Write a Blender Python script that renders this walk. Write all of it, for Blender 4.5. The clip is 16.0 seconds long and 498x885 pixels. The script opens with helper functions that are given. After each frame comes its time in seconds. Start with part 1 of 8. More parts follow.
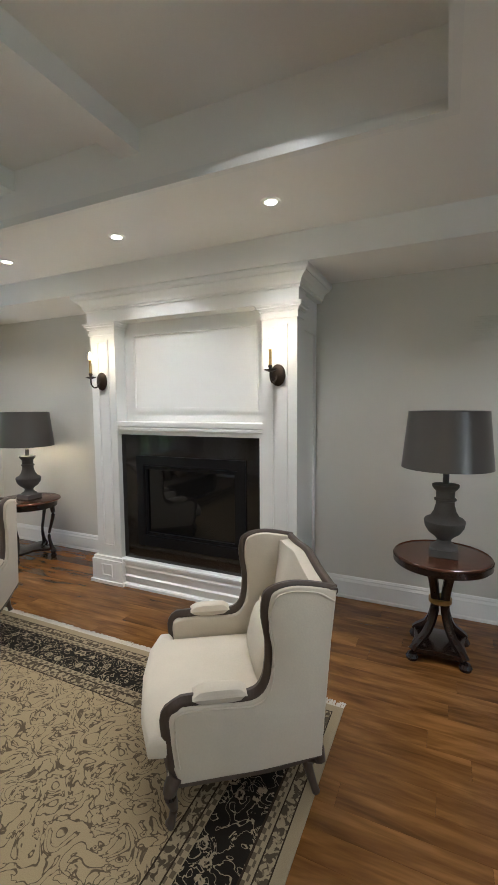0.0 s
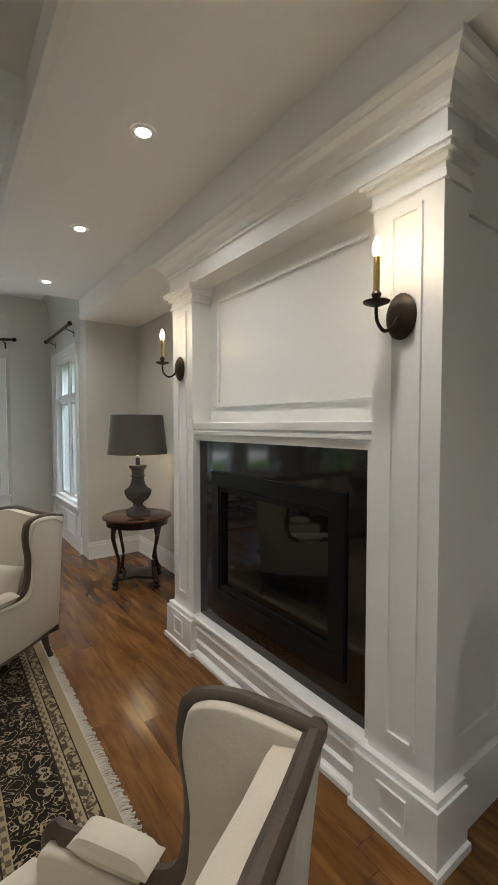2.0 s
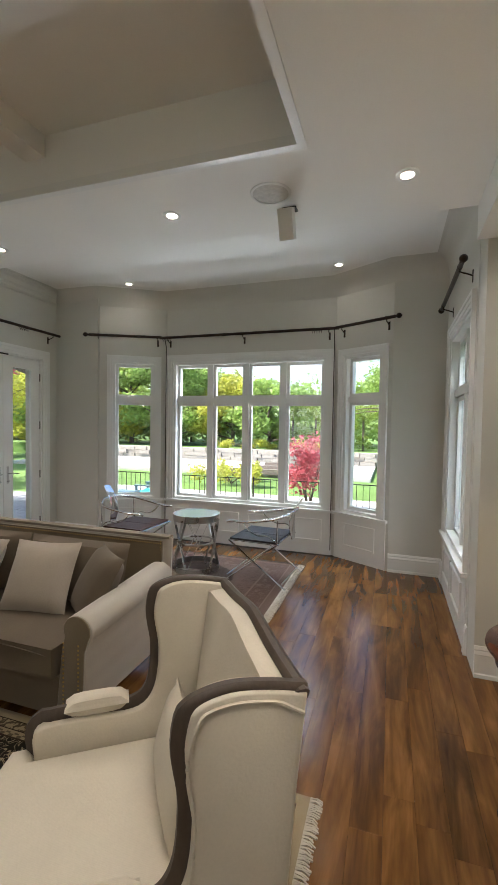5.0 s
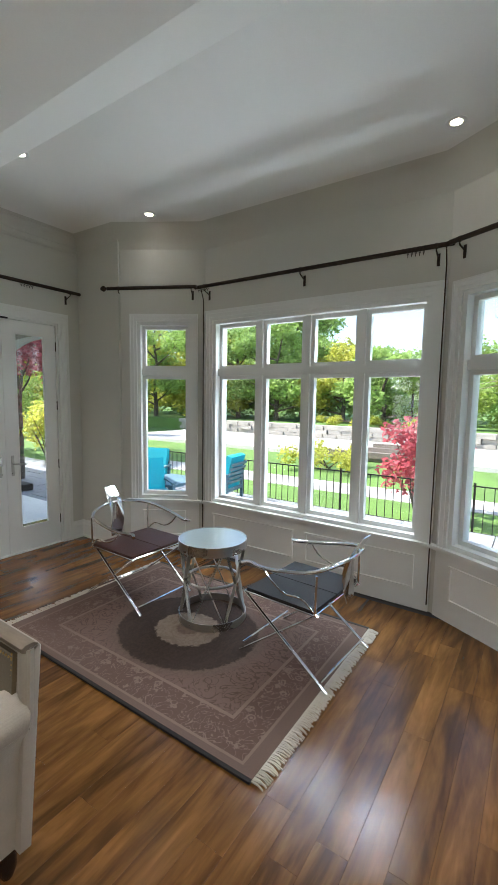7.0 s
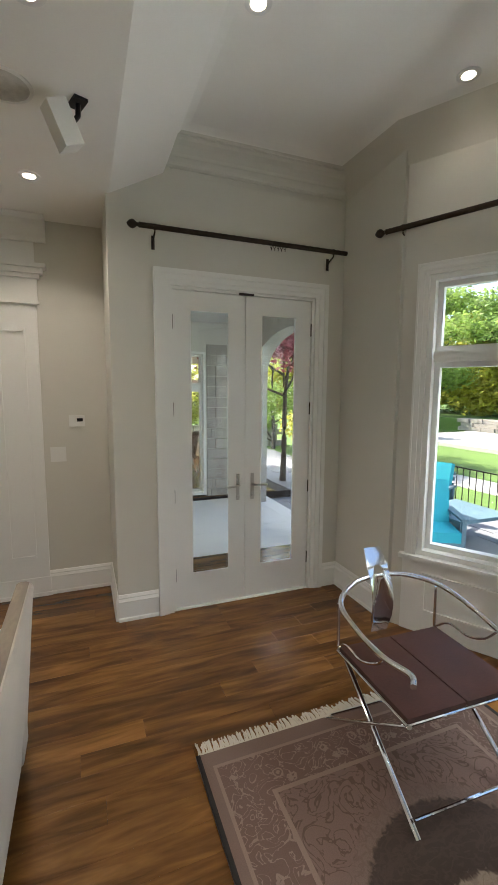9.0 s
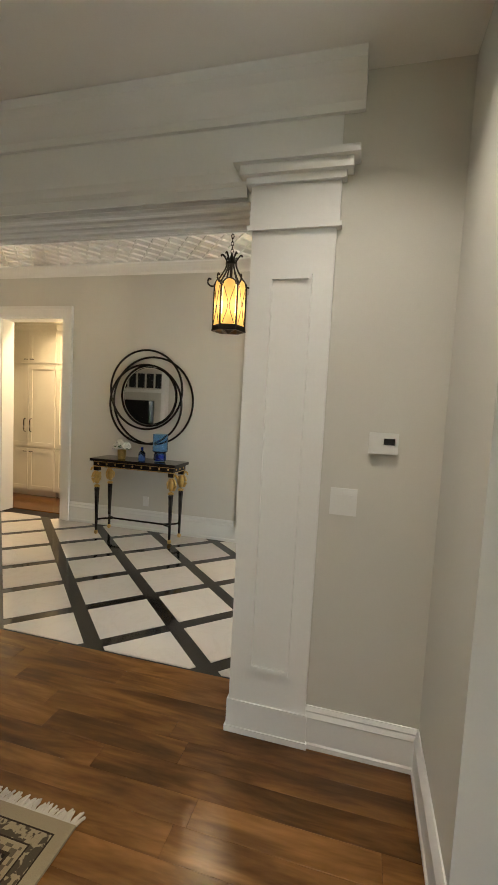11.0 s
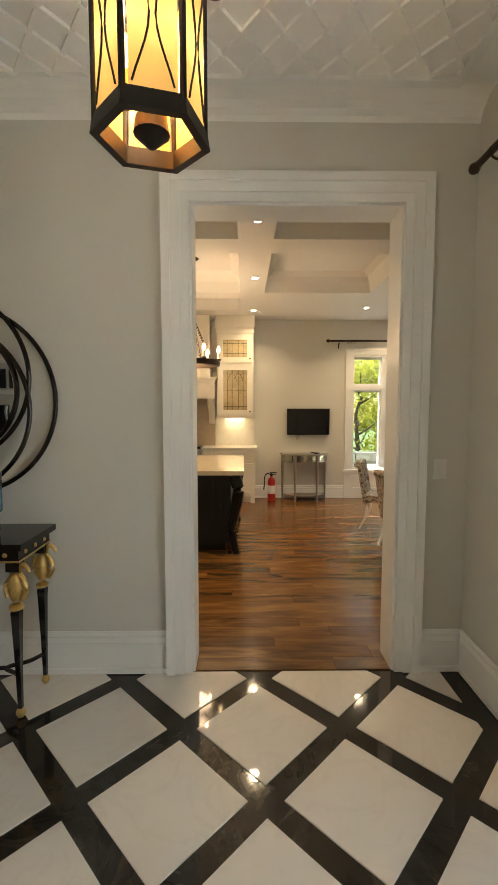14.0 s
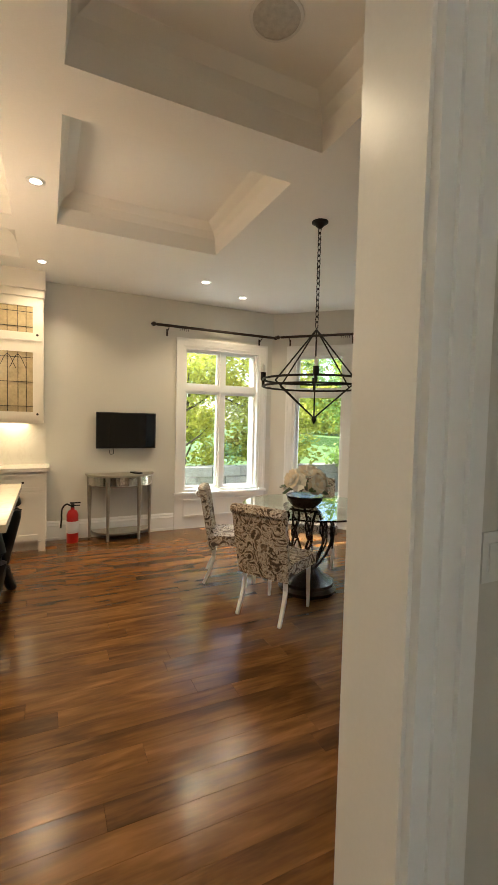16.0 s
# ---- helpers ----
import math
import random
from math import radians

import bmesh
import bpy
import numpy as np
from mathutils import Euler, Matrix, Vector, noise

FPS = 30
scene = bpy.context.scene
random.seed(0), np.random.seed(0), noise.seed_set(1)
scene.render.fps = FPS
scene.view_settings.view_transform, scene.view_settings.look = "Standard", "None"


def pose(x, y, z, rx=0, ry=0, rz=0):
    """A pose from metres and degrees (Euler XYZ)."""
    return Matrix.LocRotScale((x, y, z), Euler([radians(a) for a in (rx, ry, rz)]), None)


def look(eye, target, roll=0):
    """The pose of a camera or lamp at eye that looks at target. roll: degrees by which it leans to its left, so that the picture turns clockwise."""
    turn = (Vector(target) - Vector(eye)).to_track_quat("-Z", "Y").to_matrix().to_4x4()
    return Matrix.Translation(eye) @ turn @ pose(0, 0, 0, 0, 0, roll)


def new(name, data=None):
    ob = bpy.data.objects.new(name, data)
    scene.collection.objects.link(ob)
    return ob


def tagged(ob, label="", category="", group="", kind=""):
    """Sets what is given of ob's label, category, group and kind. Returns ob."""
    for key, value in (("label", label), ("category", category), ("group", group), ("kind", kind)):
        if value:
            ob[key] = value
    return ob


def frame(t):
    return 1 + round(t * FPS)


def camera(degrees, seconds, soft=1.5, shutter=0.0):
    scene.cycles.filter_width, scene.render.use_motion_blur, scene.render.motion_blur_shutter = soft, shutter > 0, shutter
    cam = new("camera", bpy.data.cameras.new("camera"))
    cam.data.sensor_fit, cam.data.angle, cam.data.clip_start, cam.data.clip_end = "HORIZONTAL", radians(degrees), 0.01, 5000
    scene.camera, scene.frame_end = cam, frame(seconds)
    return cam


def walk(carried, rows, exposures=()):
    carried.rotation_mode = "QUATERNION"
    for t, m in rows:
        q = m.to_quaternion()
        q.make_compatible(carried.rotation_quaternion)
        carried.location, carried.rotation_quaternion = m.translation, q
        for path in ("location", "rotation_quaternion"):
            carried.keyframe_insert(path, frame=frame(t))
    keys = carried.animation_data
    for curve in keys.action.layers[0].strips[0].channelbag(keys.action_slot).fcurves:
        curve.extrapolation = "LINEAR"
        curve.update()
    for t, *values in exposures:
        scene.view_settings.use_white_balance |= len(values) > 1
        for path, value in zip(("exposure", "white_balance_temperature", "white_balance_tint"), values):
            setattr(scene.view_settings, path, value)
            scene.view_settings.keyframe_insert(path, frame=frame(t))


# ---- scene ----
# the camera and its walk
EXPO = [(0, 2.12, 5600, 10), (1, 2.0, 5800, 11), (2, 1.64, 6000, 11), (3, 1.5, 6400, 13), (3.5, 1.64, 6600, 14), (4, 1.7, 6650, 14), (5.5, 1.6, 6200, 11), (7, 1.53, 6100, 10), (8, 1.42, 6300, 11), (9, 1.62, 6750, 12), (10, 1.98, 6550, 11), (11.2, 1.87, 6800, 10), (12.5, 1.8, 6900, 9), (13.5, 1.73, 6600, 8), (14.5, 1.56, 6750, 9), (15.5, 1.6, 7000, 9), (16, 1.68, 6050, 8)]
cam = camera(60.4, 16.0)
PATH = [
    (0, (-0.063, -0.153, 1.737), (-0.896, 1.656, 1.557), -0.4),
    (0.5, (-0.105, 0.284, 1.701), (-1.059, 2.036, 1.547), -0.4),
    (1, (-0.11, 0.723, 1.634), (-1.346, 2.291, 1.516), 1.1),
    (1.5, (-0.215, 1.152, 1.581), (-1.649, 2.543, 1.487), 1.0),
    (2, (-0.298, 1.596, 1.559), (-1.919, 2.765, 1.48), -0.0),
    (2.5, (-0.469, 1.954, 1.553), (-2.328, 2.689, 1.483), -0.1),
    (3, (-0.794, 2.204, 1.545), (-2.75, 2.614, 1.469), 0.5),
    (3.5, (-1.115, 2.348, 1.558), (-3.102, 2.137, 1.469), 0.4),
    (4, (-1.496, 2.347, 1.54), (-3.42, 1.808, 1.457), 0.3),
    (4.2, (-1.679, 2.358, 1.516), (-3.598, 1.797, 1.459), 0.2),
    (6.3, (-3.55, 2.476, 1.684), (-5.328, 1.583, 1.483), 2.0),
    (6.5, (-3.763, 2.453, 1.666), (-5.504, 1.49, 1.463), 1.8),
    (7, (-4.192, 2.384, 1.658), (-5.837, 1.266, 1.453), 0.9),
    (7.5, (-4.574, 2.225, 1.688), (-6.075, 0.921, 1.467), 0.8),
    (8, (-4.839, 1.906, 1.703), (-6.215, 0.476, 1.459), 0.8),
    (8.5, (-5.066, 1.526, 1.648), (-6.114, -0.164, 1.437), -0.4),
    (9, (-5.172, 1.092, 1.682), (-5.889, -0.761, 1.447), 0.3),
    (9.5, (-5.256, 0.641, 1.604), (-5.709, -1.299, 1.422), -0.4),
    (10, (-5.295, 0.165, 1.576), (-5.332, -1.829, 1.42), 0.5),
    (10.2, (-5.262, -0.024, 1.549), (-5.204, -2.017, 1.401), 0.7),
    (12.3, (-4.639, -1.793, 1.581), (-3.573, -3.471, 1.365), 3.5),
    (12.5, (-4.59, -1.923, 1.583), (-3.526, -3.603, 1.371), 2.2),
    (13, (-4.394, -2.255, 1.584), (-3.508, -4.036, 1.376), 1.2),
    (13.2, (-4.34, -2.391, 1.557), (-3.596, -4.239, 1.372), 0.6),
    (13.5, (-4.239, -2.644, 1.553), (-3.734, -4.57, 1.373), -0.2),
    (14, (-4.147, -3.051, 1.538), (-4.172, -5.045, 1.386), 0.0),
    (14.5, (-4.105, -3.453, 1.546), (-4.427, -5.423, 1.419), 0.2),
    (15, (-4.148, -3.941, 1.542), (-4.582, -5.89, 1.423), 0.4),
    (15.5, (-4.195, -4.393, 1.511), (-4.919, -6.255, 1.407), 0.7),
    (16, (-4.354, -4.836, 1.495), (-5.205, -6.643, 1.394), 1.4),
]
walk(cam, [(t, look(eye, target, roll)) for t, eye, target, roll in PATH], EXPO)
# ---- world and sun ----
world = bpy.data.worlds.new("sky")
scene.world = world
world.use_nodes = True
sky = world.node_tree.nodes.new("ShaderNodeTexSky")
sky.sky_type, sky.sun_disc = "NISHITA", False
sky.sun_elevation, sky.sun_rotation = radians(53), radians(155.6)
world.node_tree.links.new(sky.outputs[0], world.node_tree.nodes["Background"].inputs[0])
world.node_tree.nodes["Background"].inputs[1].default_value = 0.15
sun = new("sun", bpy.data.lights.new("sun", "SUN"))
sun.data.energy, sun.data.angle, sun.data.color = 5.0, radians(0.5), (1.0, 0.95, 0.86)
sun.matrix_world = look((5, -11, 16), (0, 0, 0))


def window_lamp(name, place, aim, w, h, watts):
    """An area lamp added outside or in an opening, standing in for daylight."""
    d = bpy.data.lights.new(name, "AREA")
    d.shape, d.size, d.size_y, d.energy, d.color = "RECTANGLE", w, h, watts, (0.86, 0.94, 1.0)
    ob = new(name, d)
    ob.matrix_world = look(place, aim)
    return ob


window_lamp("bay_daylight", (-8.8, 0.6, 3.35), (-6.6, 0.6, 0.3), 2.4, 0.7, 62)
# Unseen lamp below the sill, added for light bounced off the sunlit terrace.
window_lamp("bay_daylight", (-8.9, 0.6, -0.11), (-6.0, 0.6, 2.3), 3.4, 0.4, 33)
window_lamp("north_daylight", (-6.4, 4.2, 3.35), (-6.4, 2.2, 0.3), 1.3, 0.7, 24)
# Added fill lamp in an invented east opening; no such source is known.
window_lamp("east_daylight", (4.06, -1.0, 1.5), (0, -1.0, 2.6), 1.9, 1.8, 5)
window_lamp("kitchen_daylight", (-6.5, -11.6, 3.4), (-6.4, -9.2, 0.3), 1.3, 0.7, 38)
window_lamp("kitchen_daylight", (-9.4, -9.0, 3.4), (-7.2, -8.2, 0.3), 2.2, 0.7, 56)
window_lamp("hall_daylight", (-5.72, -3.92, 1.3), (0, -4.3, 1.3), 1.05, 2.0, 12)


def downlight_lamp(place, watts, color=(1.0, 0.94, 0.86), size=0.12):
    d = bpy.data.lights.new("downlight_lamp", "AREA")
    d.shape, d.size, d.energy, d.color, d.spread = "DISK", size, watts, color, radians(125)
    ob = new("downlight_lamp", d)
    ob.location = place
    return ob


# The last four living-room lamps are unseen fills, added to brighten south and east.
LIVING_POTS_AND_FILLS = [(-1.08, 2.40, 2.97), (-2.31, 2.42, 2.97), (-3.54, 2.44, 2.97), (-4.91, 2.47, 2.97), (-4.95, 1.0, 2.97), (-5.05, -0.61, 2.97), (-4.92, -1.95, 2.97),
               (-3.66, 1.44, 3.34), (-0.89, 1.45, 3.34), (-3.66, -1.0, 3.34), (-0.95, -1.0, 3.34), (0.9, 2.42, 2.97), (0.9, 0.4, 2.97)]
BAY_POTS = [(-7.27, 1.82, 3.398), (-7.19, -0.85, 3.398), (-5.965, -0.87, 3.398)]
# The last kitchen lamp is an added fill, unseen and without a fixture.
KITCHEN_POTS_AND_FILL = [(-4.26, -6.61, 3.06), (-4.28, -8.12, 3.06), (-4.30, -9.75, 3.06), (-5.98, -9.55, 3.06), (-6.6, -9.9, 3.06), (-2.4, -7.2, 3.06)]
for p in LIVING_POTS_AND_FILLS:
    downlight_lamp((p[0], p[1], p[2] - 0.02), 1.0 if p[2] > 3.3 else 2.1 if p[0] < 0 else 2.8, (1.0, 0.92, 0.82))
for p in BAY_POTS:
    downlight_lamp((p[0], p[1], p[2] - 0.02), 0.15)
for p in KITCHEN_POTS_AND_FILL:
    downlight_lamp((p[0], p[1], p[2] - 0.02), 3.1, (1.0, 0.75, 0.45))
# Two unseen lamps added to brighten the pantry and the room past the arch.
downlight_lamp((-0.95, -5.9, 2.93), 8, (1.0, 0.74, 0.44))
downlight_lamp((2.4, -4.4, 3.05), 7, (1.0, 0.8, 0.55))

# ---- mesh helpers ----


def link(a, out, b, inp):
    a.id_data.links.new(a.outputs[out], b.inputs[inp])


def box(bm, x0, y0, z0, x1, y1, z1, m=None):
    xs, ys, zs = sorted((x0, x1)), sorted((y0, y1)), sorted((z0, z1))
    vs = [bm.verts.new((x, y, z)) for x in xs for y in ys for z in zs]
    for f in ((0, 1, 3, 2), (4, 6, 7, 5), (0, 4, 5, 1), (2, 3, 7, 6), (0, 2, 6, 4), (1, 5, 7, 3)):
        bm.faces.new([vs[i] for i in f])
    if m is not None:
        bmesh.ops.transform(bm, matrix=m, verts=vs)
    return vs


def bevel(bm, w, n=2):
    es = [e for e in bm.edges if len(e.link_faces) == 2 and e.calc_face_angle(0) > 0.5]
    bmesh.ops.bevel(bm, geom=es, offset=w, segments=n, affect="EDGES", profile=0.5)
    return bm


def boxes(*bs, w=0.0, n=2):
    bm = bmesh.new()
    for b in bs:
        box(bm, *b)
    if w:
        bevel(bm, w, n)
    return bm


def lathe(profile, seg=24, m=None, bm=None, arc=1.0):
    """A turned solid from (radius, height) pairs."""
    bm = bm or bmesh.new()
    rings, made = [], []
    for r, z in profile:
        if r < 1e-5:
            ring = [bm.verts.new((0, 0, z))]
        else:
            ring = [bm.verts.new((r * math.cos(2 * math.pi * i / seg), r * math.sin(2 * math.pi * i / seg), z)) for i in range(seg)]
        rings.append(ring)
        made += ring
    ringed = profile[0] == profile[-1] and profile[0][0] > 1e-5
    if ringed:
        made = made[:-seg]
        for v in rings[-1]:
            bm.verts.remove(v)
        rings[-1] = rings[0]
    for a, b in zip(rings, rings[1:]):
        for i in range(seg):
            j = (i + 1) % seg
            q = [a[i % len(a)], a[j % len(a)], b[j % len(b)], b[i % len(b)]]
            q = list(dict.fromkeys(q))
            if len(q) > 2:
                bm.faces.new(q)
    for ring, flip in ((rings[0], True), (rings[-1], False)):
        if len(ring) > 2 and not ringed:
            bm.faces.new(ring[::-1] if flip else ring)
    if m is not None:
        bmesh.ops.transform(bm, matrix=m, verts=made)
    return bm


def smooth_path(pts, n=6, closed=False):
    """A Catmull-Rom line through the points."""
    p = [Vector(q) for q in pts]
    out = []
    k = len(p)
    last = k if closed else k - 1
    for i in range(last):
        a = p[(i - 1) % k] if closed or i > 0 else p[i] * 2 - p[i + 1]
        b, c = p[i], p[(i + 1) % k]
        d = p[(i + 2) % k] if closed or i + 2 < k else c * 2 - b
        for s in range(n):
            t = s / n
            out.append(0.5 * ((2 * b) + (c - a) * t + (2 * a - 5 * b + 4 * c - d) * t * t + (3 * b - a - 3 * c + d) * t ** 3))
    if not closed:
        out.append(p[-1])
    return out


def tube(pts, r, seg=8, bm=None, closed=False, flat=None, up=(0, 0, 1)):
    """A bar along a line; r a number or one per point; flat: (width, height) of an oblong section."""
    bm = bm or bmesh.new()
    p = [Vector(q) for q in pts]
    k = len(p)
    rings = []
    ref = Vector(up)
    for i in range(k):
        if closed:
            d = p[(i + 1) % k] - p[(i - 1) % k]
        else:
            d = p[min(i + 1, k - 1)] - p[max(i - 1, 0)]
        d.normalize()
        side = d.cross(ref)
        if side.length < 0.05:
            side = d.cross(Vector((1, 0.3, 0)))
        side.normalize()
        u = side.cross(d)
        rr = r[i] if isinstance(r, (list, tuple)) else r
        ring = []
        for s in range(seg):
            a = 2 * math.pi * (s + 0.5) / seg
            if flat:
                cx, cy = math.cos(a), math.sin(a)
                m = max(abs(cx), abs(cy))
                ring.append(bm.verts.new(p[i] + side * (cx / m * flat[0] * rr / 2) + u * (cy / m * flat[1] * rr / 2)))
            else:
                ring.append(bm.verts.new(p[i] + side * (math.cos(a) * rr) + u * (math.sin(a) * rr)))
        rings.append(ring)
    n = k if closed else k - 1
    for i in range(n):
        a, b = rings[i], rings[(i + 1) % k]
        for s in range(seg):
            t = (s + 1) % seg
            bm.faces.new((a[s], a[t], b[t], b[s]))
    if not closed:
        bm.faces.new(rings[0][::-1])
        bm.faces.new(rings[-1])
    return bm


def slab(outline, axis, t0, t1, bm=None, bev=0.0):
    """A flat board: outline of (u, v) pairs, thick from t0 to t1 along axis x, y or z."""
    bm = bm or bmesh.new()

    def at(u, v, t):
        return {"x": (t, u, v), "y": (u, t, v), "z": (u, v, t)}[axis]
    a = [bm.verts.new(at(u, v, t0)) for u, v in outline]
    b = [bm.verts.new(at(u, v, t1)) for u, v in outline]
    fs = [bm.faces.new(a[::-1]), bm.faces.new(b)]
    k = len(a)
    for i in range(k):
        j = (i + 1) % k
        fs.append(bm.faces.new((a[i], a[j], b[j], b[i])))
    bmesh.ops.recalc_face_normals(bm, faces=fs)
    if bev:
        es = list({e for f in fs[:2] for e in f.edges})
        bmesh.ops.bevel(bm, geom=es, offset=bev, segments=3, affect="EDGES", profile=0.5)
    return bm


def pillow(w, h, d, bm=None, m=None, n=10, pinch=0.12, p=2.6):
    """A stuffed cushion lying flat, its corners pinched."""
    bm = bm or bmesh.new()
    made = []
    grid = {}
    for s in (-1, 1):
        for i in range(n + 1):
            for j in range(n + 1):
                u, v = 2 * i / n - 1, 2 * j / n - 1
                edge = i in (0, n) or j in (0, n)
                if s == 1 and edge:
                    grid[s, i, j] = grid[-1, i, j]
                    continue
                puff = ((1 - abs(u) ** p) * (1 - abs(v) ** p)) ** 0.5
                x = u * (1 - pinch * (1 - v * v) * abs(u) ** 3 * 0.5) * w / 2
                y = v * (1 - pinch * (1 - u * u) * abs(v) ** 3 * 0.5) * h / 2
                vv = bm.verts.new((x, y, s * puff * d / 2))
                grid[s, i, j] = vv
                made.append(vv)
    for s in (-1, 1):
        for i in range(n):
            for j in range(n):
                q = [grid[s, i, j], grid[s, i + 1, j], grid[s, i + 1, j + 1], grid[s, i, j + 1]]
                bm.faces.new(q if s == 1 else q[::-1])
    if m is not None:
        bmesh.ops.transform(bm, matrix=m, verts=made)
    return bm


def part(name, bm, material, parent=None, label="", smooth=True, flip=True):
    """Links a bmesh as one mesh object under a thing or part."""
    if flip:
        bmesh.ops.recalc_face_normals(bm, faces=bm.faces)
    me = bpy.data.meshes.new(name)
    bm.to_mesh(me)
    bm.free()
    if smooth:
        me.shade_smooth()
        me.set_sharp_from_angle(angle=radians(38))
    me.materials.append(material)
    ob = new(name, me)
    if parent is not None:
        ob.parent = parent
    if label:
        ob["label"] = label
    return ob


def thing(name, m, label, category, group="", kind=""):
    ob = new(name)
    ob.empty_display_size = 0.1
    ob.matrix_basis = m
    return tagged(ob, label, category, group, kind)


def solo(name, bm, material, label, category="", group="", kind="", m=None, smooth=True):
    ob = part(name, bm, material, None, "", smooth)
    if m is not None:
        ob.matrix_basis = m
    return tagged(ob, label, category, group, kind)


# ---- materials ----


def nodes_of(name):
    m = bpy.data.materials.new(name)
    m.use_nodes = True
    t = m.node_tree
    return m, t, t.nodes["Principled BSDF"]


def noise_node(t, scale, detail=4.0, vec=None, rough=0.55, dist=0.0):
    n = t.nodes.new("ShaderNodeTexNoise")
    n.inputs["Scale"].default_value, n.inputs["Detail"].default_value = scale, detail
    n.inputs["Roughness"].default_value, n.inputs["Distortion"].default_value = rough, dist
    if vec is not None:
        t.links.new(vec, n.inputs["Vector"])
    return n


def calc(t, op, a, b=0.0, c=0.0):
    n = t.nodes.new("ShaderNodeMath")
    n.operation = op
    for i, v in enumerate((a, b, c)):
        if isinstance(v, (int, float)):
            n.inputs[i].default_value = v
        else:
            t.links.new(v, n.inputs[i])
    return n.outputs[0]


def mixed(t, fac, a, b, blend="MIX"):
    n = t.nodes.new("ShaderNodeMix")
    n.data_type, n.blend_type = "RGBA", blend
    for sock, v in ((n.inputs[0], fac), (n.inputs[6], a), (n.inputs[7], b)):
        if isinstance(v, (int, float)):
            sock.default_value = v
        elif isinstance(v, (tuple, list)):
            sock.default_value = (*v[:3], 1)
        else:
            t.links.new(v, sock)
    return n.outputs[2]


def ramp(t, fac, stops, mode="LINEAR"):
    n = t.nodes.new("ShaderNodeValToRGB")
    n.color_ramp.interpolation = mode
    while len(n.color_ramp.elements) < len(stops):
        n.color_ramp.elements.new(0.5)
    for e, (p, c) in zip(n.color_ramp.elements, stops):
        e.position = p
        e.color = (*c, 1) if isinstance(c, (tuple, list)) else (c, c, c, 1)
    t.links.new(fac, n.inputs[0])
    return n.outputs[0]


def position(t, scale=(1, 1, 1), coord="pos"):
    if coord == "pos":
        out = t.nodes.new("ShaderNodeNewGeometry").outputs["Position"]
    else:
        out = t.nodes.new("ShaderNodeTexCoord").outputs["Object"]
    mp = t.nodes.new("ShaderNodeMapping")
    mp.inputs["Scale"].default_value = scale
    t.links.new(out, mp.inputs["Vector"])
    return mp.outputs[0]


def add_bump(t, p, height, strength, dist=0.004):
    b = t.nodes.new("ShaderNodeBump")
    b.inputs["Strength"].default_value, b.inputs["Distance"].default_value = strength, dist
    t.links.new(height, b.inputs["Height"])
    t.links.new(b.outputs[0], p.inputs["Normal"])


def plain(name, color, rough=0.5, metal=0.0, var=0.10, scale=3.0, fine=70.0, bump=0.08, rvar=0.1, stretch=(1, 1, 1), coord="pos", sheen=0.0, coat=0.0):
    """A surface with broad and fine variation of tone, gloss and relief."""
    m, t, p = nodes_of(name)
    v = position(t, stretch, coord)
    big, small = noise_node(t, scale, 3, v), noise_node(t, fine, 5, v)
    f = calc(t, "MULTIPLY_ADD", small.outputs[0], 0.45, calc(t, "MULTIPLY", big.outputs[0], 0.55))
    lo, hi = tuple(c * (1 - var) for c in color), tuple(min(1, c * (1 + var)) for c in color)
    t.links.new(ramp(t, f, [(0.3, lo), (0.7, hi)]), p.inputs["Base Color"])
    t.links.new(calc(t, "MULTIPLY_ADD", big.outputs[0], rvar, rough - rvar / 2), p.inputs["Roughness"])
    p.inputs["Metallic"].default_value = metal
    p.inputs["Sheen Weight"].default_value = sheen
    p.inputs["Coat Weight"].default_value = coat
    if bump:
        add_bump(t, p, small.outputs[0], bump)
    return m


def glowing(name, color, strength):
    m, t, p = nodes_of(name)
    p.inputs["Base Color"].default_value = (*color, 1)
    p.inputs["Emission Color"].default_value = (*color, 1)
    p.inputs["Emission Strength"].default_value = strength
    return m


def glass_mat(name, tint=(0.96, 0.98, 0.97), rough=0.0):
    m, t, p = nodes_of(name)
    p.inputs["Base Color"].default_value = (*tint, 1)
    p.inputs["Roughness"].default_value = rough
    p.inputs["IOR"].default_value = 1.45
    p.inputs["Transmission Weight"].default_value = 1.0
    return m


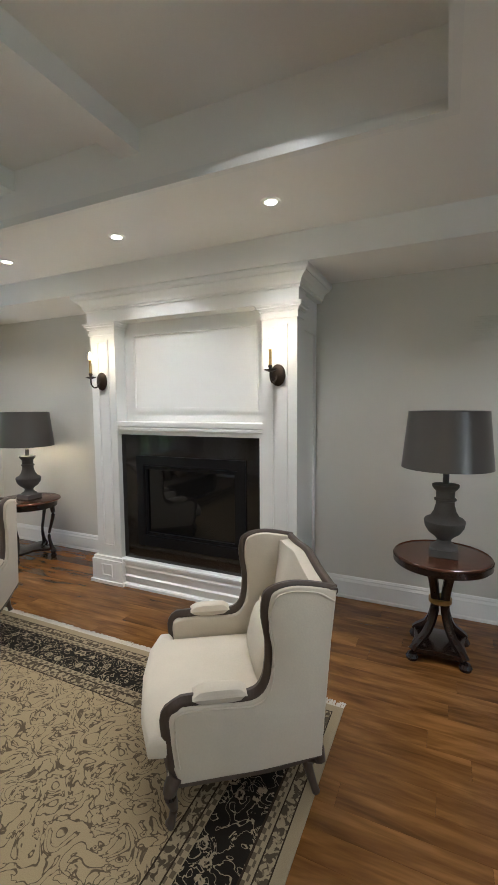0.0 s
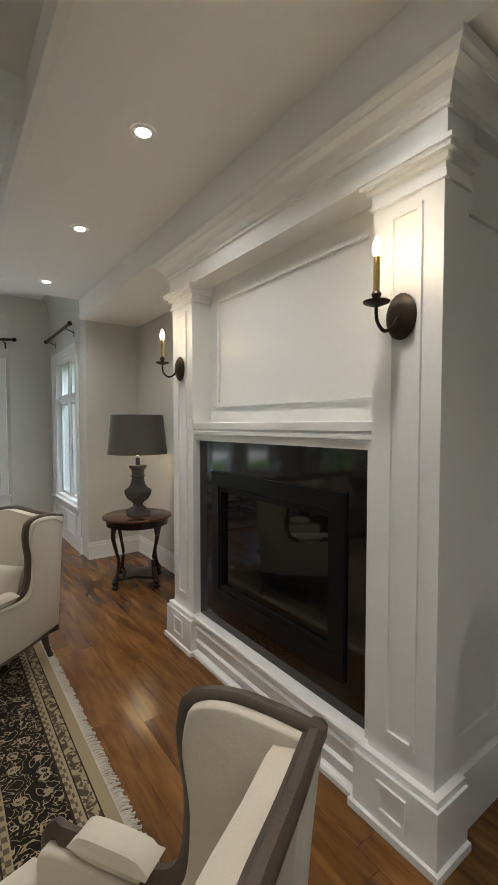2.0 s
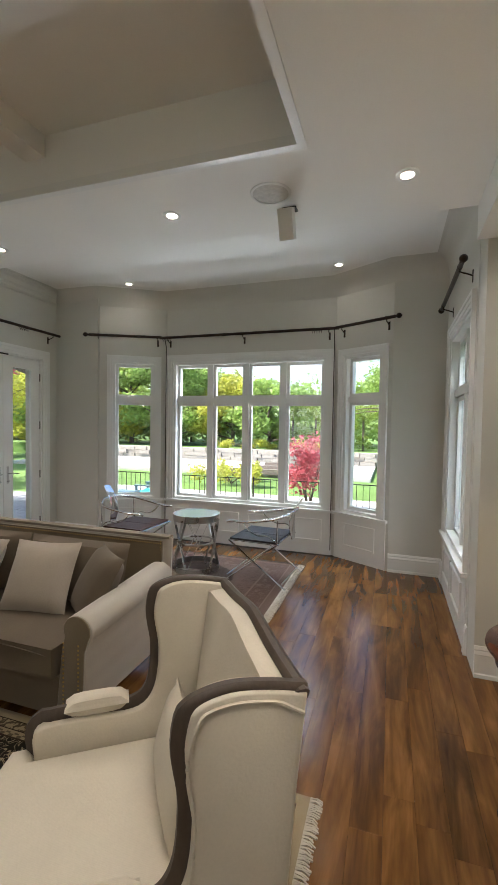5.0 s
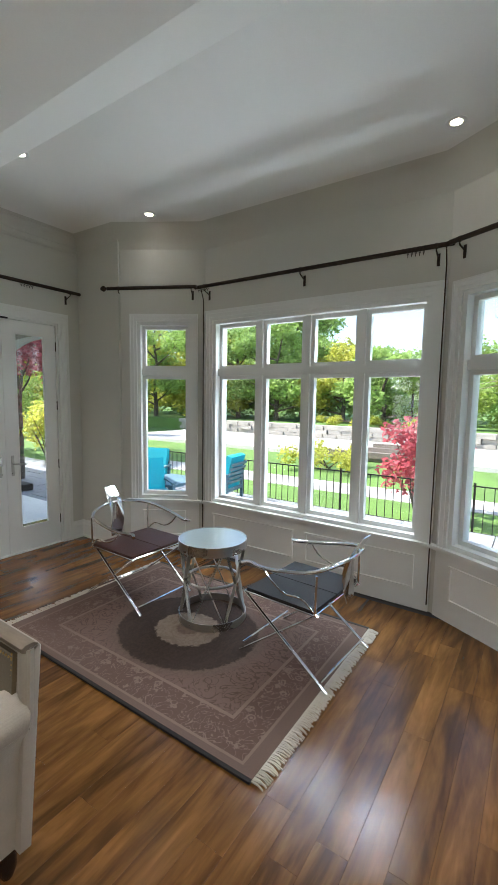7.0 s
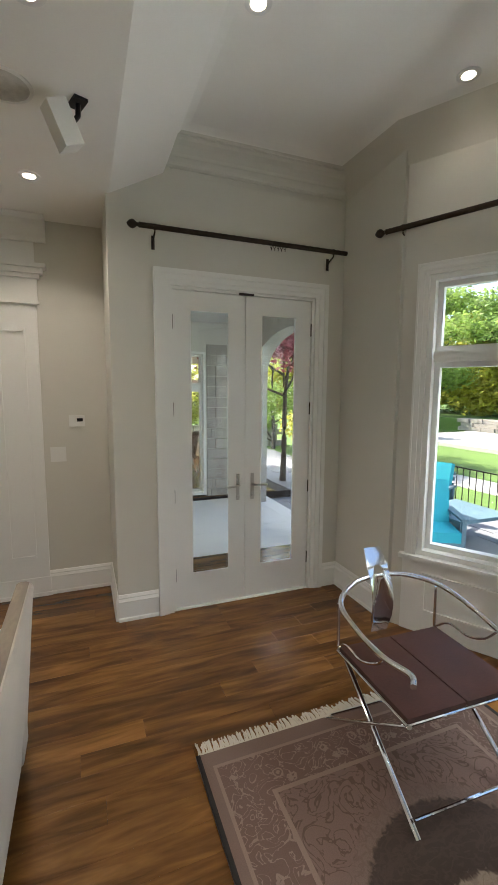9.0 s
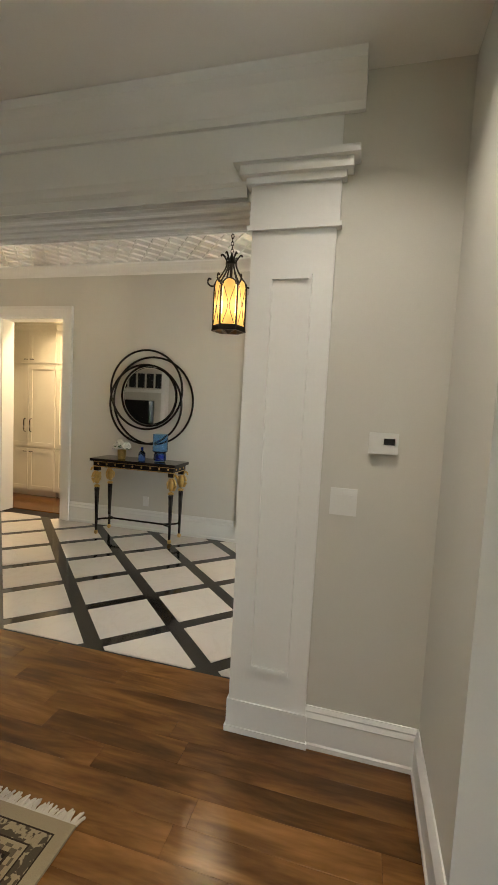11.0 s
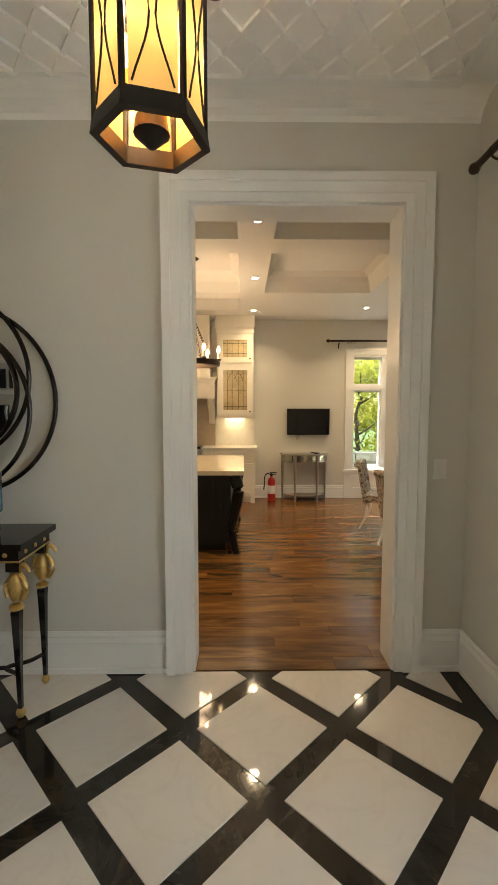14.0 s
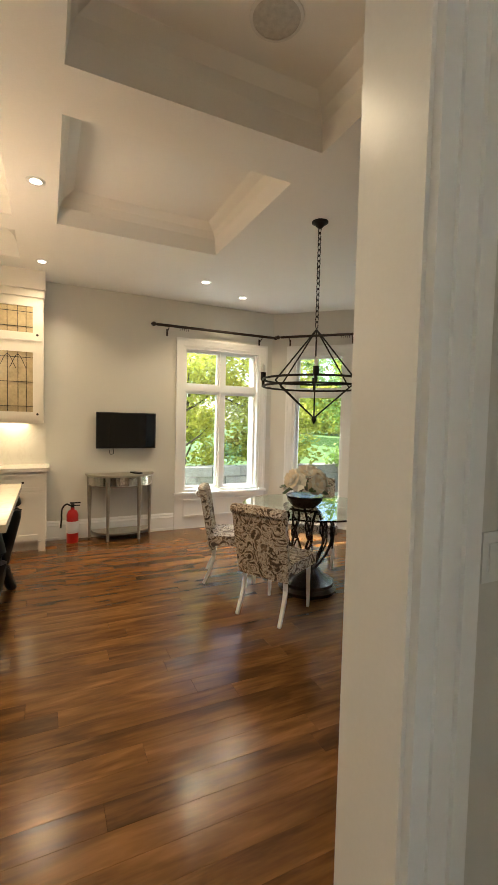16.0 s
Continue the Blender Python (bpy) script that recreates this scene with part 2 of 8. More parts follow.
def wood_floor():
    m, t, p = nodes_of("stained_oak")
    g = t.nodes.new("ShaderNodeNewGeometry")
    info = t.nodes.new("ShaderNodeObjectInfo")
    rnd = calc(t, "FRACT", calc(t, "ADD", g.outputs["Random Per Island"], calc(t, "MULTIPLY", info.outputs["Random"], 7.13)))
    sh = t.nodes.new("ShaderNodeCombineXYZ")
    t.links.new(calc(t, "MULTIPLY", rnd, 37.0), sh.inputs[0])
    t.links.new(calc(t, "MULTIPLY", rnd, 91.0), sh.inputs[1])
    ad = t.nodes.new("ShaderNodeVectorMath")
    t.links.new(g.outputs["Position"], ad.inputs[0])
    t.links.new(sh.outputs[0], ad.inputs[1])

    def at(s):
        mp = t.nodes.new("ShaderNodeMapping")
        mp.inputs["Scale"].default_value = s
        t.links.new(ad.outputs[0], mp.inputs[0])
        return mp.outputs[0]
    grain = noise_node(t, 1.0, 4, at((6, 60, 1)), 0.5, 0.3)
    figure = noise_node(t, 1.0, 4, at((1.7, 15, 1)), 0.55, 1.2)
    blot = noise_node(t, 1.0, 4, at((1.5, 7.5, 1)), 0.55, 0.9)
    tone = calc(t, "ADD", calc(t, "MULTIPLY", grain.outputs[0], 0.09), calc(t, "ADD", calc(t, "MULTIPLY", figure.outputs[0], 0.36), calc(t, "MULTIPLY", rnd, 0.11)))
    tone = calc(t, "ADD", tone, calc(t, "MULTIPLY_ADD", blot.outputs[0], 0.58, -0.05))
    col = ramp(t, tone, [(0.30, (0.042, 0.0165, 0.0055)), (0.44, (0.09, 0.039, 0.0115)), (0.57, (0.168, 0.074, 0.02)), (0.74, (0.30, 0.14, 0.04))])
    t.links.new(col, p.inputs["Base Color"])
    t.links.new(calc(t, "MULTIPLY_ADD", figure.outputs[0], 0.12, 0.15), p.inputs["Roughness"])
    p.inputs["Specular IOR Level"].default_value = 0.4
    return m


def marble(name, base, vein, rough, amount):
    m, t, p = nodes_of(name)
    info = t.nodes.new("ShaderNodeObjectInfo")
    g = t.nodes.new("ShaderNodeNewGeometry")
    rnd = calc(t, "ADD", info.outputs["Random"], g.outputs["Random Per Island"])
    sc = t.nodes.new("ShaderNodeVectorMath")
    sh = t.nodes.new("ShaderNodeCombineXYZ")
    t.links.new(calc(t, "MULTIPLY", rnd, 53.0), sh.inputs[2])
    t.links.new(g.outputs["Position"], sc.inputs[0])
    t.links.new(sh.outputs[0], sc.inputs[1])
    n = noise_node(t, 2.2, 6, sc.outputs[0], 0.6, 1.6)
    line = calc(t, "ABSOLUTE", calc(t, "SUBTRACT", n.outputs[0], 0.5))
    f = ramp(t, line, [(0.0, amount), (0.035, 0.0)])
    cloud = noise_node(t, 5.0, 4, sc.outputs[0])
    c2 = mixed(t, calc(t, "MULTIPLY", cloud.outputs[0], 0.25), base, tuple(c * 0.82 for c in base))
    t.links.new(mixed(t, f, c2, vein), p.inputs["Base Color"])
    p.inputs["Roughness"].default_value = rough
    return m


def fabric(name, color, var=0.12, weave=420.0, rough=0.85, sheen=0.3, coord="obj"):
    m, t, p = nodes_of(name)
    v = position(t, (1, 1, 1), coord)
    a = t.nodes.new("ShaderNodeTexWave")
    a.inputs["Scale"].default_value, a.inputs["Distortion"].default_value = weave / 6.28, 1.5
    t.links.new(v, a.inputs[0])
    big, small = noise_node(t, 4, 4, v), noise_node(t, 120, 4, v)
    f = calc(t, "ADD", calc(t, "MULTIPLY", big.outputs[0], 0.6), calc(t, "ADD", calc(t, "MULTIPLY", small.outputs[0], 0.3), calc(t, "MULTIPLY", a.outputs["Fac"], 0.1)))
    t.links.new(ramp(t, f, [(0.3, tuple(c * (1 - var) for c in color)), (0.72, tuple(min(1, c * (1 + var)) for c in color))]), p.inputs["Base Color"])
    p.inputs["Roughness"].default_value = rough
    p.inputs["Sheen Weight"].default_value = sheen
    add_bump(t, p, calc(t, "ADD", calc(t, "MULTIPLY", big.outputs[0], 4.0), small.outputs[0]), 0.25, 0.003)
    return m


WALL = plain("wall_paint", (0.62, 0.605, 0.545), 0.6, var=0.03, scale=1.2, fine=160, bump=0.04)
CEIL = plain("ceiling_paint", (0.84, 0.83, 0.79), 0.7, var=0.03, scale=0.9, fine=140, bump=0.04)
TRIM = plain("trim_enamel", (0.79, 0.79, 0.76), 0.32, var=0.025, scale=2.0, fine=90, bump=0.03)
CREAM = plain("cream_cabinet_paint", (0.80, 0.76, 0.66), 0.35, var=0.03, scale=2.0, fine=90, bump=0.02)
OAK = wood_floor()
UNDER = plain("floor_joint", (0.012, 0.006, 0.004), 0.8)
TILE = marble("cream_marble", (0.68, 0.64, 0.58), (0.55, 0.50, 0.44), 0.02, 0.25)
DARKTILE = marble("dark_marble", (0.018, 0.015, 0.012), (0.28, 0.25, 0.2), 0.08, 0.04)
GRANITE = plain("black_granite", (0.012, 0.010, 0.009), 0.07, var=0.9, scale=60, fine=260, bump=0.0)
IRONB = plain("black_firebox_steel", (0.008, 0.008, 0.009), 0.3, var=0.2)
IRONB.node_tree.nodes["Principled BSDF"].inputs["Specular IOR Level"].default_value = 0.2
FIREGLASS = plain("dark_fire_glass", (0.006, 0.006, 0.006), 0.04, var=0.1, bump=0.0)
BRONZE = plain("dark_bronze", (0.045, 0.032, 0.022), 0.42, 0.75, var=0.3, scale=12)
BLACKIRON = plain("black_wrought_iron", (0.016, 0.013, 0.011), 0.45, 0.5, var=0.3, scale=14)
BRASS = plain("aged_brass", (0.42, 0.28, 0.10), 0.34, 0.9, var=0.25, scale=14)
GOLD = plain("gilt", (0.62, 0.42, 0.15), 0.36, 0.85, var=0.3, scale=25)
CHROME = plain("polished_chrome", (0.78, 0.78, 0.78), 0.07, 1.0, var=0.04, bump=0.0, rvar=0.05)
NICKEL = plain("brushed_nickel", (0.52, 0.51, 0.48), 0.28, 1.0, var=0.08)
LINEN = fabric("ivory_linen", (0.62, 0.56, 0.45), 0.07, sheen=0.1)
TAUPE = fabric("taupe_chenille", (0.115, 0.086, 0.055), 0.16, sheen=0.08)
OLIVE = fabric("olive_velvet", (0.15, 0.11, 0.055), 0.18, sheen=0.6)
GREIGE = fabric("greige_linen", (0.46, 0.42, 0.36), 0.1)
BEIGE = fabric("beige_pillow_cotton", (0.42, 0.36, 0.29), 0.1)
LEATHER = plain("brown_leather", (0.06, 0.024, 0.017), 0.48, var=0.25, scale=8, fine=180, bump=0.2)
DKLEATHER = plain("charcoal_leather", (0.018, 0.015, 0.014), 0.5, var=0.25, scale=8, fine=180, bump=0.2)
for hide in (LEATHER, DKLEATHER):
    hide.node_tree.nodes["Principled BSDF"].inputs["Specular IOR Level"].default_value = 0.18
FRAMEWOOD = plain("weathered_oak_frame", (0.07, 0.05, 0.036), 0.5, var=0.3, scale=6, fine=90, stretch=(1, 1, 0.25), bump=0.2, coord="obj")
PALEOAK = plain("pale_weathered_oak", (0.24, 0.20, 0.155), 0.55, var=0.2, scale=6, fine=90, stretch=(0.25, 1, 1), bump=0.15, coord="obj")
DARKWOOD = plain("ebonised_wood", (0.022, 0.011, 0.007), 0.22, var=0.35, scale=8, fine=70, stretch=(1, 4, 1), bump=0.05, coord="obj")
MAHOG = plain("burl_mahogany", (0.07, 0.026, 0.013), 0.2, var=0.45, scale=7, fine=40, stretch=(1, 3, 1), bump=0.03, coord="obj")
STONEGREY = plain("grey_stone_composite", (0.085, 0.08, 0.073), 0.75, var=0.2, scale=9, fine=110, bump=0.35)
SHADE = plain("pewter_lampshade_card", (0.10, 0.092, 0.085), 0.3, 0.35, var=0.06, scale=3, fine=200, bump=0.03)
GLASS = glass_mat("window_glass")
SHADELIN = plain("white_shade_lining", (0.75, 0.7, 0.58), 0.7)
MIRROR = plain("silvered_mirror", (0.86, 0.87, 0.86), 0.02, 1.0, var=0.02, bump=0.0, rvar=0.0)
BULB = glowing("warm_bulb", (1.0, 0.72, 0.38), 14.0)
POTGLOW = glowing("downlight_bulb", (1.0, 0.90, 0.74), 10.0)
AMBER = glowing("amber_lantern_glass", (1.0, 0.50, 0.12), 0.9)
BLACKPL = plain("black_plastic", (0.009, 0.009, 0.0095), 0.35, var=0.1)
BLACKPL.node_tree.nodes["Principled BSDF"].inputs["Specular IOR Level"].default_value = 0.25
WHITEPL = plain("white_plastic", (0.74, 0.74, 0.71), 0.4, var=0.03)
# ---- the large structure ----


def frame_of(x0, y0, x1, y1):
    """A frame whose x runs along the wall, y points out of the room; and its length."""
    a = math.atan2(y1 - y0, x1 - x0)
    return Matrix.Translation((x0, y0, 0)) @ Matrix.Rotation(a, 4, "Z"), math.hypot(x1 - x0, y1 - y0)


def wall(name, x0, y0, x1, y1, z0, z1, thick, openings=(), material=None, label="pale greige painted plaster wall"):
    m, n = frame_of(x0, y0, x1, y1)
    bm = bmesh.new()
    s = 0.0
    for a, b, za, zb in sorted(openings):
        if a > s:
            box(bm, s, 0, z0, a, thick, z1)
        if za > z0:
            box(bm, a, 0, z0, b, thick, za)
        if zb < z1:
            box(bm, a, 0, zb, b, thick, z1)
        s = b
    if n > s:
        box(bm, s, 0, z0, n, thick, z1)
    return solo(name, bm, material or WALL, label, "wall", kind="structure", m=m, smooth=False)


BASE_PROFILE = [(0, 0), (-0.022, 0), (-0.022, 0.022), (-0.017, 0.03), (-0.017, 0.145), (-0.02, 0.15), (-0.012, 0.172), (-0.014, 0.18), (-0.006, 0.2), (0, 0.2)]


def skirting(x0, y0, x1, y1, gaps=(), tall=1.0):
    m, n = frame_of(x0, y0, x1, y1)
    bm = bmesh.new()
    s = 0.0
    for a, b in list(sorted(gaps)) + [(n, n)]:
        if a - s > 0.01:
            slab([(y, z * tall) for y, z in BASE_PROFILE], "x", s, a, bm)
        s = b
    return solo("baseboard", bm, TRIM, "white moulded baseboard along the wall", "baseboard", kind="structure", m=m, smooth=False)


def casing(name, m, a, b, za, zb, w=0.11, d=0.025, foot=True, parent=None):
    """A moulded architrave round an opening, on the room side."""
    bm = bmesh.new()
    bits = [(0.0, 0.035, d * 0.72), (0.035, 0.075, d), (0.075, w, d * 1.35)]
    for i, j, t in bits:
        i, j = i * w / 0.11, (j if j < 0.1 else 0.11) * w / 0.11
        j = min(j, w)
        box(bm, a - j, -t, za, a - i, 0.0, zb + j)
        box(bm, b + i, -t, za, b + j, 0.0, zb + j)
        box(bm, a - i, -t * 0.995, zb + i, b + i, 0.0, zb + j)
    ob = part(name, bm, TRIM, parent, "", False)
    if parent is None:
        ob.matrix_basis = m
        tagged(ob, "white moulded architrave round the opening", "trim", kind="structure")
    return ob


def window(name, x0, y0, x1, y1, a, b, za, zb, cols, transom=None, thick=0.3, deep=0.10, label="white wooden window with clear panes", panel=None, cas=0.1):
    """A window in a wall: frame, mullions, transom, panes, sill, apron panels below."""
    m, n = frame_of(x0, y0, x1, y1)
    w = thing(name, m, label, "window", kind="structure")
    j = 0.035
    bm = bmesh.new()
    box(bm, a, 0.0, za, a + j, thick, zb)
    box(bm, b - j, 0.0, za, b, thick, zb)
    box(bm, a + j, 0.0, zb - j, b - j, thick, zb)
    box(bm, a + j, 0.0, za, b - j, thick, za + j)
    part("window_frame", bevel(bm, 0.004, 1), TRIM, w, "", False)
    rows = [(za + j, zb - j)] if not transom else [(za + j, transom - 0.035), (transom + 0.035, zb - j)]
    if transom:
        part("transom_bar", boxes((a + j, deep - 0.06, transom - 0.035, b - j, deep + 0.07, transom + 0.035), w=0.006), TRIM, w, "", False)
    step = (b - a - 2 * j) / cols
    for c in range(1, cols):
        x = a + j + c * step
        part("mullion", boxes((x - 0.03, deep - 0.055, za + j, x + 0.03, deep + 0.065, zb - j), w=0.006), TRIM, w, "", False)
    for c in range(cols):
        xa = a + j + c * step + (0.03 if c else 0)
        xb = a + j + (c + 1) * step - (0.03 if c < cols - 1 else 0)
        for ra, rb in rows:
            s = 0.035
            bm = bmesh.new()
            box(bm, xa, deep - 0.03, ra, xa + s, deep + 0.03, rb)
            box(bm, xb - s, deep - 0.03, ra, xb, deep + 0.03, rb)
            box(bm, xa + s, deep - 0.03, ra, xb - s, deep + 0.03, ra + s)
            box(bm, xa + s, deep - 0.03, rb - s, xb - s, deep + 0.03, rb)
            sash = part("sash", bevel(bm, 0.006, 1), TRIM, w, "", False)
            g = part("pane", boxes((xa + s - 0.004, deep - 0.002, ra + s - 0.004, xb - s + 0.004, deep + 0.004, rb - s + 0.004)), GLASS, sash, "clear glass pane", False)
            g.visible_shadow = False
    casing("architrave", None, a, b, za - 0.02, zb, cas, 0.022, parent=w)
    part("window_sill", boxes((a - cas - 0.02, -0.05, za - 0.03, b + cas + 0.02, 0.02, za), w=0.006), TRIM, w, "", False)
    for pa, pb, pz0, pz1 in panel or ():
        bm = bmesh.new()
        for q in ((pa, pz0, pb, pz0 + 0.022), (pa, pz1 - 0.022, pb, pz1), (pa, pz0 + 0.022, pa + 0.022, pz1 - 0.022), (pb - 0.022, pz0 + 0.022, pb, pz1 - 0.022)):
            box(bm, q[0], -0.028, q[1], q[2], -0.012, q[3])
        part("apron_panel", bevel(bm, 0.005, 1), TRIM, w, "", False)
    if panel:
        part("apron", boxes((a - cas, -0.012, 0.0, b + cas, -0.002, za - 0.03)), TRIM, w, "", False)
    return w


# floors (the boards and tiles themselves stand at the end of the file)
solo("floor", boxes((-8.0, -3.02, -0.2, 4.0, 3.7, -0.012)), UNDER, "dark bed under the hardwood boards", "floor", kind="structure", smooth=False)
solo("floor_kitchen", boxes((-8.5, -10.6, -0.2, 1.6, -5.48, -0.012)), UNDER, "dark bed under the kitchen boards", "floor", kind="structure", smooth=False)

# living room
wall("wall_north", -5.38, 3.58, 4.0, 3.58, 0, 3.6, 0.25)
wall("wall_north_return", -5.38, 2.962, -5.38, 3.58, 0, 3.6, 0.25)
N2 = (-7.30, 2.96, -5.63, 2.96)
wall("wall_north_bay", *N2, 0, 3.9, 0.3, [(0.32, 1.50, 0.56, 2.46)])
wall("wall_bay_corner_north", -7.30, 2.42, -7.30, 3.26, 0, 3.9, 0.3)
BR = (-7.68, 1.76, -7.30, 2.42)
wall("wall_bay_right", *BR, 0, 3.9, 0.19, [(0.13, 0.64, 0.56, 2.44)])
BC = (-7.68, -0.56, -7.68, 1.76)
wall("wall_bay_centre", *BC, 0, 3.9, 0.19, [(0.11, 2.21, 0.56, 2.44)])
BL = (-7.22, -1.32, -7.68, -0.56)
wall("wall_bay_left", *BL, 0, 3.9, 0.19, [(0.17, 0.74, 0.56, 2.44)])
wall("wall_bay_corner_south", -7.20, -2.32, -7.20, -1.33, 0, 3.9, 0.3)
FD = (-5.56, -2.02, -7.20, -2.02)
wall("wall_french_doors", *FD, 0, 3.9, 0.28, [(0.205, 1.375, 0, 2.425)])
wall("wall_nib", -5.36, -2.68, -5.36, -2.02, 0, 3.6, 0.2)
wall("wall_south_stub", -4.86, -2.68, -5.56, -2.68, 0, 3.6, 0.36)
wall("wall_south_east", 4.0, -2.68, 1.0, -2.68, 0, 3.6, 0.36)
# The east window is unseen, added only to carry the fill lamp.
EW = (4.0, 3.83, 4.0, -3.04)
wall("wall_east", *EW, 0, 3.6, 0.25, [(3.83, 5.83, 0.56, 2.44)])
window("window_10", *EW, 3.83, 5.83, 0.56, 2.44, 3, 1.92, thick=0.25, deep=0.16, label="unseen white three-light window added in the east wall for fill light")

window("window_1", *BC, 0.11, 2.21, 0.56, 2.44, 4, 1.92, thick=0.19, panel=[(0.13, 1.10, 0.16, 0.44), (1.22, 2.19, 0.16, 0.44)], cas=0.10, label="wide white four-light window with transom panes")
window("window_2", *BL, 0.17, 0.74, 0.56, 2.44, 1, 1.92, thick=0.19, panel=[(0.22, 0.69, 0.16, 0.44)], cas=0.09, label="narrow white angled bay window with a transom pane")
window("window_3", *BR, 0.13, 0.64, 0.56, 2.44, 1, 1.92, thick=0.19, panel=[(0.17, 0.60, 0.16, 0.44)], cas=0.09, label="narrow white angled bay window with a transom pane")
window("window_4", *N2, 0.32, 1.50, 0.56, 2.46, 2, 1.92, panel=[(0.36, 0.88, 0.16, 0.44), (0.94, 1.46, 0.16, 0.44)], label="white two-light window with transom panes")

for seg, gaps in (((-5.38, 3.58, -3.3, 3.58), ()), ((-1.1, 3.58, 1.5, 3.58), ()), ((-5.38, 2.962, -5.38, 3.58), ()), (N2, [(0.21, 1.61)]),
                  ((-7.30, 2.42, -7.30, 2.96), ()), ((-7.20, -2.02, -7.20, -1.33), ()), (FD, [(0.09, 1.49)]), ((-5.56, -2.02, -5.36, -2.02), ()),
                  ((-5.36, -2.68, -5.36, -2.02), ()), ((-4.86, -2.68, -5.36, -2.68), ())):
    if seg[0] == -5.56 and seg[1] == -2.02 and seg[2] == -5.36:
        seg = (-5.36, -2.02, -5.56, -2.02)
    skirting(*seg, gaps)

# ceilings
C0, C1, CY0, CY1, CZ = -4.52, -0.05, -1.75, 1.99, 2.97
bm = bmesh.new()
for b in ((-5.38, CY1, CZ, 4.0, 2.9, 3.6), (-5.38, -3.04, CZ, 4.0, CY0, 3.6), (-5.38, CY0, CZ, C0, CY1, 3.6), (C1, CY0, CZ, 4.0, CY1, 3.6), (C0, CY0, 3.34, C1, CY1, 3.6)):
    box(bm, *b)
box(bm, -5.38, 2.9, 2.76, 4.0, 3.6, 3.6)
# coffer beams run from the tray's sides to a square ring of beams in its middle
RX0, RX1, RY0, RY1, BZ = -3.60, -0.97, -0.52, 0.77, 3.205
for x in (-1.82, -2.89):
    box(bm, x - 0.075, RY1, BZ, x + 0.075, CY1, 3.345)
    box(bm, x - 0.075, CY0, BZ, x + 0.075, RY0, 3.345)
box(bm, C0, 0.205, BZ + 0.002, RX0, 0.355, 3.345)
box(bm, RX1, 0.205, BZ + 0.002, C1, 0.355, 3.345)
for b in ((RX0, RY1 - 0.17, RX1, RY1), (RX0, RY0, RX1, RY0 + 0.17), (RX0, RY0 + 0.17, RX0 + 0.17, RY1 - 0.17), (RX1 - 0.17, RY0 + 0.17, RX1, RY1 - 0.17)):
    box(bm, b[0], b[1], BZ, b[2], b[3], 3.345)
solo("ceiling", bm, CEIL, "white plaster tray ceiling with shallow coffer beams", "ceiling", kind="structure", smooth=False)
# moulding round the tray
bm = bmesh.new()
for i, (o, z0, z1) in enumerate(((0.045, CZ - 0.008, CZ + 0.03), (0.028, CZ + 0.03, CZ + 0.055))):
    box(bm, C0, CY1 - o, z0, C1, CY1, z1)
    box(bm, C0, CY0, z0, C1, CY0 + o, z1)
    box(bm, C0, CY0 + o, z0, C0 + o, CY1 - o, z1)
    box(bm, C1 - o, CY0 + o, z0, C1, CY1 - o, z1)
solo("trim_tray", bm, TRIM, "white moulding round the ceiling tray", "trim", kind="structure", smooth=False)

# bay ceiling: a raised vault whose edges curve down to the walls
bm = bmesh.new()
bay = [(-5.38, 2.96), (-7.30, 2.96), (-7.30, 2.42), (-7.68, 1.76), (-7.68, -0.56), (-7.22, -1.32), (-7.20, -2.02), (-5.38, -2.02)]


def inset_poly(poly, d):
    out = []
    k = len(poly)
    for i in range(k):
        p0, p1, p2 = Vector(poly[i - 1]), Vector(poly[i]), Vector(poly[(i + 1) % k])
        e0, e1 = (p1 - p0).normalized(), (p2 - p1).normalized()
        n0, n1 = Vector((-e0.y, e0.x)), Vector((-e1.y, e1.x))
        den = 1 + n0.dot(n1)
        out.append(tuple(p1 + (n0 + n1) * (d / max(den, 0.3))))
    return out


rings = []
for i in range(9):
    a = math.pi / 2 * i / 8
    d, z = 0.22 * (1 - math.cos(a)), 3.16 + 0.24 * math.sin(a)
    poly = inset_poly(bay, d)
    ring = []
    for k, (x, y) in enumerate(poly):
        if k in (0, 7):
            x = -5.74 - 0.16 * (1 - math.cos(a))
        ring.append(bm.verts.new((x, y, z)))
    rings.append(ring)
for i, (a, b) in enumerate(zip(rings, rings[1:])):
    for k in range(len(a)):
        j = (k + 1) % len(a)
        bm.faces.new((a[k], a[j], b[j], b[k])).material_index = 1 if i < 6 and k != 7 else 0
ring = rings[0]
low = [bm.verts.new((-5.38, 2.96, 2.972)), bm.verts.new((-5.38, -2.02, 2.972))]
bm.faces.new((ring[0], ring[7], low[1], low[0]))
box(bm, -7.7, -2.05, 3.398, -5.3, 3.0, 3.6)
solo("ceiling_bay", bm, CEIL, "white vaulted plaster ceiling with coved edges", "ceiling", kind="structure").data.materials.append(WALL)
solo("ceiling_bay_roof", boxes((-8.1, -2.4, 3.75, -5.2, 3.4, 3.9)), CEIL, "roof deck over the bay", "ceiling", kind="structure", smooth=False)

solo("trim_bay_crown", slab([(-2.02, 3.20), (-2.006, 3.20), (-2.0, 3.215), (-2.006, 3.23), (-2.006, 3.262), (-1.99, 3.27), (-1.985, 3.29), (-1.96, 3.325), (-1.925, 3.345), (-1.915, 3.36), (-1.9, 3.365), (-1.9, 3.396), (-2.02, 3.396)], "x", -7.195, -5.745), WALL, "pale painted crown moulding above the french doors", "trim", kind="structure", smooth=False)

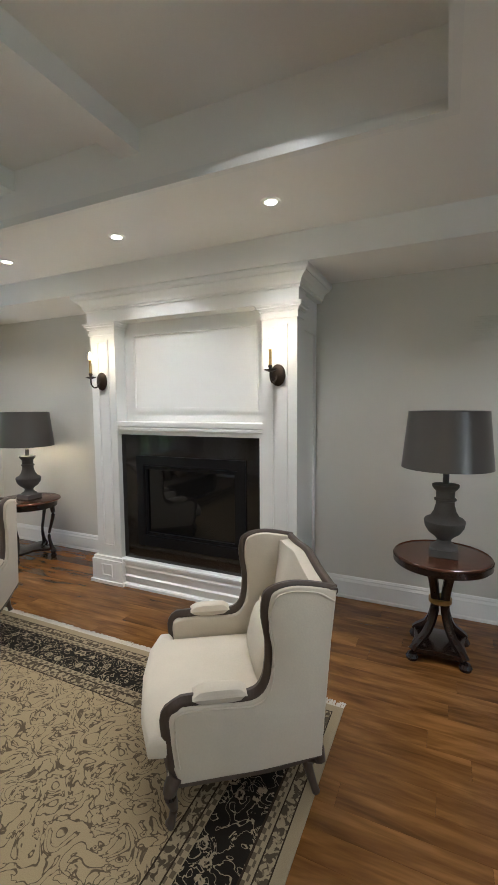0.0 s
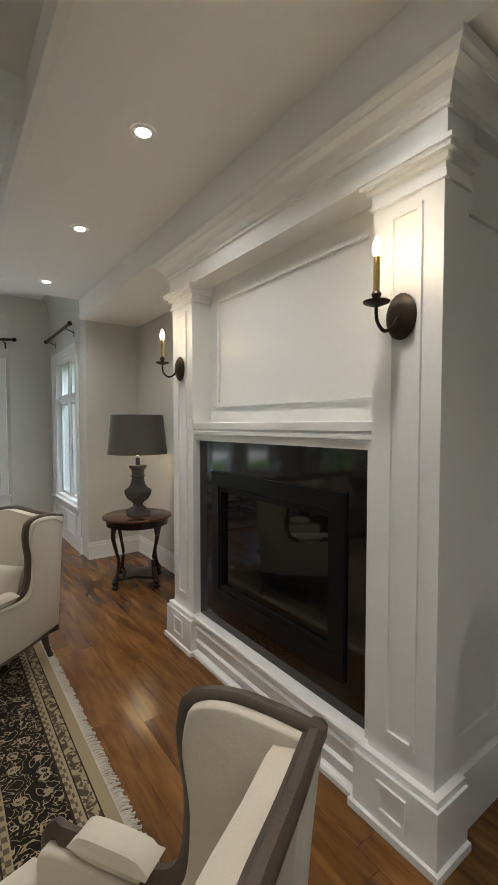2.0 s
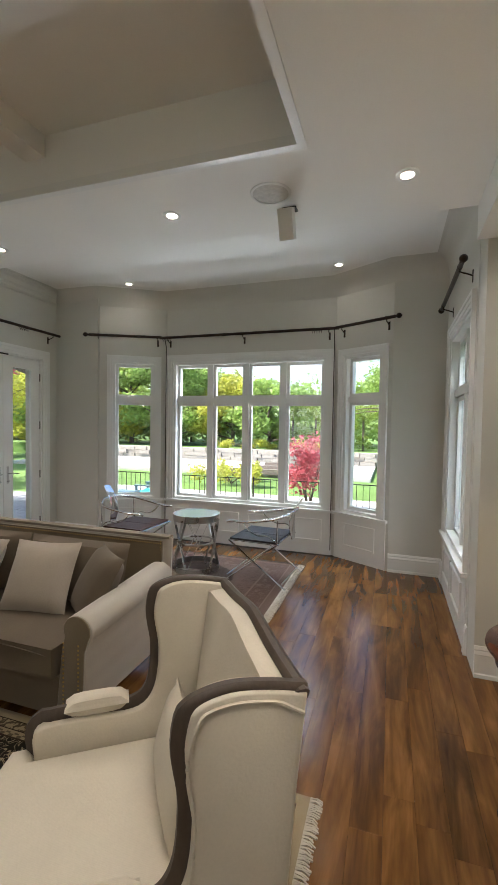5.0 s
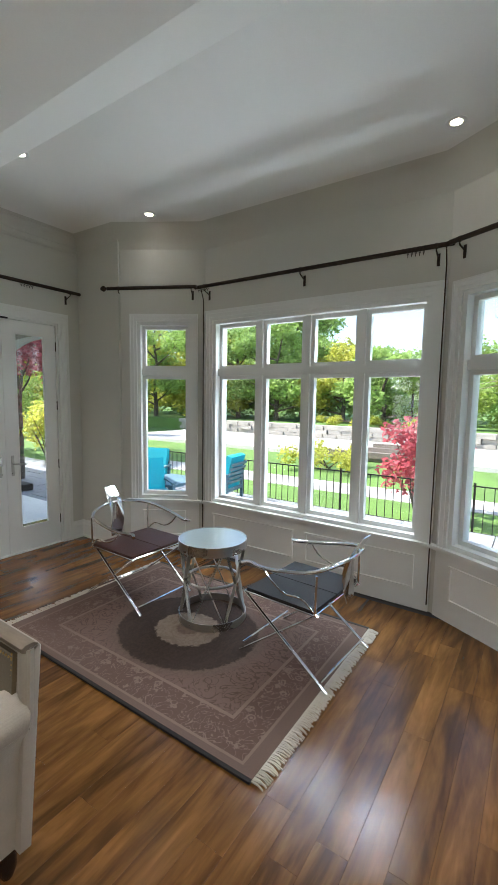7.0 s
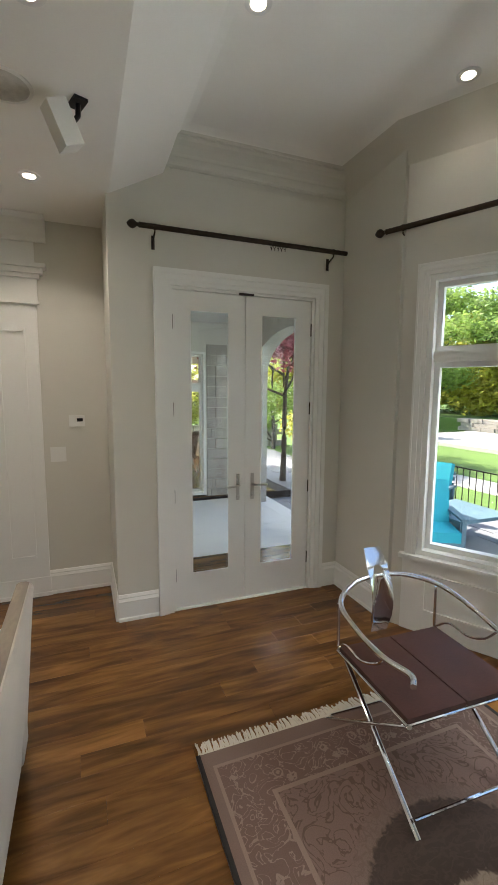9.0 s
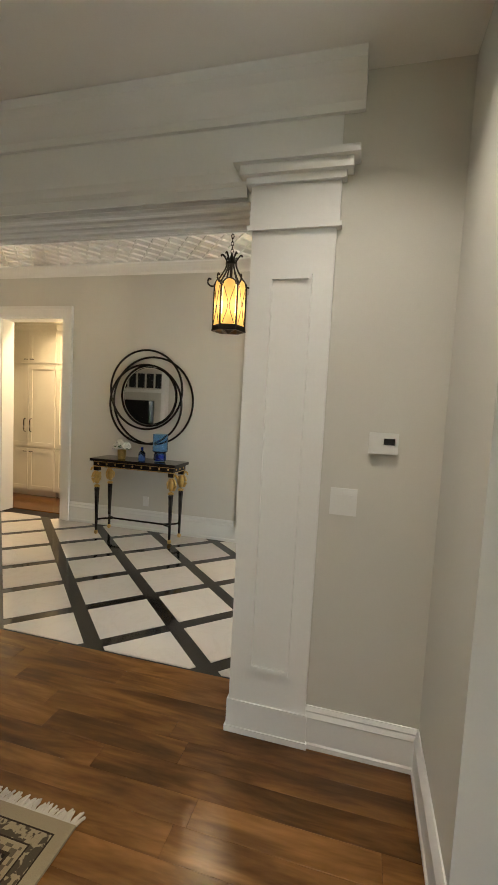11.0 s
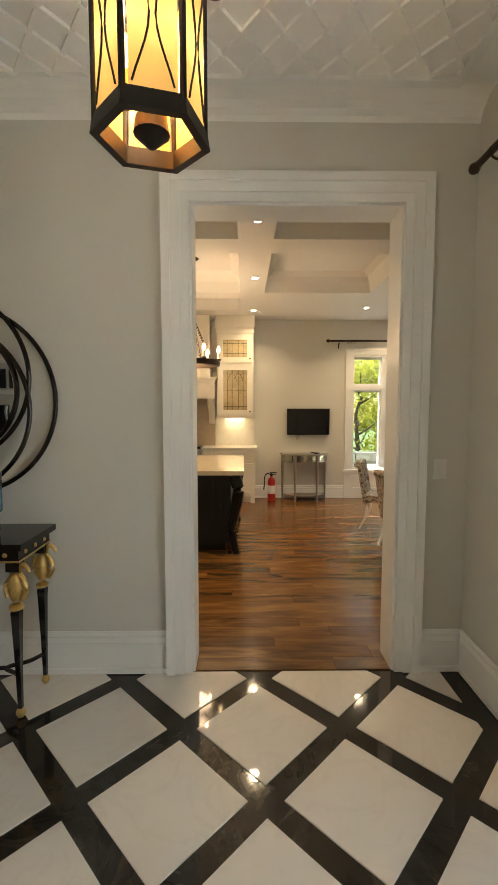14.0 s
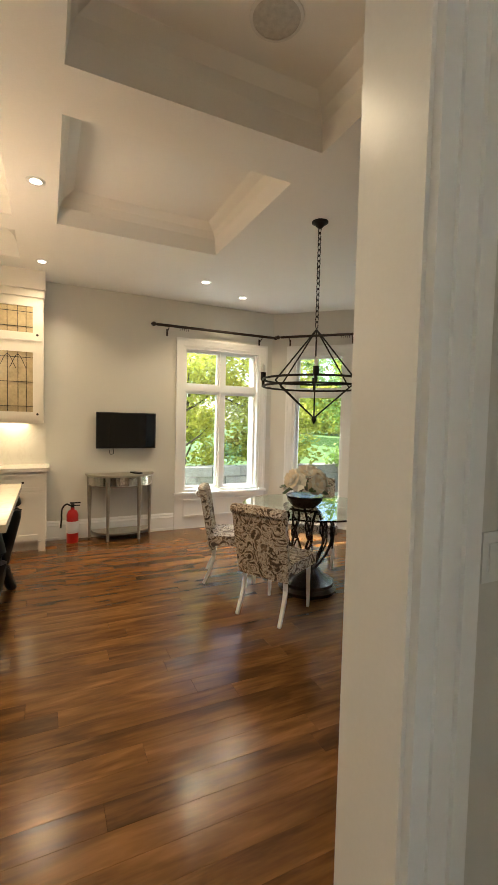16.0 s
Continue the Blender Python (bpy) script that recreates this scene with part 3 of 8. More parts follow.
# hall
HY = -5.47
wall("wall_hall_south", 0.70, HY, -5.63, HY, 0, 3.6, 0.2, [(1.05, 2.01, 0, 2.58), (4.55, 5.73, 0, 2.66)])
HW = (-5.43, -5.47, -5.43, -3.04)
wall("wall_hall_west", *HW, 0, 3.6, 0.2, [(0.95, 2.15, 0, 2.42)])
mh, _ = frame_of(0.70, HY, -5.63, HY)
casing("trim_kitchen_doorway", mh, 4.55, 5.73, 0, 2.66, 0.15, 0.03)
casing("trim_pantry_doorway", mh, 1.05, 2.01, 0, 2.58, 0.14, 0.03)
mw, _ = frame_of(*HW)
casing("trim_hall_door", mw, 0.95, 2.15, 0, 2.42, 0.11, 0.025)
for seg, gaps in (((0.45, HY, -5.43, HY), [(0.66, 1.9), (4.15, 5.63)]), (HW, [(0.84, 2.26)]), ((-5.43, -3.04, -4.5, -3.04), ())):
    skirting(*seg, gaps, 1.25)
# door linings
for name, a, b, z in (("trim_kitchen_lining", -5.03, -3.85, 2.66), ("trim_pantry_lining", -1.31, -0.35, 2.58)):
    solo(name, boxes((a, HY - 0.202, 0, a + 0.012, HY, z), (b - 0.012, HY - 0.202, 0, b, HY, z), (a + 0.012, HY - 0.202, z - 0.012, b - 0.012, HY, z)), TRIM, "white door lining", "trim", kind="structure", smooth=False)
# arch to the east
bm = bmesh.new()
outl = [(-5.47, 0), (-5.02, 0), (-5.02, 2.05)]
for i in range(1, 12):
    a = math.pi * i / 12
    outl.append((-4.22 - 0.8 * math.cos(a), 2.05 + 0.42 * math.sin(a)))
outl += [(-3.42, 2.05), (-3.42, 0), (-3.04, 0), (-3.04, 3.6), (-5.47, 3.6)]
slab(outl, "x", 0.45, 0.75, bm)
solo("wall_hall_east", bm, WALL, "pale painted wall with an arched opening", "wall", kind="structure", smooth=False)
# beyond the arch
wall("wall_far_east", 4.2, -2.9, 4.2, -5.9, 0, 3.6, 0.2)
wall("wall_far_south", 4.2, -5.9, 0.75, -5.9, 0, 3.6, 0.2)
wall("wall_far_north", 0.75, -3.0, 4.2, -3.0, 0, 3.6, 0.2)
solo("ceiling_far", boxes((0.7, -6.1, 3.1, 4.4, -2.8, 3.3)), CEIL, "white plaster ceiling of the next room", "ceiling", kind="structure", smooth=False)

# hall ceiling with diagonal plaster strapwork
bm = bmesh.new()
box(bm, -5.6, -5.67, 3.188, 0.75, -3.04, 3.5)
n = 6
for side, y in ((1, -5.47), (-1, -3.04)):
    pts = [(y, 3.08), (y, 3.19), (y + side * 0.18, 3.19)] + [(y + side * (0.18 - 0.18 * math.sin(math.pi / 2 * i / n)), 3.19 - 0.11 * (1 - math.cos(math.pi / 2 * i / n))) for i in range(1, n)]
    slab(pts, "x", -5.43, 0.45, bm)
LY0, LY1, LX0, LX1 = -5.29, -3.22, -5.25, 0.3
for fam in (1, -1):
    for k in range(-40, 60):
        c = LX0 + k * 0.185
        # a strip runs from the south edge to the north edge at a slant
        x0, x1 = c, c + fam * (LY1 - LY0) * 0.78
        ya, yb = LY0, LY1
        sl = (x1 - x0) / (yb - ya)
        pts = []
        for y, x in ((ya, x0), (yb, x1)):
            if x < LX0:
                y, x = ya + (LX0 - x0) / sl, LX0
            if x > LX1:
                y, x = ya + (LX1 - x0) / sl, LX1
            pts.append((x, y))
        if (x0 < LX0 and x1 < LX0) or (x0 > LX1 and x1 > LX1):
            continue
        (px, py), (qx, qy) = pts
        if math.hypot(px - qx, py - qy) < 0.1:
            continue
        h = 0.022 if fam == 1 else 0.018
        tube([(px, py, 3.19 - h / 2), (qx, qy, 3.19 - h / 2)], 1.0, 4, bm, flat=(0.02, h))
solo("ceiling_hall", bm, CEIL, "white plaster ceiling with raised lattice strapwork", "ceiling", kind="structure", smooth=False)
bm = bmesh.new()
for a, b in ((LX0, LX0 + 0.05), (LX1 - 0.05, LX1)):
    box(bm, a, LY0, 3.165, b, LY1, 3.19)
box(bm, LX0, LY0 - 0.05, 3.165, LX1, LY0, 3.19)
box(bm, LX0, LY1, 3.165, LX1, LY1 + 0.05, 3.19)
solo("trim_hall_ceiling", bevel(bm, 0.008, 1), TRIM, "white border moulding of the lattice ceiling", "trim", kind="structure", smooth=False)

# the opening between living room and hall: pilasters and entablature
OP = thing("opening_1", pose(0, 0, 0), "white panelled pilasters carrying a moulded entablature", "opening", kind="structure")
for px in (-4.865, 0.63):
    a, b = px, px + 0.37
    bm = boxes((a, -3.06, 0.16, b, -2.66, 2.34))
    part("pilaster", bm, TRIM, OP, "", False)
    bm = boxes((a - 0.015, -3.075, 0.0, b + 0.015, -2.645, 0.03), (a - 0.008, -3.068, 0.03, b + 0.008, -2.652, 0.16), w=0.006, n=1)
    part("plinth", bm, TRIM, OP, "", False)
    bm = bmesh.new()
    for y in (-2.66, -3.06):
        s = 1 if y == -2.66 else -1
        for q in ((0.09, 0.33, 0.28, 0.35), (0.09, 2.13, 0.28, 2.15), (0.09, 0.35, 0.105, 2.13), (0.265, 0.35, 0.28, 2.13)):
            box(bm, a + q[0], y, q[1], a + q[2], y + s * 0.014, q[3])
    fx, s = (b, 1) if px < -2 else (a, -1)
    for q in ((0.075, 0.33, 0.325, 0.35), (0.075, 2.13, 0.325, 2.15), (0.075, 0.35, 0.09, 2.13), (0.31, 0.35, 0.325, 2.13), (0.115, 0.39, 0.125, 2.09), (0.275, 0.39, 0.285, 2.09)):
        box(bm, fx, -3.06 + q[0], q[1], fx + s * 0.02, -3.06 + q[2], q[3])
    part("pilaster_panel", bevel(bm, 0.004, 1), TRIM, OP, "", False)
    bm = bmesh.new()
    for i, (z0, z1, o) in enumerate(((2.34, 2.36, 0.02), (2.36, 2.53, 0.01), (2.53, 2.56, 0.03), (2.56, 2.60, 0.055), (2.60, 2.63, 0.08))):
        box(bm, a - o, -3.06 - o, z0, b + o, -2.66 + o, z1)
    part("capital", bevel(bm, 0.006, 2), TRIM, OP, "", False)
bm = bmesh.new()
box(bm, -4.865, -3.05, 2.63, 1.0, -2.67, 2.968)
box(bm, -4.47, -3.0, 2.50, 0.61, -2.72, 2.63)
part("frieze", bm, TRIM, OP, "", False)
for y in (-2.745, -2.83, -2.89, -2.975):
    part("soffit_moulding", slab([(y - 0.02, 2.50), (y - 0.016, 2.488), (y, 2.482), (y + 0.016, 2.488), (y + 0.02, 2.50)], "x", -4.46, 0.6), TRIM, OP, "", False)
for s, y in ((1, -2.67), (-1, -3.05)):
    prof = [(y, 2.80), (y + s * 0.02, 2.80), (y + s * 0.03, 2.83), (y + s * 0.045, 2.845), (y + s * 0.09, 2.90), (y + s * 0.125, 2.925), (y + s * 0.13, 2.966), (y, 2.966)]
    part("cornice", slab(prof, "x", -4.95, 1.08), TRIM, OP, "", False)
    prof = [(y, 2.50), (y + s * 0.04 - s * 0.05, 2.50), (y - s * 0.01, 2.53), (y + s * 0.012, 2.56), (y + s * 0.02, 2.60), (y + s * 0.02, 2.63), (y, 2.63)]
    part("architrave_moulding", slab(prof, "x", -4.46, 0.6), TRIM, OP, "", False)

# kitchen shell
KS = (-1.6, -10.45, -7.34, -10.45)
wall("wall_kitchen_south", *KS, 0, 3.6, 0.3, [(4.40, 5.55, 0.50, 2.48)])
window("window_5", *KS, 4.40, 5.55, 0.50, 2.48, 2, 1.92, panel=[(4.42, 5.53, 0.16, 0.40)], label="white two-light kitchen window with transom panes")
KA = (-7.34, -10.45, -8.30, -9.50)
wall("wall_kitchen_angle", *KA, 0, 3.6, 0.3, [(0.33, 1.08, 0.30, 2.48)])
window("window_6", *KA, 0.33, 1.08, 0.30, 2.48, 1, 1.92, panel=[(0.36, 1.05, 0.08, 0.24)], label="tall white angled kitchen window")
KW = (-8.30, -9.50, -8.30, -8.20)
wall("wall_kitchen_west", *KW, 0, 3.6, 0.3, [(0.15, 1.15, 0.30, 2.48)])
window("window_7", *KW, 0.15, 1.15, 0.30, 2.48, 1, 1.92, label="tall white kitchen window")
wall("wall_kitchen_angle_north", -8.30, -8.20, -7.34, -7.24, 0, 3.6, 0.3, [(0.25, 1.1, 0.30, 2.48)])
window("window_8", -8.30, -8.20, -7.34, -7.24, 0.25, 1.1, 0.30, 2.48, 1, 1.92, label="tall white angled kitchen window")
wall("wall_kitchen_return", -7.34, -7.24, -7.34, -5.52, 0, 3.6, 0.25)
KN = (-7.34, -5.77, -5.63, -5.77)
wall("wall_kitchen_north", *KN, 0, 3.6, 0.25, [(0.35, 0.95, 0.0, 2.3)])
window("window_9", *KN, 0.35, 0.95, 0.02, 2.3, 1, 1.75, thick=0.25, label="glazed kitchen side door onto the porch")
wall("wall_kitchen_east", -1.6, -5.67, -1.6, -10.75, 0, 3.6, 0.2)
for seg, gaps in ((KS, [(0.0, 2.7), (4.29, 5.66)]), (KA, ()), (KW, ()), ((-5.6, -5.67, -5.2, -5.67), ())):
    skirting(*seg, gaps, 1.15)
# kitchen ceiling with coffers
KZ = 3.06
cof = [(-5.80, -4.42, -7.0, -5.95), (-5.80, -4.42, -8.75, -7.35), (-7.6, -6.15, -7.0, -5.95), (-7.6, -6.15, -8.75, -7.35), (-4.10, -2.7, -7.0, -5.95), (-4.10, -2.7, -8.75, -7.35), (-5.80, -4.42, -10.1, -9.1), (-4.10, -2.7, -9.75, -9.05), (-7.6, -6.15, -10.0, -9.1)]
cof = cof[:3] + cof[4:6] + [cof[7]]
bm = bmesh.new()
xs = sorted({-8.6, -1.4} | {c[0] for c in cof} | {c[1] for c in cof})
ys = sorted({-10.75, -5.6} | {c[2] for c in cof} | {c[3] for c in cof})
for i in range(len(xs) - 1):
    for j in range(len(ys) - 1):
        mx, my = (xs[i] + xs[i + 1]) / 2, (ys[j] + ys[j + 1]) / 2
        hole = any(c[0] < mx < c[1] and c[2] < my < c[3] for c in cof)
        if not hole:
            q = [bm.verts.new((x, y, KZ)) for x, y in ((xs[i], ys[j]), (xs[i + 1], ys[j]), (xs[i + 1], ys[j + 1]), (xs[i], ys[j + 1]))]
            bm.faces.new(q[::-1])
for x0, x1, y0, y1 in cof:
    # sides slope a little, with a cove at the top
    rr = []
    for d, z in ((0, KZ), (0.02, KZ + 0.13), (0.05, KZ + 0.19), (0.12, KZ + 0.24)):
        rr.append([bm.verts.new((x, y, z)) for x, y in ((x0 + d, y0 + d), (x1 - d, y0 + d), (x1 - d, y1 - d), (x0 + d, y1 - d))])
    for a, b in zip(rr, rr[1:]):
        for k in range(4):
            bm.faces.new((a[k], a[(k + 1) % 4], b[(k + 1) % 4], b[k]))
    bm.faces.new(rr[-1])
bmesh.ops.remove_doubles(bm, verts=bm.verts, dist=0.0005)
solo("ceiling_kitchen", bm, CEIL, "white coffered kitchen ceiling", "ceiling", kind="structure", smooth=False)
solo("ceiling_kitchen_deck", boxes((-8.6, -10.75, 3.45, -1.4, -5.6, 3.6)), CEIL, "deck above the coffered kitchen ceiling", "ceiling", kind="structure", smooth=False)
# pantry shell
wall("wall_pantry_south", 0.9, -7.6, -1.6, -7.6, 0, 3.6, 0.2)
wall("wall_pantry_east", 0.7, -5.67, 0.7, -7.6, 0, 3.6, 0.2)
solo("ceiling_pantry", boxes((-1.6, -7.8, 2.95, 0.9, -5.67, 3.1)), CEIL, "white pantry ceiling", "ceiling", kind="structure", smooth=False)
# Unseen slab, added so that no sun leaks through gaps in the ceilings.
solo("roof", boxes((-8.1, -10.9, 3.92, 4.5, 4.0, 4.1)), CEIL, "unseen flat slab added over the whole house to block sun", "roof", kind="structure", smooth=False)
# ---- outside ----
GRASS = plain("lawn", (0.10, 0.18, 0.035), 0.9, var=0.35, scale=0.8, fine=40, bump=0.5)
PAVE = plain("grey_flagstone", (0.22, 0.225, 0.24), 0.8, var=0.15, scale=2, fine=60, bump=0.3)
PALECON = plain("pale_concrete", (0.50, 0.48, 0.45), 0.85, var=0.1, scale=1.5, fine=50, bump=0.2)
STONE = plain("limestone_blocks", (0.36, 0.33, 0.29), 0.9, var=0.25, scale=6, fine=40, bump=0.6)
SOIL = plain("mulch", (0.05, 0.035, 0.025), 0.95, var=0.3, scale=10, fine=60, bump=0.8)
BARK = plain("bark", (0.10, 0.075, 0.055), 0.9, var=0.3, scale=8, fine=50, bump=0.7)
TEAL = plain("turquoise_cushion", (0.01, 0.36, 0.46), 0.8, var=0.1, scale=6)
TEALFR = plain("blue_grey_chair_frame", (0.10, 0.17, 0.21), 0.6, var=0.15)


def leaf_mat(name, color, var):
    m, t, p = nodes_of(name)
    g = t.nodes.new("ShaderNodeNewGeometry")
    n = noise_node(t, 1.1, 3, g.outputs["Position"])
    f = calc(t, "ADD", calc(t, "MULTIPLY", g.outputs["Random Per Island"], 0.6), calc(t, "MULTIPLY", n.outputs[0], 0.5))
    t.links.new(ramp(t, f, [(0.1, tuple(c * (1 - var) for c in color)), (0.9, tuple(c * (1 + var) for c in color))]), p.inputs["Base Color"])
    p.inputs["Roughness"].default_value = 0.6
    tr = t.nodes.new("ShaderNodeBsdfTranslucent")
    mx = t.nodes.new("ShaderNodeMixShader")
    mx.inputs[0].default_value = 0.5
    t.links.new(p.inputs["Base Color"].links[0].from_socket, tr.inputs[0])
    t.links.new(p.outputs[0], mx.inputs[1])
    t.links.new(tr.outputs[0], mx.inputs[2])
    t.links.new(mx.outputs[0], t.nodes["Material Output"].inputs[0])
    return m


LEAF = leaf_mat("spring_leaves", (0.30, 0.42, 0.11), 0.35)
LEAFY = leaf_mat("yellow_green_leaves", (0.46, 0.46, 0.08), 0.4)
LEAFD = leaf_mat("deep_green_leaves", (0.27, 0.39, 0.12), 0.4)
CEDAR = leaf_mat("cedar_foliage", (0.26, 0.34, 0.06), 0.5)
RED = leaf_mat("red_maple_leaves", (0.45, 0.10, 0.12), 0.4)


def leaves(name, clumps, count, size, material, parent, rr, flat=0.5):
    """A crown of single leaves gathered in clumps (x, y, z, radius, squash)."""
    verts, faces = [], []
    tot = sum(c[3] ** 2 for c in clumps)
    for cx, cy, cz, r, sq in clumps:
        for k in range(int(count * r * r / tot)):
            while True:
                v = Vector((rr.uniform(-1, 1), rr.uniform(-1, 1), rr.uniform(-1, 1)))
                if 0.15 < v.length < 1:
                    break
            v = v * (0.55 + 0.45 * rr.random())
            p = Vector((cx + v.x * r, cy + v.y * r, cz + v.z * r * sq))
            s = size * rr.uniform(0.6, 1.4)
            a = Vector((rr.uniform(-1, 1), rr.uniform(-1, 1), rr.uniform(-0.6, 0.6))).normalized()
            b = a.cross(Vector((rr.uniform(-1, 1), rr.uniform(-1, 1), rr.uniform(-1, 1)))).normalized()
            k0 = len(verts)
            verts.extend([p - a * s, p + b * s * flat, p + a * s, p - b * s * flat])
            faces.append((k0, k0 + 1, k0 + 2, k0 + 3))
    me = bpy.data.meshes.new(name)
    me.from_pydata(verts, [], faces)
    me.materials.append(material)
    ob = new(name, me)
    ob.parent = parent
    ob["kind"] = "stuff"
    return ob


def tree(name, x, y, z, h, spread, material, label, seed, count=2600, size=0.11, bare=0.35, trunk=0.09, group=""):
    rr = random.Random(seed)
    t = thing(name, pose(x, y, z), label, "tree", group)
    top = []
    bm = bmesh.new()
    pts = [Vector((0, 0, 0))]
    for k in range(1, 7):
        pts.append(Vector((rr.uniform(-0.04, 0.04) * h * k / 6, rr.uniform(-0.04, 0.04) * h * k / 6, h * 0.8 * k / 6)))
    tube(smooth_path(pts, 3), [trunk * (1 - 0.85 * i / 18) for i in range(19)], 8, bm)
    part("trunk", bm, BARK, t)
    clumps = []
    for k in range(11):
        f = rr.uniform(bare, 0.92)
        a = rr.uniform(0, 6.28)
        base = Vector((0, 0, h * 0.75 * f))
        rad = spread * rr.uniform(0.4, 1.0) * (1.15 - 0.6 * abs(f - 0.55))
        end = base + Vector((math.cos(a) * rad, math.sin(a) * rad, h * 0.16))
        mid = (base + end) / 2 + Vector((0, 0, -0.02 * h))
        part("branch", tube(smooth_path([base, mid, end], 3), [trunk * 0.4 * (1 - 0.8 * i / 6) for i in range(7)], 5), BARK, t)
        clumps.append((end.x, end.y, end.z, spread * rr.uniform(0.28, 0.5), rr.uniform(0.5, 0.9)))
        clumps.append((mid.x * 1.3, mid.y * 1.3, mid.z + 0.08 * h, spread * rr.uniform(0.22, 0.4), 0.6))
    clumps.append((0, 0, h * 0.86, spread * 0.5, 0.8))
    leaves("crown", clumps, count, size, material, t, rr)
    return t


def shrub(name, x, y, z, w, d, h, material, label, seed, count=1200, size=0.05):
    rr = random.Random(seed)
    t = thing(name, pose(x, y, z), label, "shrub")
    bm = bmesh.new()
    for k in range(6):
        a = rr.uniform(0, 6.28)
        tube([(0, 0, 0), (math.cos(a) * w * 0.15, math.sin(a) * d * 0.15, h * 0.4), (math.cos(a) * w * 0.35, math.sin(a) * d * 0.35, h * 0.75)], [0.02, 0.012, 0.005], 5, bm)
    part("stems", bm, BARK, t)
    cl = [(rr.uniform(-0.35, 0.35) * w, rr.uniform(-0.35, 0.35) * d, rr.uniform(0.3, 0.8) * h, 0.3 * min(w, d, h * 1.5) * rr.uniform(0.8, 1.3), 0.8) for _ in range(max(9, int(w * d * 1.5)))]
    leaves("foliage", cl, count, size, material, t, rr)
    return t


solo("ground", boxes((-400, -400, -0.7, 400, 400, -0.25)), GRASS, "green mown lawn", "ground", kind="structure", smooth=False)
pav = solo("pavement", boxes((-10.7, -13.0, -0.26, -8.0, 6.0, -0.17)), SOIL, "grey flagstone terrace beside the house", "pavement", kind="structure", smooth=False)
rr = random.Random(3)
yy = -13.0
while yy < 6.0:
    xx = -10.7
    while xx < -8.05:
        w = min(rr.choice((0.6, 0.9)), -8.0 - xx)
        part("flagstone", bevel(boxes((xx + 0.006, yy + 0.006, -0.2, xx + w - 0.006, yy + 0.594, -0.13 - rr.random() * 0.006)), 0.006, 1), PAVE, pav, "", False)
        xx += w
    yy += 0.6
# Whiter than the other concrete: the sun's brightness is put into its colour.
solo("porch_floor", boxes((-8.0, -5.52, -0.26, -5.63, -2.30, -0.06)), plain("sunlit_porch_concrete", (0.72, 0.71, 0.68), 0.8, var=0.08, scale=1.5, fine=50, bump=0.2), "pale concrete covered porch floor", "pavement", kind="structure", smooth=False)
solo("ceiling_porch", boxes((-7.85, -5.52, 2.75, -5.56, -2.30, 2.95)), PALECON, "plaster porch ceiling", "ceiling", kind="structure", smooth=False)
outl = [(-5.52, -0.06), (-5.05, -0.06), (-5.05, 1.95)]
for i in range(1, 12):
    a = math.pi * i / 12
    outl.append((-3.85 - 1.2 * math.cos(a), 1.95 + 0.55 * math.sin(a)))
outl += [(-2.65, 1.95), (-2.65, -0.06), (-2.32, -0.06), (-2.32, 3.2), (-5.52, 3.2)]
arc = solo("wall_porch_arcade", slab(outl, "x", -7.85, -7.62), STONE, "limestone arcade wall with an arched opening", "wall", kind="structure", smooth=False)
rr = random.Random(8)
for r in range(15):
    z = -0.05 + r * 0.165
    y = -5.52
    while y < -5.05:
        w = min(rr.choice((0.2, 0.27, 0.34)), -5.05 - y)
        if w > 0.06:
            part("stone_block", bevel(boxes((-7.625, y + 0.005, z, -7.595 + rr.random() * 0.012, y + w - 0.005, z + 0.155)), 0.006, 1), STONE, arc, "", False)
        y += w
for r in range(15):
    z = -0.05 + r * 0.165
    x = -7.34
    while x < -7.02:
        w = min(rr.choice((0.2, 0.27, 0.34)), -7.0 - x)
        if w > 0.05:
            part("stone_block", bevel(boxes((x + 0.005, -5.525, z, x + w - 0.005, -5.50 + rr.random() * 0.012, z + 0.155)), 0.006, 1), STONE, arc, "", False)
        x += w
# white paving, steps and retaining walls beyond the lawn
solo("pool_deck", boxes((-22.4, -14.0, -0.26, -17.4, 1.8, -0.12)), PALECON, "sunlit pale concrete garden terrace", "pavement", kind="structure", smooth=False)
solo("garden_path", boxes((-13.4, -8.0, -0.255, -12.4, 8.0, -0.235)), PALECON, "pale garden path across the lawn", "pavement", kind="structure", smooth=False)
for k in range(3):
    solo("timber_edging", boxes((-17.4 - k * 0.9, -3.4 + k * 0.5, -0.13, -17.15 - k * 0.9, -0.6 + k * 0.5, 0.05 + k * 0.05), w=0.02, n=1), plain("weathered_timber", (0.16, 0.13, 0.11), 0.85, var=0.25), "weathered timber edging beam", "edging", "terrace edging")
rw = thing("retaining_wall", pose(0, 0, 0), "dry stone garden retaining wall of grey blocks", "garden wall")
y = -15.0
while y < 3.0:
    for r in range(3):
        w = rr.uniform(0.5, 0.9)
        part("stone", bevel(boxes((-23.1, y + 0.01 + 0.2 * (r % 2), -0.14 + r * 0.2, -22.5 + rr.uniform(-0.06, 0.06), y + 0.68 + 0.2 * (r % 2), 0.05 + r * 0.2)), 0.03, 1), STONE, rw, "", False)
    y += 0.7
solo("planting_bank", boxes((-60, -40, -0.25, -23.1, 25, 0.4)), GRASS, "raised planting bank behind the stone wall", "ground", kind="structure", smooth=False)
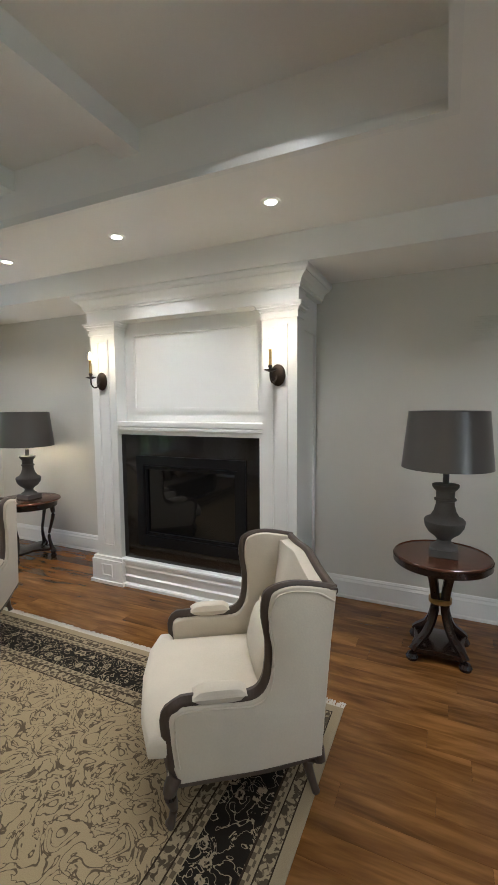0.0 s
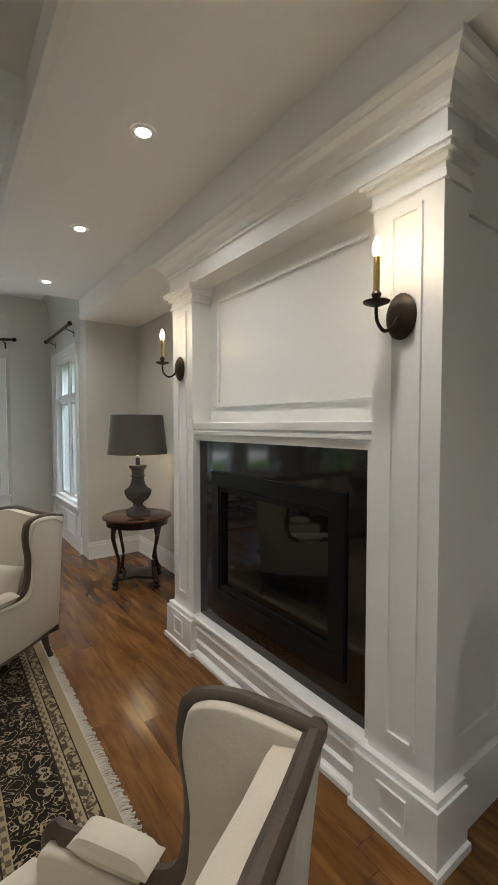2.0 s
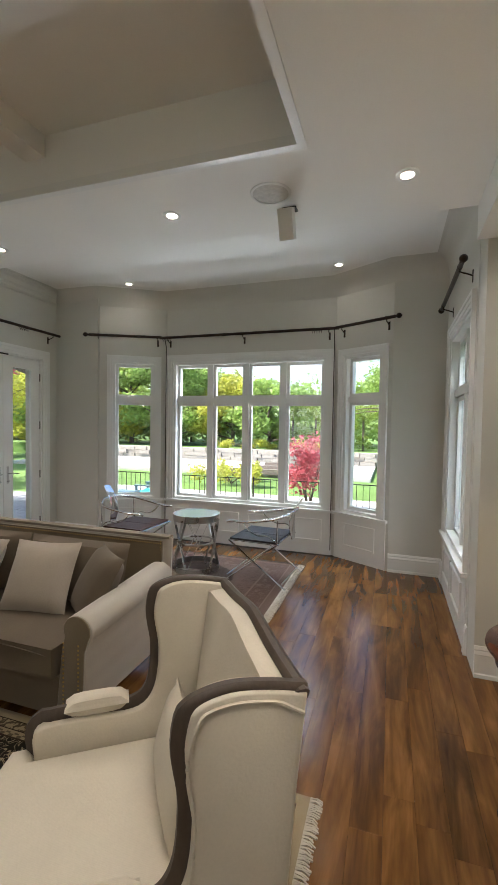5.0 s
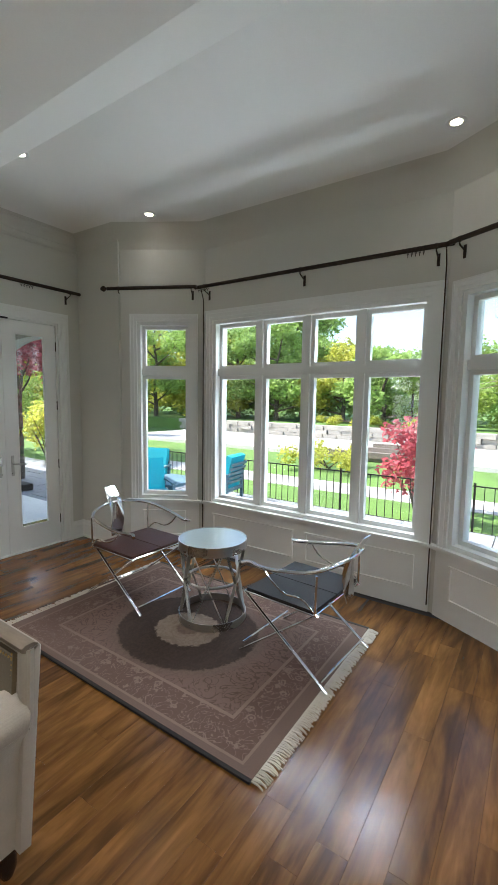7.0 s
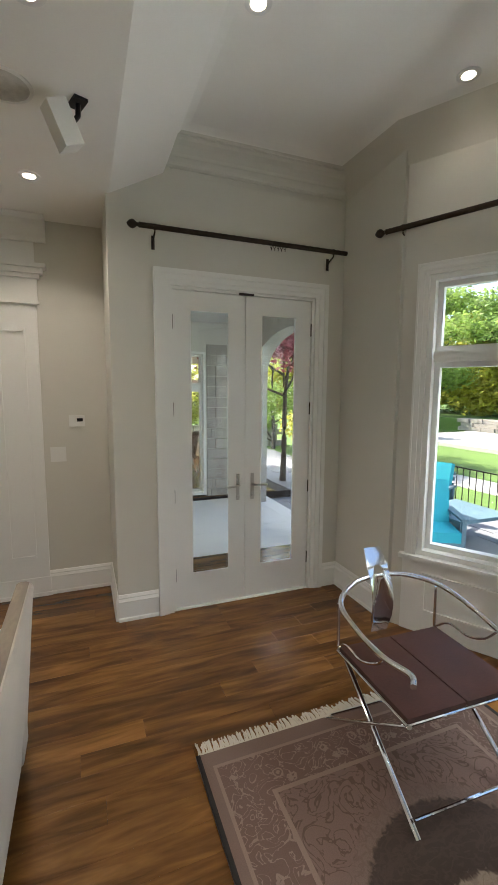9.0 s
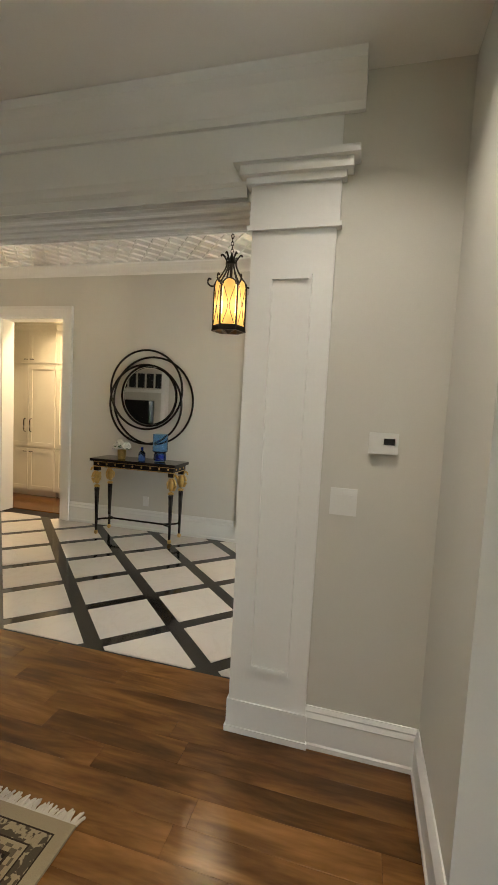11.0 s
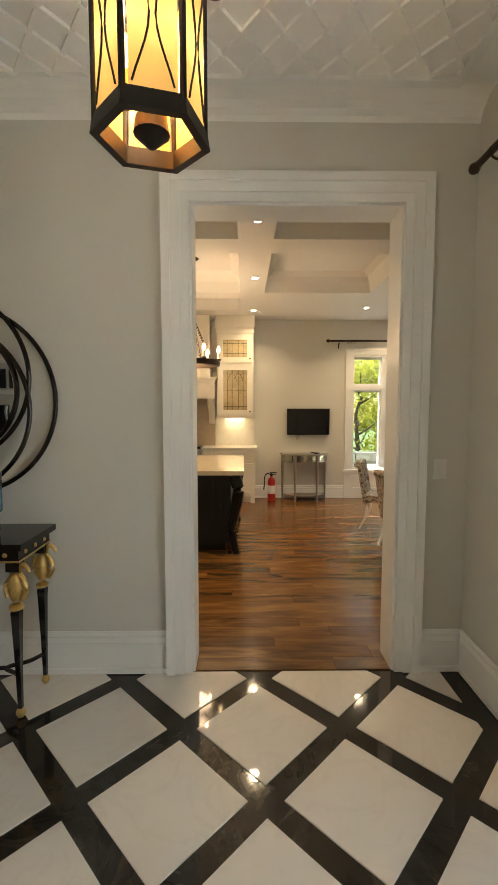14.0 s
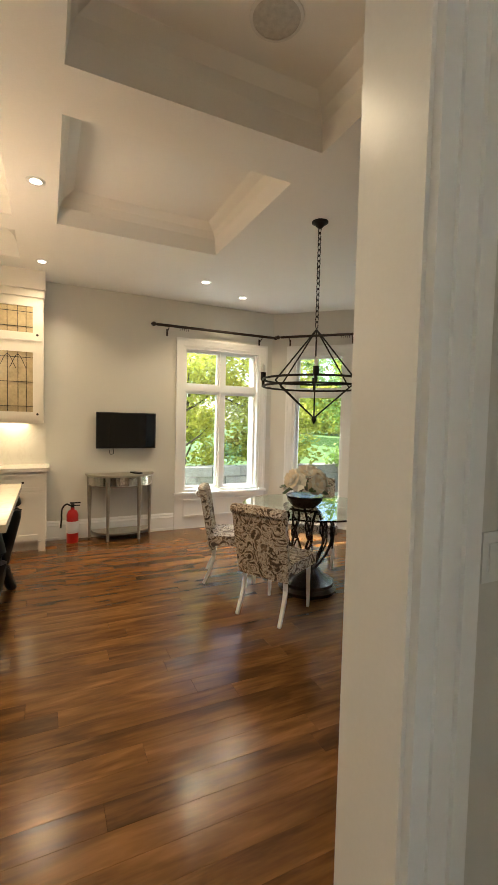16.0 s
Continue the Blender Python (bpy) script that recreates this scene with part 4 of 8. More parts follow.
# railing
fence = thing("iron_railing", pose(-10.75, 0, -0.25), "dark wrought iron garden railing", "fence")
part("top_rail", boxes((-0.012, -4.2, 0.745, 0.012, 5.5, 0.762), w=0.004, n=1), BLACKIRON, fence, "", False)
part("bottom_rail", boxes((-0.009, -4.2, 0.095, 0.009, 5.5, 0.108), w=0.004, n=1), BLACKIRON, fence, "", False)
for k in range(80):
    y = -4.15 + k * 0.122
    big = k % 16 == 0
    r = 0.014 if big else 0.005
    part("post" if big else "baluster", boxes((-r, y - r, 0.0, r, y + r, 0.80 if big else 0.746)), BLACKIRON, fence, "", False)


def patio_chair(m, label):
    c = thing("patio_armchair", m, label, "chair", "patio chairs")
    for s in (-1, 1):
        for y in (-0.3, 0.3):
            part("leg", boxes((s * 0.33 - 0.025, y - 0.025, 0, s * 0.33 + 0.025, y + 0.025, 0.58), w=0.006, n=1), TEALFR, c, "", False)
        part("armrest", boxes((s * 0.33 - 0.045, -0.34, 0.58, s * 0.33 + 0.045, 0.34, 0.61), w=0.01), TEALFR, c)
    part("seat_frame", boxes((-0.33, -0.33, 0.24, 0.33, 0.33, 0.30), w=0.008, n=1), TEALFR, c)
    for k in range(5):
        bm = boxes((-0.31, -0.012, -0.03, 0.31, 0.012, 0.03))
        bmesh.ops.transform(bm, matrix=pose(0, 0.30 + 0.03 * k, 0.42 + 0.095 * k, -14), verts=bm.verts)
        part("back_slat", bm, TEALFR, c, "", False)
    part("seat_cushion", boxes((-0.30, -0.33, 0.30, 0.30, 0.27, 0.43), w=0.04, n=3), TEAL, c, "turquoise seat cushion")
    bm = boxes((-0.30, -0.06, -0.30, 0.30, 0.06, 0.30), w=0.04, n=3)
    bmesh.ops.transform(bm, matrix=pose(0, 0.27, 0.68, -14), verts=bm.verts)
    part("back_cushion", bm, TEAL, c, "turquoise back cushion")
    return c


for x, y, rz in ((-8.72, -2.5, 151), (-9.7, -3.6, 110), (-10.1, -2.2, 8)):
    patio_chair(pose(x, y, -0.135, 0, 0, rz) @ Matrix.Scale(0.84, 4), "patio armchair with bright turquoise cushions on the terrace")
pt = thing("patio_table", pose(-9.42, -2.75, -0.135), "low grey slatted patio table between the armchairs", "table")
part("tabletop", boxes((-0.4, -0.4, 0.36, 0.4, 0.4, 0.4), w=0.008, n=1), TEALFR, pt)
for sx in (-1, 1):
    for sy in (-1, 1):
        part("leg", boxes((sx * 0.35 - 0.03, sy * 0.35 - 0.03, 0, sx * 0.35 + 0.03, sy * 0.35 + 0.03, 0.36), w=0.005, n=1), TEALFR, pt, "", False)
# planting
shrub("maple_shrub", -11.6, 0.75, -0.25, 1.5, 1.3, 2.0, RED, "red-leaved Japanese maple shrub by the railing", 21, 1500, 0.055)
shrub("maple_shrub", -9.8, 3.4, -0.25, 1.4, 1.4, 2.6, RED, "red-leaved maple shrub beside the bay window", 22, 1300, 0.055)
tree("maple_tree", -8.95, -6.75, -0.25, 4.6, 1.5, RED, "small red Japanese maple tree in a mulched bed", 31, 3800, 0.06, 0.45, 0.07)
shrub("shrub", -10.6, -8.4, -0.25, 2.2, 1.6, 2.0, LEAFY, "yellow-green shrub behind the maple", 23, 1500, 0.06)
solo("mulch_bed", boxes((-10.2, -7.6, -0.26, -8.65, -5.9, -0.225)), SOIL, "mulched planting bed", "ground", kind="structure", smooth=False)
shrub("shrub", -15.2, -2.4, -0.25, 2.6, 2.8, 0.75, LEAFY, "low rounded flowering shrub on the lawn", 24, 2200, 0.05)
shrub("shrub", -23.9, -4.0, 0.3, 1.5, 9.0, 0.7, LEAFY, "row of low border shrubs above the stone wall", 25, 2600, 0.06)
shrub("shrub", -12.2, 3.0, -0.25, 1.2, 1.6, 0.9, LEAFD, "green shrub near the railing", 26, 1200, 0.05)
hd = thing("cedar_hedge", pose(-25.5, 1.5, 0.3), "tall clipped cedar hedge", "hedge")
rr = random.Random(41)
leaves("foliage", [(rr.uniform(-0.6, 0.6), -4.5 + k * 0.22 + rr.uniform(-0.3, 0.3), rr.uniform(0.4, 2.9), 0.62, 1.0) for k in range(48)], 9000, 0.085, CEDAR, hd, rr)
for k in range(8):
    part("trunk", tube([(0, -4.2 + k * 1.25, 0), (0.05, -4.2 + k * 1.25, 2.4)], 0.06, 6), BARK, hd)
rr = random.Random(77)
for k, (x, y, h, sp, mt) in enumerate(((-27, -14, 8, 3.0, LEAFD), (-26, -10.5, 6.5, 2.8, LEAF), (-27.5, -7, 4.6, 2.6, LEAFY), (-26, -4.2, 4.0, 2.2, LEAF), (-31, -11.5, 9, 3.6, LEAF), (-32, -1.0, 4.8, 3.0, LEAF), (-33, -15.5, 11, 4.2, LEAF), (-30, 5.0, 7.0, 3.0, LEAF), (-29, 10.0, 9, 3.6, LEAFD), (-24, -18.5, 8, 3.2, LEAF), (-20, -22, 9, 3.6, LEAFD), (-16, -17.5, 6, 2.8, LEAFY))):
    tree("garden_tree", x, y, 0.2, h, sp, mt, "leafy garden tree at the lawn's edge", 100 + k, 9500, 0.12, 0.12, 0.16, "garden trees")
for k, (x, y, h, sp) in enumerate(((-7.2, -14.4, 4.2, 1.9), (-5.2, -15.0, 4.6, 2.0), (-9.4, -14.0, 4.4, 2.0), (-11.2, -12.2, 4.2, 1.9), (-12.4, -9.8, 4.6, 2.0), (-3.6, -14.6, 4.2, 1.8))):
    tree("garden_tree", x, y, -0.25, h, sp, LEAFY if k % 2 == 0 else LEAF, "yellow-green leafy tree behind the kitchen", 200 + k, 7500, 0.06, 0.06, 0.08, "kitchen garden trees")
for k, (x, y0, y1, h) in enumerate(((-28.5, -26, 14, 3.4), (-35, -34, 26, 4.6), (-29.5, -46, -8.0, 8.5), (-26.5, -46, -13.0, 5.5))):
    hb = thing("woodland_edge", pose(x, 0, 0.3), "dense mixed green shrubs closing the garden", "hedge")
    rq = random.Random(300 + k)
    nn = int((y1 - y0) * (1.6 if k < 2 else 3.0))
    leaves("foliage", [(rq.uniform(-0.8, 0.8), y0 + (y1 - y0) * i / nn, rq.uniform(0.3, 1.0) * h, rq.uniform(0.7, 1.3), 1.0) for i in range(nn)] + [(0.4, y0 + (y1 - y0) * i / nn, rq.uniform(0.1, 0.5) * h, 1.1, 1.0) for i in range(nn)], 13000 if k < 2 else 34000, 0.16, (LEAFD, LEAF, LEAF, LEAFY)[k], hb, rq)
lw = thing("garden_wall", pose(0, 0, 0), "low grey stone block wall outside the kitchen", "garden wall")
for k in range(16):
    for r in range(4):
        part("stone", bevel(boxes((-12.0 + k * 0.62 + 0.3 * (r % 2), -13.3, -0.25 + r * 0.2, -11.4 + k * 0.62 + 0.3 * (r % 2), -12.95 + rr.uniform(-0.03, 0.03), -0.06 + r * 0.2)), 0.02, 1), STONE, lw, "", False)
# bare conifer boughs against the sky
cn = thing("conifer", pose(-19.5, 2.6, -0.25), "thin branched conifer seen against the sky", "tree")
rr = random.Random(55)
part("trunk", tube([(0, 0, 0), (0.1, 0, 4), (0.15, 0.1, 8)], [0.14, 0.1, 0.03], 8), BARK, cn)
cl = []
for k in range(26):
    z = rr.uniform(1.8, 7.5)
    a = rr.uniform(0, 6.28)
    L = (8.4 - z) * 0.42
    e = Vector((math.cos(a) * L, math.sin(a) * L, z - 0.12 * L))
    part("bough", tube([(0.1, 0, z), e * 0.5 + Vector((0, 0, z * 0.5 + 0.1)), e], [0.03, 0.018, 0.006], 5), BARK, cn)
    for q in range(3):
        p = e * (0.5 + 0.2 * q) + Vector((0.1, 0, z)) * (0.5 - 0.2 * q)
        cl.append((p.x, p.y, p.z, 0.2, 0.4))
leaves("needles", cl, 2200, 0.06, LEAFD, cn, rr, 0.2)
# ---- downlights ----


def downlight(p):
    d = thing("downlight", pose(p[0], p[1], p[2]), "small white recessed ceiling downlight, lit", "downlight", "recessed downlights")
    part("trim_ring", lathe([(0.036, 0.0), (0.036, -0.006), (0.05, -0.008), (0.062, -0.004), (0.062, 0.0), (0.036, 0.0)], 24), WHITEPL, d)
    part("lamp_face", lathe([(0.0, -0.003), (0.034, -0.003), (0.034, 0.0), (0.0, 0.0)], 20), POTGLOW, d, "glowing lamp face")


for p in LIVING_POTS_AND_FILLS[:8] + BAY_POTS + KITCHEN_POTS_AND_FILL[:5]:
    downlight(p)

# ---- fireplace ----


def rim(bm, x0, x1, z0, z1, y, w=0.022, d=0.014):
    """A raised moulding rectangle standing off a face that looks to -y."""
    for q in ((x0, z0, x1, z0 + w), (x0, z1 - w, x1, z1), (x0, z0 + w, x0 + w, z1 - w), (x1 - w, z0 + w, x1, z1 - w)):
        box(bm, q[0], y - d, q[1], q[2], y, q[3])
    return bm


fp = thing("fireplace", pose(0, 0, 0), "white panelled fireplace surround with a black granite and steel insert", "fireplace")
part("chimney_breast", boxes((-3.14, 3.12, 0, -1.12, 3.575, 2.64)), TRIM, fp, "", False)
part("overmantel_panel", bevel(rim(bmesh.new(), -2.77, -1.48, 1.68, 2.40, 3.12, 0.028, 0.02), 0.005, 1), TRIM, fp, "", False)
for a, b in ((-3.16, -2.868), (-1.388, -1.10)):
    part("pilaster", boxes((a, 2.98, 0.25, b, 3.14, 2.45)), TRIM, fp, "", False)
    part("pilaster_panel", bevel(rim(bmesh.new(), a + 0.075, b - 0.075, 0.36, 2.34, 2.98, 0.02, 0.012), 0.004, 1), TRIM, fp, "", False)
    bm = boxes((a - 0.04, 2.935, 0.03, b + 0.04, 3.14, 0.235), (a - 0.055, 2.92, 0.0, b + 0.055, 3.14, 0.03), (a - 0.03, 2.95, 0.235, b + 0.03, 3.14, 0.262))
    plinth = part("plinth", bevel(bm, 0.005, 1), TRIM, fp, "", False)
    part("plinth_panel", bevel(rim(bmesh.new(), a + 0.08, b - 0.08, 0.075, 0.195, 2.935, 0.016, 0.01), 0.003, 1), TRIM, plinth, "", False)
    bm = bmesh.new()
    for z0, z1, o in ((2.385, 2.405, 0.012), (2.405, 2.44, 0.006), (2.44, 2.462, 0.022), (2.462, 2.48, 0.04), (2.48, 2.497, 0.05)):
        box(bm, a - o, 2.98 - o, z0, b + o, 3.14, z1)
    part("capital", bevel(bm, 0.005, 2), TRIM, fp, "", False)
part("frieze", boxes((-3.18, 2.965, 2.497, -1.085, 3.14, 2.64)), TRIM, fp, "", False)


def crown_moulding(x0, x1, yf, yb, steps):
    """A mitred crown round three sides: (reach, height) pairs up the profile."""
    bm = bmesh.new()
    rows = [[bm.verts.new(p) for p in ((x0 - o, yb, z), (x0 - o, yf - o, z), (x1 + o, yf - o, z), (x1 + o, yb, z))] for o, z in steps]
    for a, b in zip(rows, rows[1:]):
        for k in range(3):
            bm.faces.new((a[k], a[k + 1], b[k + 1], b[k]))
    bm.faces.new(rows[-1])
    bm.faces.new(rows[0][::-1])
    return bm


part("crown", crown_moulding(-3.18, -1.085, 2.965, 3.574, [(0.0, 2.60), (0.012, 2.602), (0.012, 2.618), (0.022, 2.624), (0.026, 2.64), (0.034, 2.658), (0.05, 2.676), (0.07, 2.688), (0.078, 2.692), (0.078, 2.70), (0.095, 2.712), (0.10, 2.722), (0.10, 2.744)]), TRIM, fp, "", False)
bm = slab([(3.13, 1.46), (3.0, 1.46), (3.0, 1.497), (2.985, 1.503), (2.985, 1.52), (2.991, 1.525), (2.991, 1.531), (2.982, 1.537), (2.982, 1.574), (2.986, 1.58), (3.13, 1.58)], "x", -2.868, -1.388)
part("mantel", bm, TRIM, fp, "", False)
for a, b in ((-2.90, -2.879), (-1.422, -1.388)):
    part("reveal", boxes((a, 3.0, 0.262, b, 3.13, 1.46)), TRIM, fp, "", False)
for b in ((-2.879, 3.035, 0.262, -2.69, 3.12, 1.46), (-1.56, 3.035, 0.262, -1.422, 3.12, 1.46), (-2.69, 3.036, 1.265, -1.56, 3.12, 1.46), (-2.69, 3.036, 0.262, -1.56, 3.12, 0.41)):
    part("granite_slab", boxes(b), GRANITE, fp, "polished black granite", False)
for b in ((-2.69, 3.02, 0.41, -2.61, 3.12, 1.265), (-1.64, 3.02, 0.41, -1.56, 3.12, 1.265), (-2.61, 3.02, 1.175, -1.64, 3.12, 1.265), (-2.61, 3.02, 0.41, -1.64, 3.12, 0.51)):
    part("insert_frame", boxes(b, w=0.004, n=1), IRONB, fp, "black steel frame", False)
for b in ((-2.61, 3.028, 1.14, -1.64, 3.1, 1.17), (-2.61, 3.03, 0.515, -1.64, 3.1, 0.54), (-2.61, 3.03, 0.54, -2.585, 3.1, 1.14), (-1.665, 3.03, 0.54, -1.64, 3.1, 1.14)):
    part("door_trim", boxes(b, w=0.003, n=1), IRONB, fp, "black steel glass surround", False)
part("fire_glass", boxes((-2.585, 3.055, 0.54, -1.665, 3.063, 1.14)), FIREGLASS, fp, "dark reflective fire glass", False)
bm = slab([(3.12, 0.0), (2.95, 0.0), (2.95, 0.022), (2.962, 0.032), (2.985, 0.036), (2.985, 0.075), (2.972, 0.082), (2.97, 0.1), (2.985, 0.112), (2.985, 0.16), (2.975, 0.168), (2.972, 0.188), (2.985, 0.2), (2.985, 0.222), (2.968, 0.228), (2.966, 0.25), (2.972, 0.26), (3.12, 0.26)], "x", -2.868, -1.388)
part("hearth_base", bm, TRIM, fp, "", False)
bm = bmesh.new()
for q in ((3.10, 0.36, 3.50, 0.38), (3.10, 2.32, 3.50, 2.34), (3.10, 0.38, 3.12, 2.32), (3.48, 0.38, 3.50, 2.32)):
    box(bm, -1.12, q[0], q[1], -1.106, q[2], q[3])
box(bm, -1.12, 3.14, 0.0, -1.095, 3.575, 0.24)
part("side_panel", bevel(bm, 0.004, 1), TRIM, fp, "", False)

# ---- sconces ----


def sconce(x, y, z):
    s = thing("wall_sconce", pose(x, y, z), "dark bronze candle wall sconce with a lit flame bulb", "sconce", "fireplace sconces")
    bm = lathe([(0.0, 0.0), (0.062, 0.0), (0.062, 0.008), (0.05, 0.02), (0.03, 0.026), (0.0, 0.03)], 24, pose(0, 0, 0, 90) @ Matrix.Diagonal((1, 1.35, 1, 1)))
    part("backplate", bm, BRONZE, s)
    part("arm", tube(smooth_path([(0, -0.02, 0), (-0.005, -0.05, -0.045), (-0.01, -0.09, -0.06), (-0.012, -0.125, -0.03), (-0.012, -0.13, 0.02)]), 0.0065, 8), BRONZE, s)
    c = Matrix.Translation((-0.012, -0.13, 0.0))
    part("drip_pan", lathe([(0.0, 0.018), (0.012, 0.018), (0.044, 0.03), (0.047, 0.036), (0.012, 0.03), (0.013, 0.05), (0.018, 0.06), (0.013, 0.07), (0.0, 0.07)], 18, c), BRONZE, s)
    part("candle_sleeve", lathe([(0.0, 0.07), (0.0115, 0.07), (0.011, 0.19), (0.0, 0.19)], 14, c), BRASS, s, "brass candle sleeve")
    part("flame_bulb", lathe([(0.0, 0.19), (0.01, 0.192), (0.0165, 0.212), (0.013, 0.232), (0.005, 0.255), (0.0, 0.262)], 14, c), BULB, s, "lit flame-shaped bulb")
    l = new("sconce_lamp", bpy.data.lights.new("sconce_lamp", "POINT"))
    l.data.energy, l.data.color, l.data.shadow_soft_size = 0.45, (1.0, 0.78, 0.48), 0.03
    l.location = (x - 0.012, y - 0.17, z + 0.23)


sconce(-1.25, 2.968, 1.955)
sconce(-3.02, 2.968, 1.955)

# ---- wing chairs ----


def wing_chair(m, label):
    c = thing("wing_chair", m, label, "armchair", "pair of wing chairs")
    # sides: arm and wing in one upholstered board
    side = smooth_path([(-0.36, 0.30, 0), (-0.375, 0.45, 0), (-0.365, 0.585, 0), (-0.20, 0.605, 0), (0.0, 0.60, 0), (0.085, 0.66, 0), (0.105, 0.80, 0), (0.085, 0.93, 0), (0.12, 1.03, 0), (0.20, 1.07, 0), (0.30, 1.05, 0), (0.41, 1.0, 0)], 5)
    top = [(p.x, p.y) for p in side]
    outline = top + [(0.385, 0.8), (0.36, 0.5), (0.345, 0.26), (0.0, 0.215), (-0.33, 0.20)]
    for s in (-1, 1):
        x0, x1 = s * 0.29, s * 0.355
        part("side_panel", slab(outline, "x", min(x0, x1), max(x0, x1), bev=0.012), LINEN, c)
        rail = [Vector((s * (0.327 + (0.012 if i < 12 else 0)), p.x - 0.004, p.y + 0.006)) for i, p in enumerate(side)]
        part("frame_rail", tube([(s * 0.327, -0.345, 0.2), (s * 0.327, -0.352, 0.27)] + rail, 1.0, 8, flat=(0.058, 0.034), up=(1, 0, 0)), FRAMEWOOD, c, "weathered dark oak show-wood rail")
        bm = pillow(0.075, 0.25, 0.06, None, pose(s * 0.327, -0.14, 0.635), 8, 0.0, 4)
        part("arm_pad", bm, LINEN, c)
        part("welt", tube([(s * 0.358, p.x * 0.94 + 0.01, 0.2 + (p.y - 0.2) * 0.955) for p in side], 0.005, 6), LINEN, c)
    # back
    bm = bmesh.new()
    n = 12
    front, back = [], []
    for i in range(n + 1):
        u = -1 + 2 * i / n
        zt = 0.985 + 0.065 * math.cos(u * math.pi / 2) + 0.03 * math.cos(u * math.pi * 1.5) * (1 - abs(u))
        for j in range(9):
            v = j / 8
            z = 0.24 + v * (zt - 0.24)
            rake = 0.30 + 0.10 * v
            belly = 0.05 * (1 - u * u) * math.sin(math.pi * min(1, v * 1.05))
            front.append(bm.verts.new((u * 0.30, rake - 0.085 - belly, z)))
            back.append(bm.verts.new((u * 0.325, rake - 0.012, z)))
    for i in range(n):
        for j in range(8):
            a = i * 9 + j
            bm.faces.new((front[a], front[a + 9], front[a + 10], front[a + 1]))
            bm.faces.new((back[a], back[a + 1], back[a + 10], back[a + 9]))
    for i in range(n):
        for j in (0, 8):
            a = i * 9 + j
            bm.faces.new((front[a], back[a], back[a + 9], front[a + 9]))
    for i in (0, n):
        for j in range(8):
            a = i * 9 + j
            bm.faces.new((front[a], front[a + 1], back[a + 1], back[a]))
    part("backrest", bm, LINEN, c)
    crest = [(u * 0.345, 0.395, 1.0 + 0.062 * math.cos(u * math.pi / 2) + 0.03 * math.cos(u * math.pi * 1.5) * (1 - abs(u))) for u in [-1 + k / 8 for k in range(17)]]
    part("crest_rail", tube(crest, 1.0, 8, flat=(0.06, 0.045), up=(0, 1, 0)), FRAMEWOOD, c, "weathered dark oak crest rail")
    # seat
    bm = boxes((-0.29, -0.36, 0.24, 0.29, 0.28, 0.335), w=0.02)
    part("seat_deck", bm, LINEN, c)
    out = [(-0.285, 0.22), (-0.285, -0.375), (-0.36, -0.385), (-0.355, -0.47), (-0.2, -0.515), (0.0, -0.53), (0.2, -0.515), (0.355, -0.47), (0.36, -0.385), (0.285, -0.375), (0.285, 0.22)]
    bm = slab(out, "z", 0.335, 0.475)
    es = [e for e in bm.edges if abs(e.verts[0].co.z - e.verts[1].co.z) < 0.01]
    bmesh.ops.bevel(bm, geom=es, offset=0.045, segments=4, affect="EDGES", profile=0.5)
    for v in bm.verts:
        if v.co.z > 0.43:
            v.co.z += 0.035 * max(0, 1 - (v.co.x / 0.36) ** 2)
    part("seat_cushion", bm, LINEN, c)
    part("lumbar_pillow", pillow(0.46, 0.26, 0.13, None, pose(0, 0.135, 0.61, 74, 0, 0)), LINEN, c, "small ivory lumbar pillow")
    # rails and legs
    apron = [(-0.34, 0.25), (-0.34, 0.19), (-0.2, 0.2), (0, 0.185), (0.2, 0.2), (0.34, 0.19), (0.34, 0.25)]
    part("seat_rail", slab(apron, "y", -0.385, -0.345, bev=0.006), LINEN, c)
    part("seat_rail_edge", tube(smooth_path([(-0.35, -0.372, 0.195), (-0.2, -0.39, 0.2), (0, -0.395, 0.182), (0.2, -0.39, 0.2), (0.35, -0.372, 0.195)], 4), 0.014, 6), FRAMEWOOD, c, "dark oak edge")
    for s in (-1, 1):
        part("side_rail", tube(smooth_path([(s * 0.34, -0.35, 0.2), (s * 0.345, -0.1, 0.212), (s * 0.34, 0.15, 0.225), (s * 0.325, 0.35, 0.255)], 4), 0.017, 6), FRAMEWOOD, c)
        pts = smooth_path([(s * 0.325, -0.345, 0.235), (s * 0.345, -0.375, 0.17), (s * 0.33, -0.36, 0.08), (s * 0.335, -0.372, 0.02), (s * 0.34, -0.385, 0.002)], 4)
        part("leg", tube(pts, [0.04, 0.038, 0.036, 0.034, 0.032, 0.03, 0.027, 0.024, 0.021, 0.019, 0.018, 0.018, 0.02, 0.022, 0.024, 0.024, 0.022][:len(pts)], 10), FRAMEWOOD, c, "carved cabriole leg")
        pts = smooth_path([(s * 0.315, 0.335, 0.27), (s * 0.32, 0.355, 0.15), (s * 0.325, 0.38, 0.06), (s * 0.33, 0.40, 0.002)], 4)
        part("leg", tube(pts, [0.034, 0.032, 0.03, 0.028, 0.026, 0.024, 0.022, 0.021, 0.02, 0.019, 0.019, 0.02, 0.021][:len(pts)], 10), FRAMEWOOD, c, "carved cabriole leg")
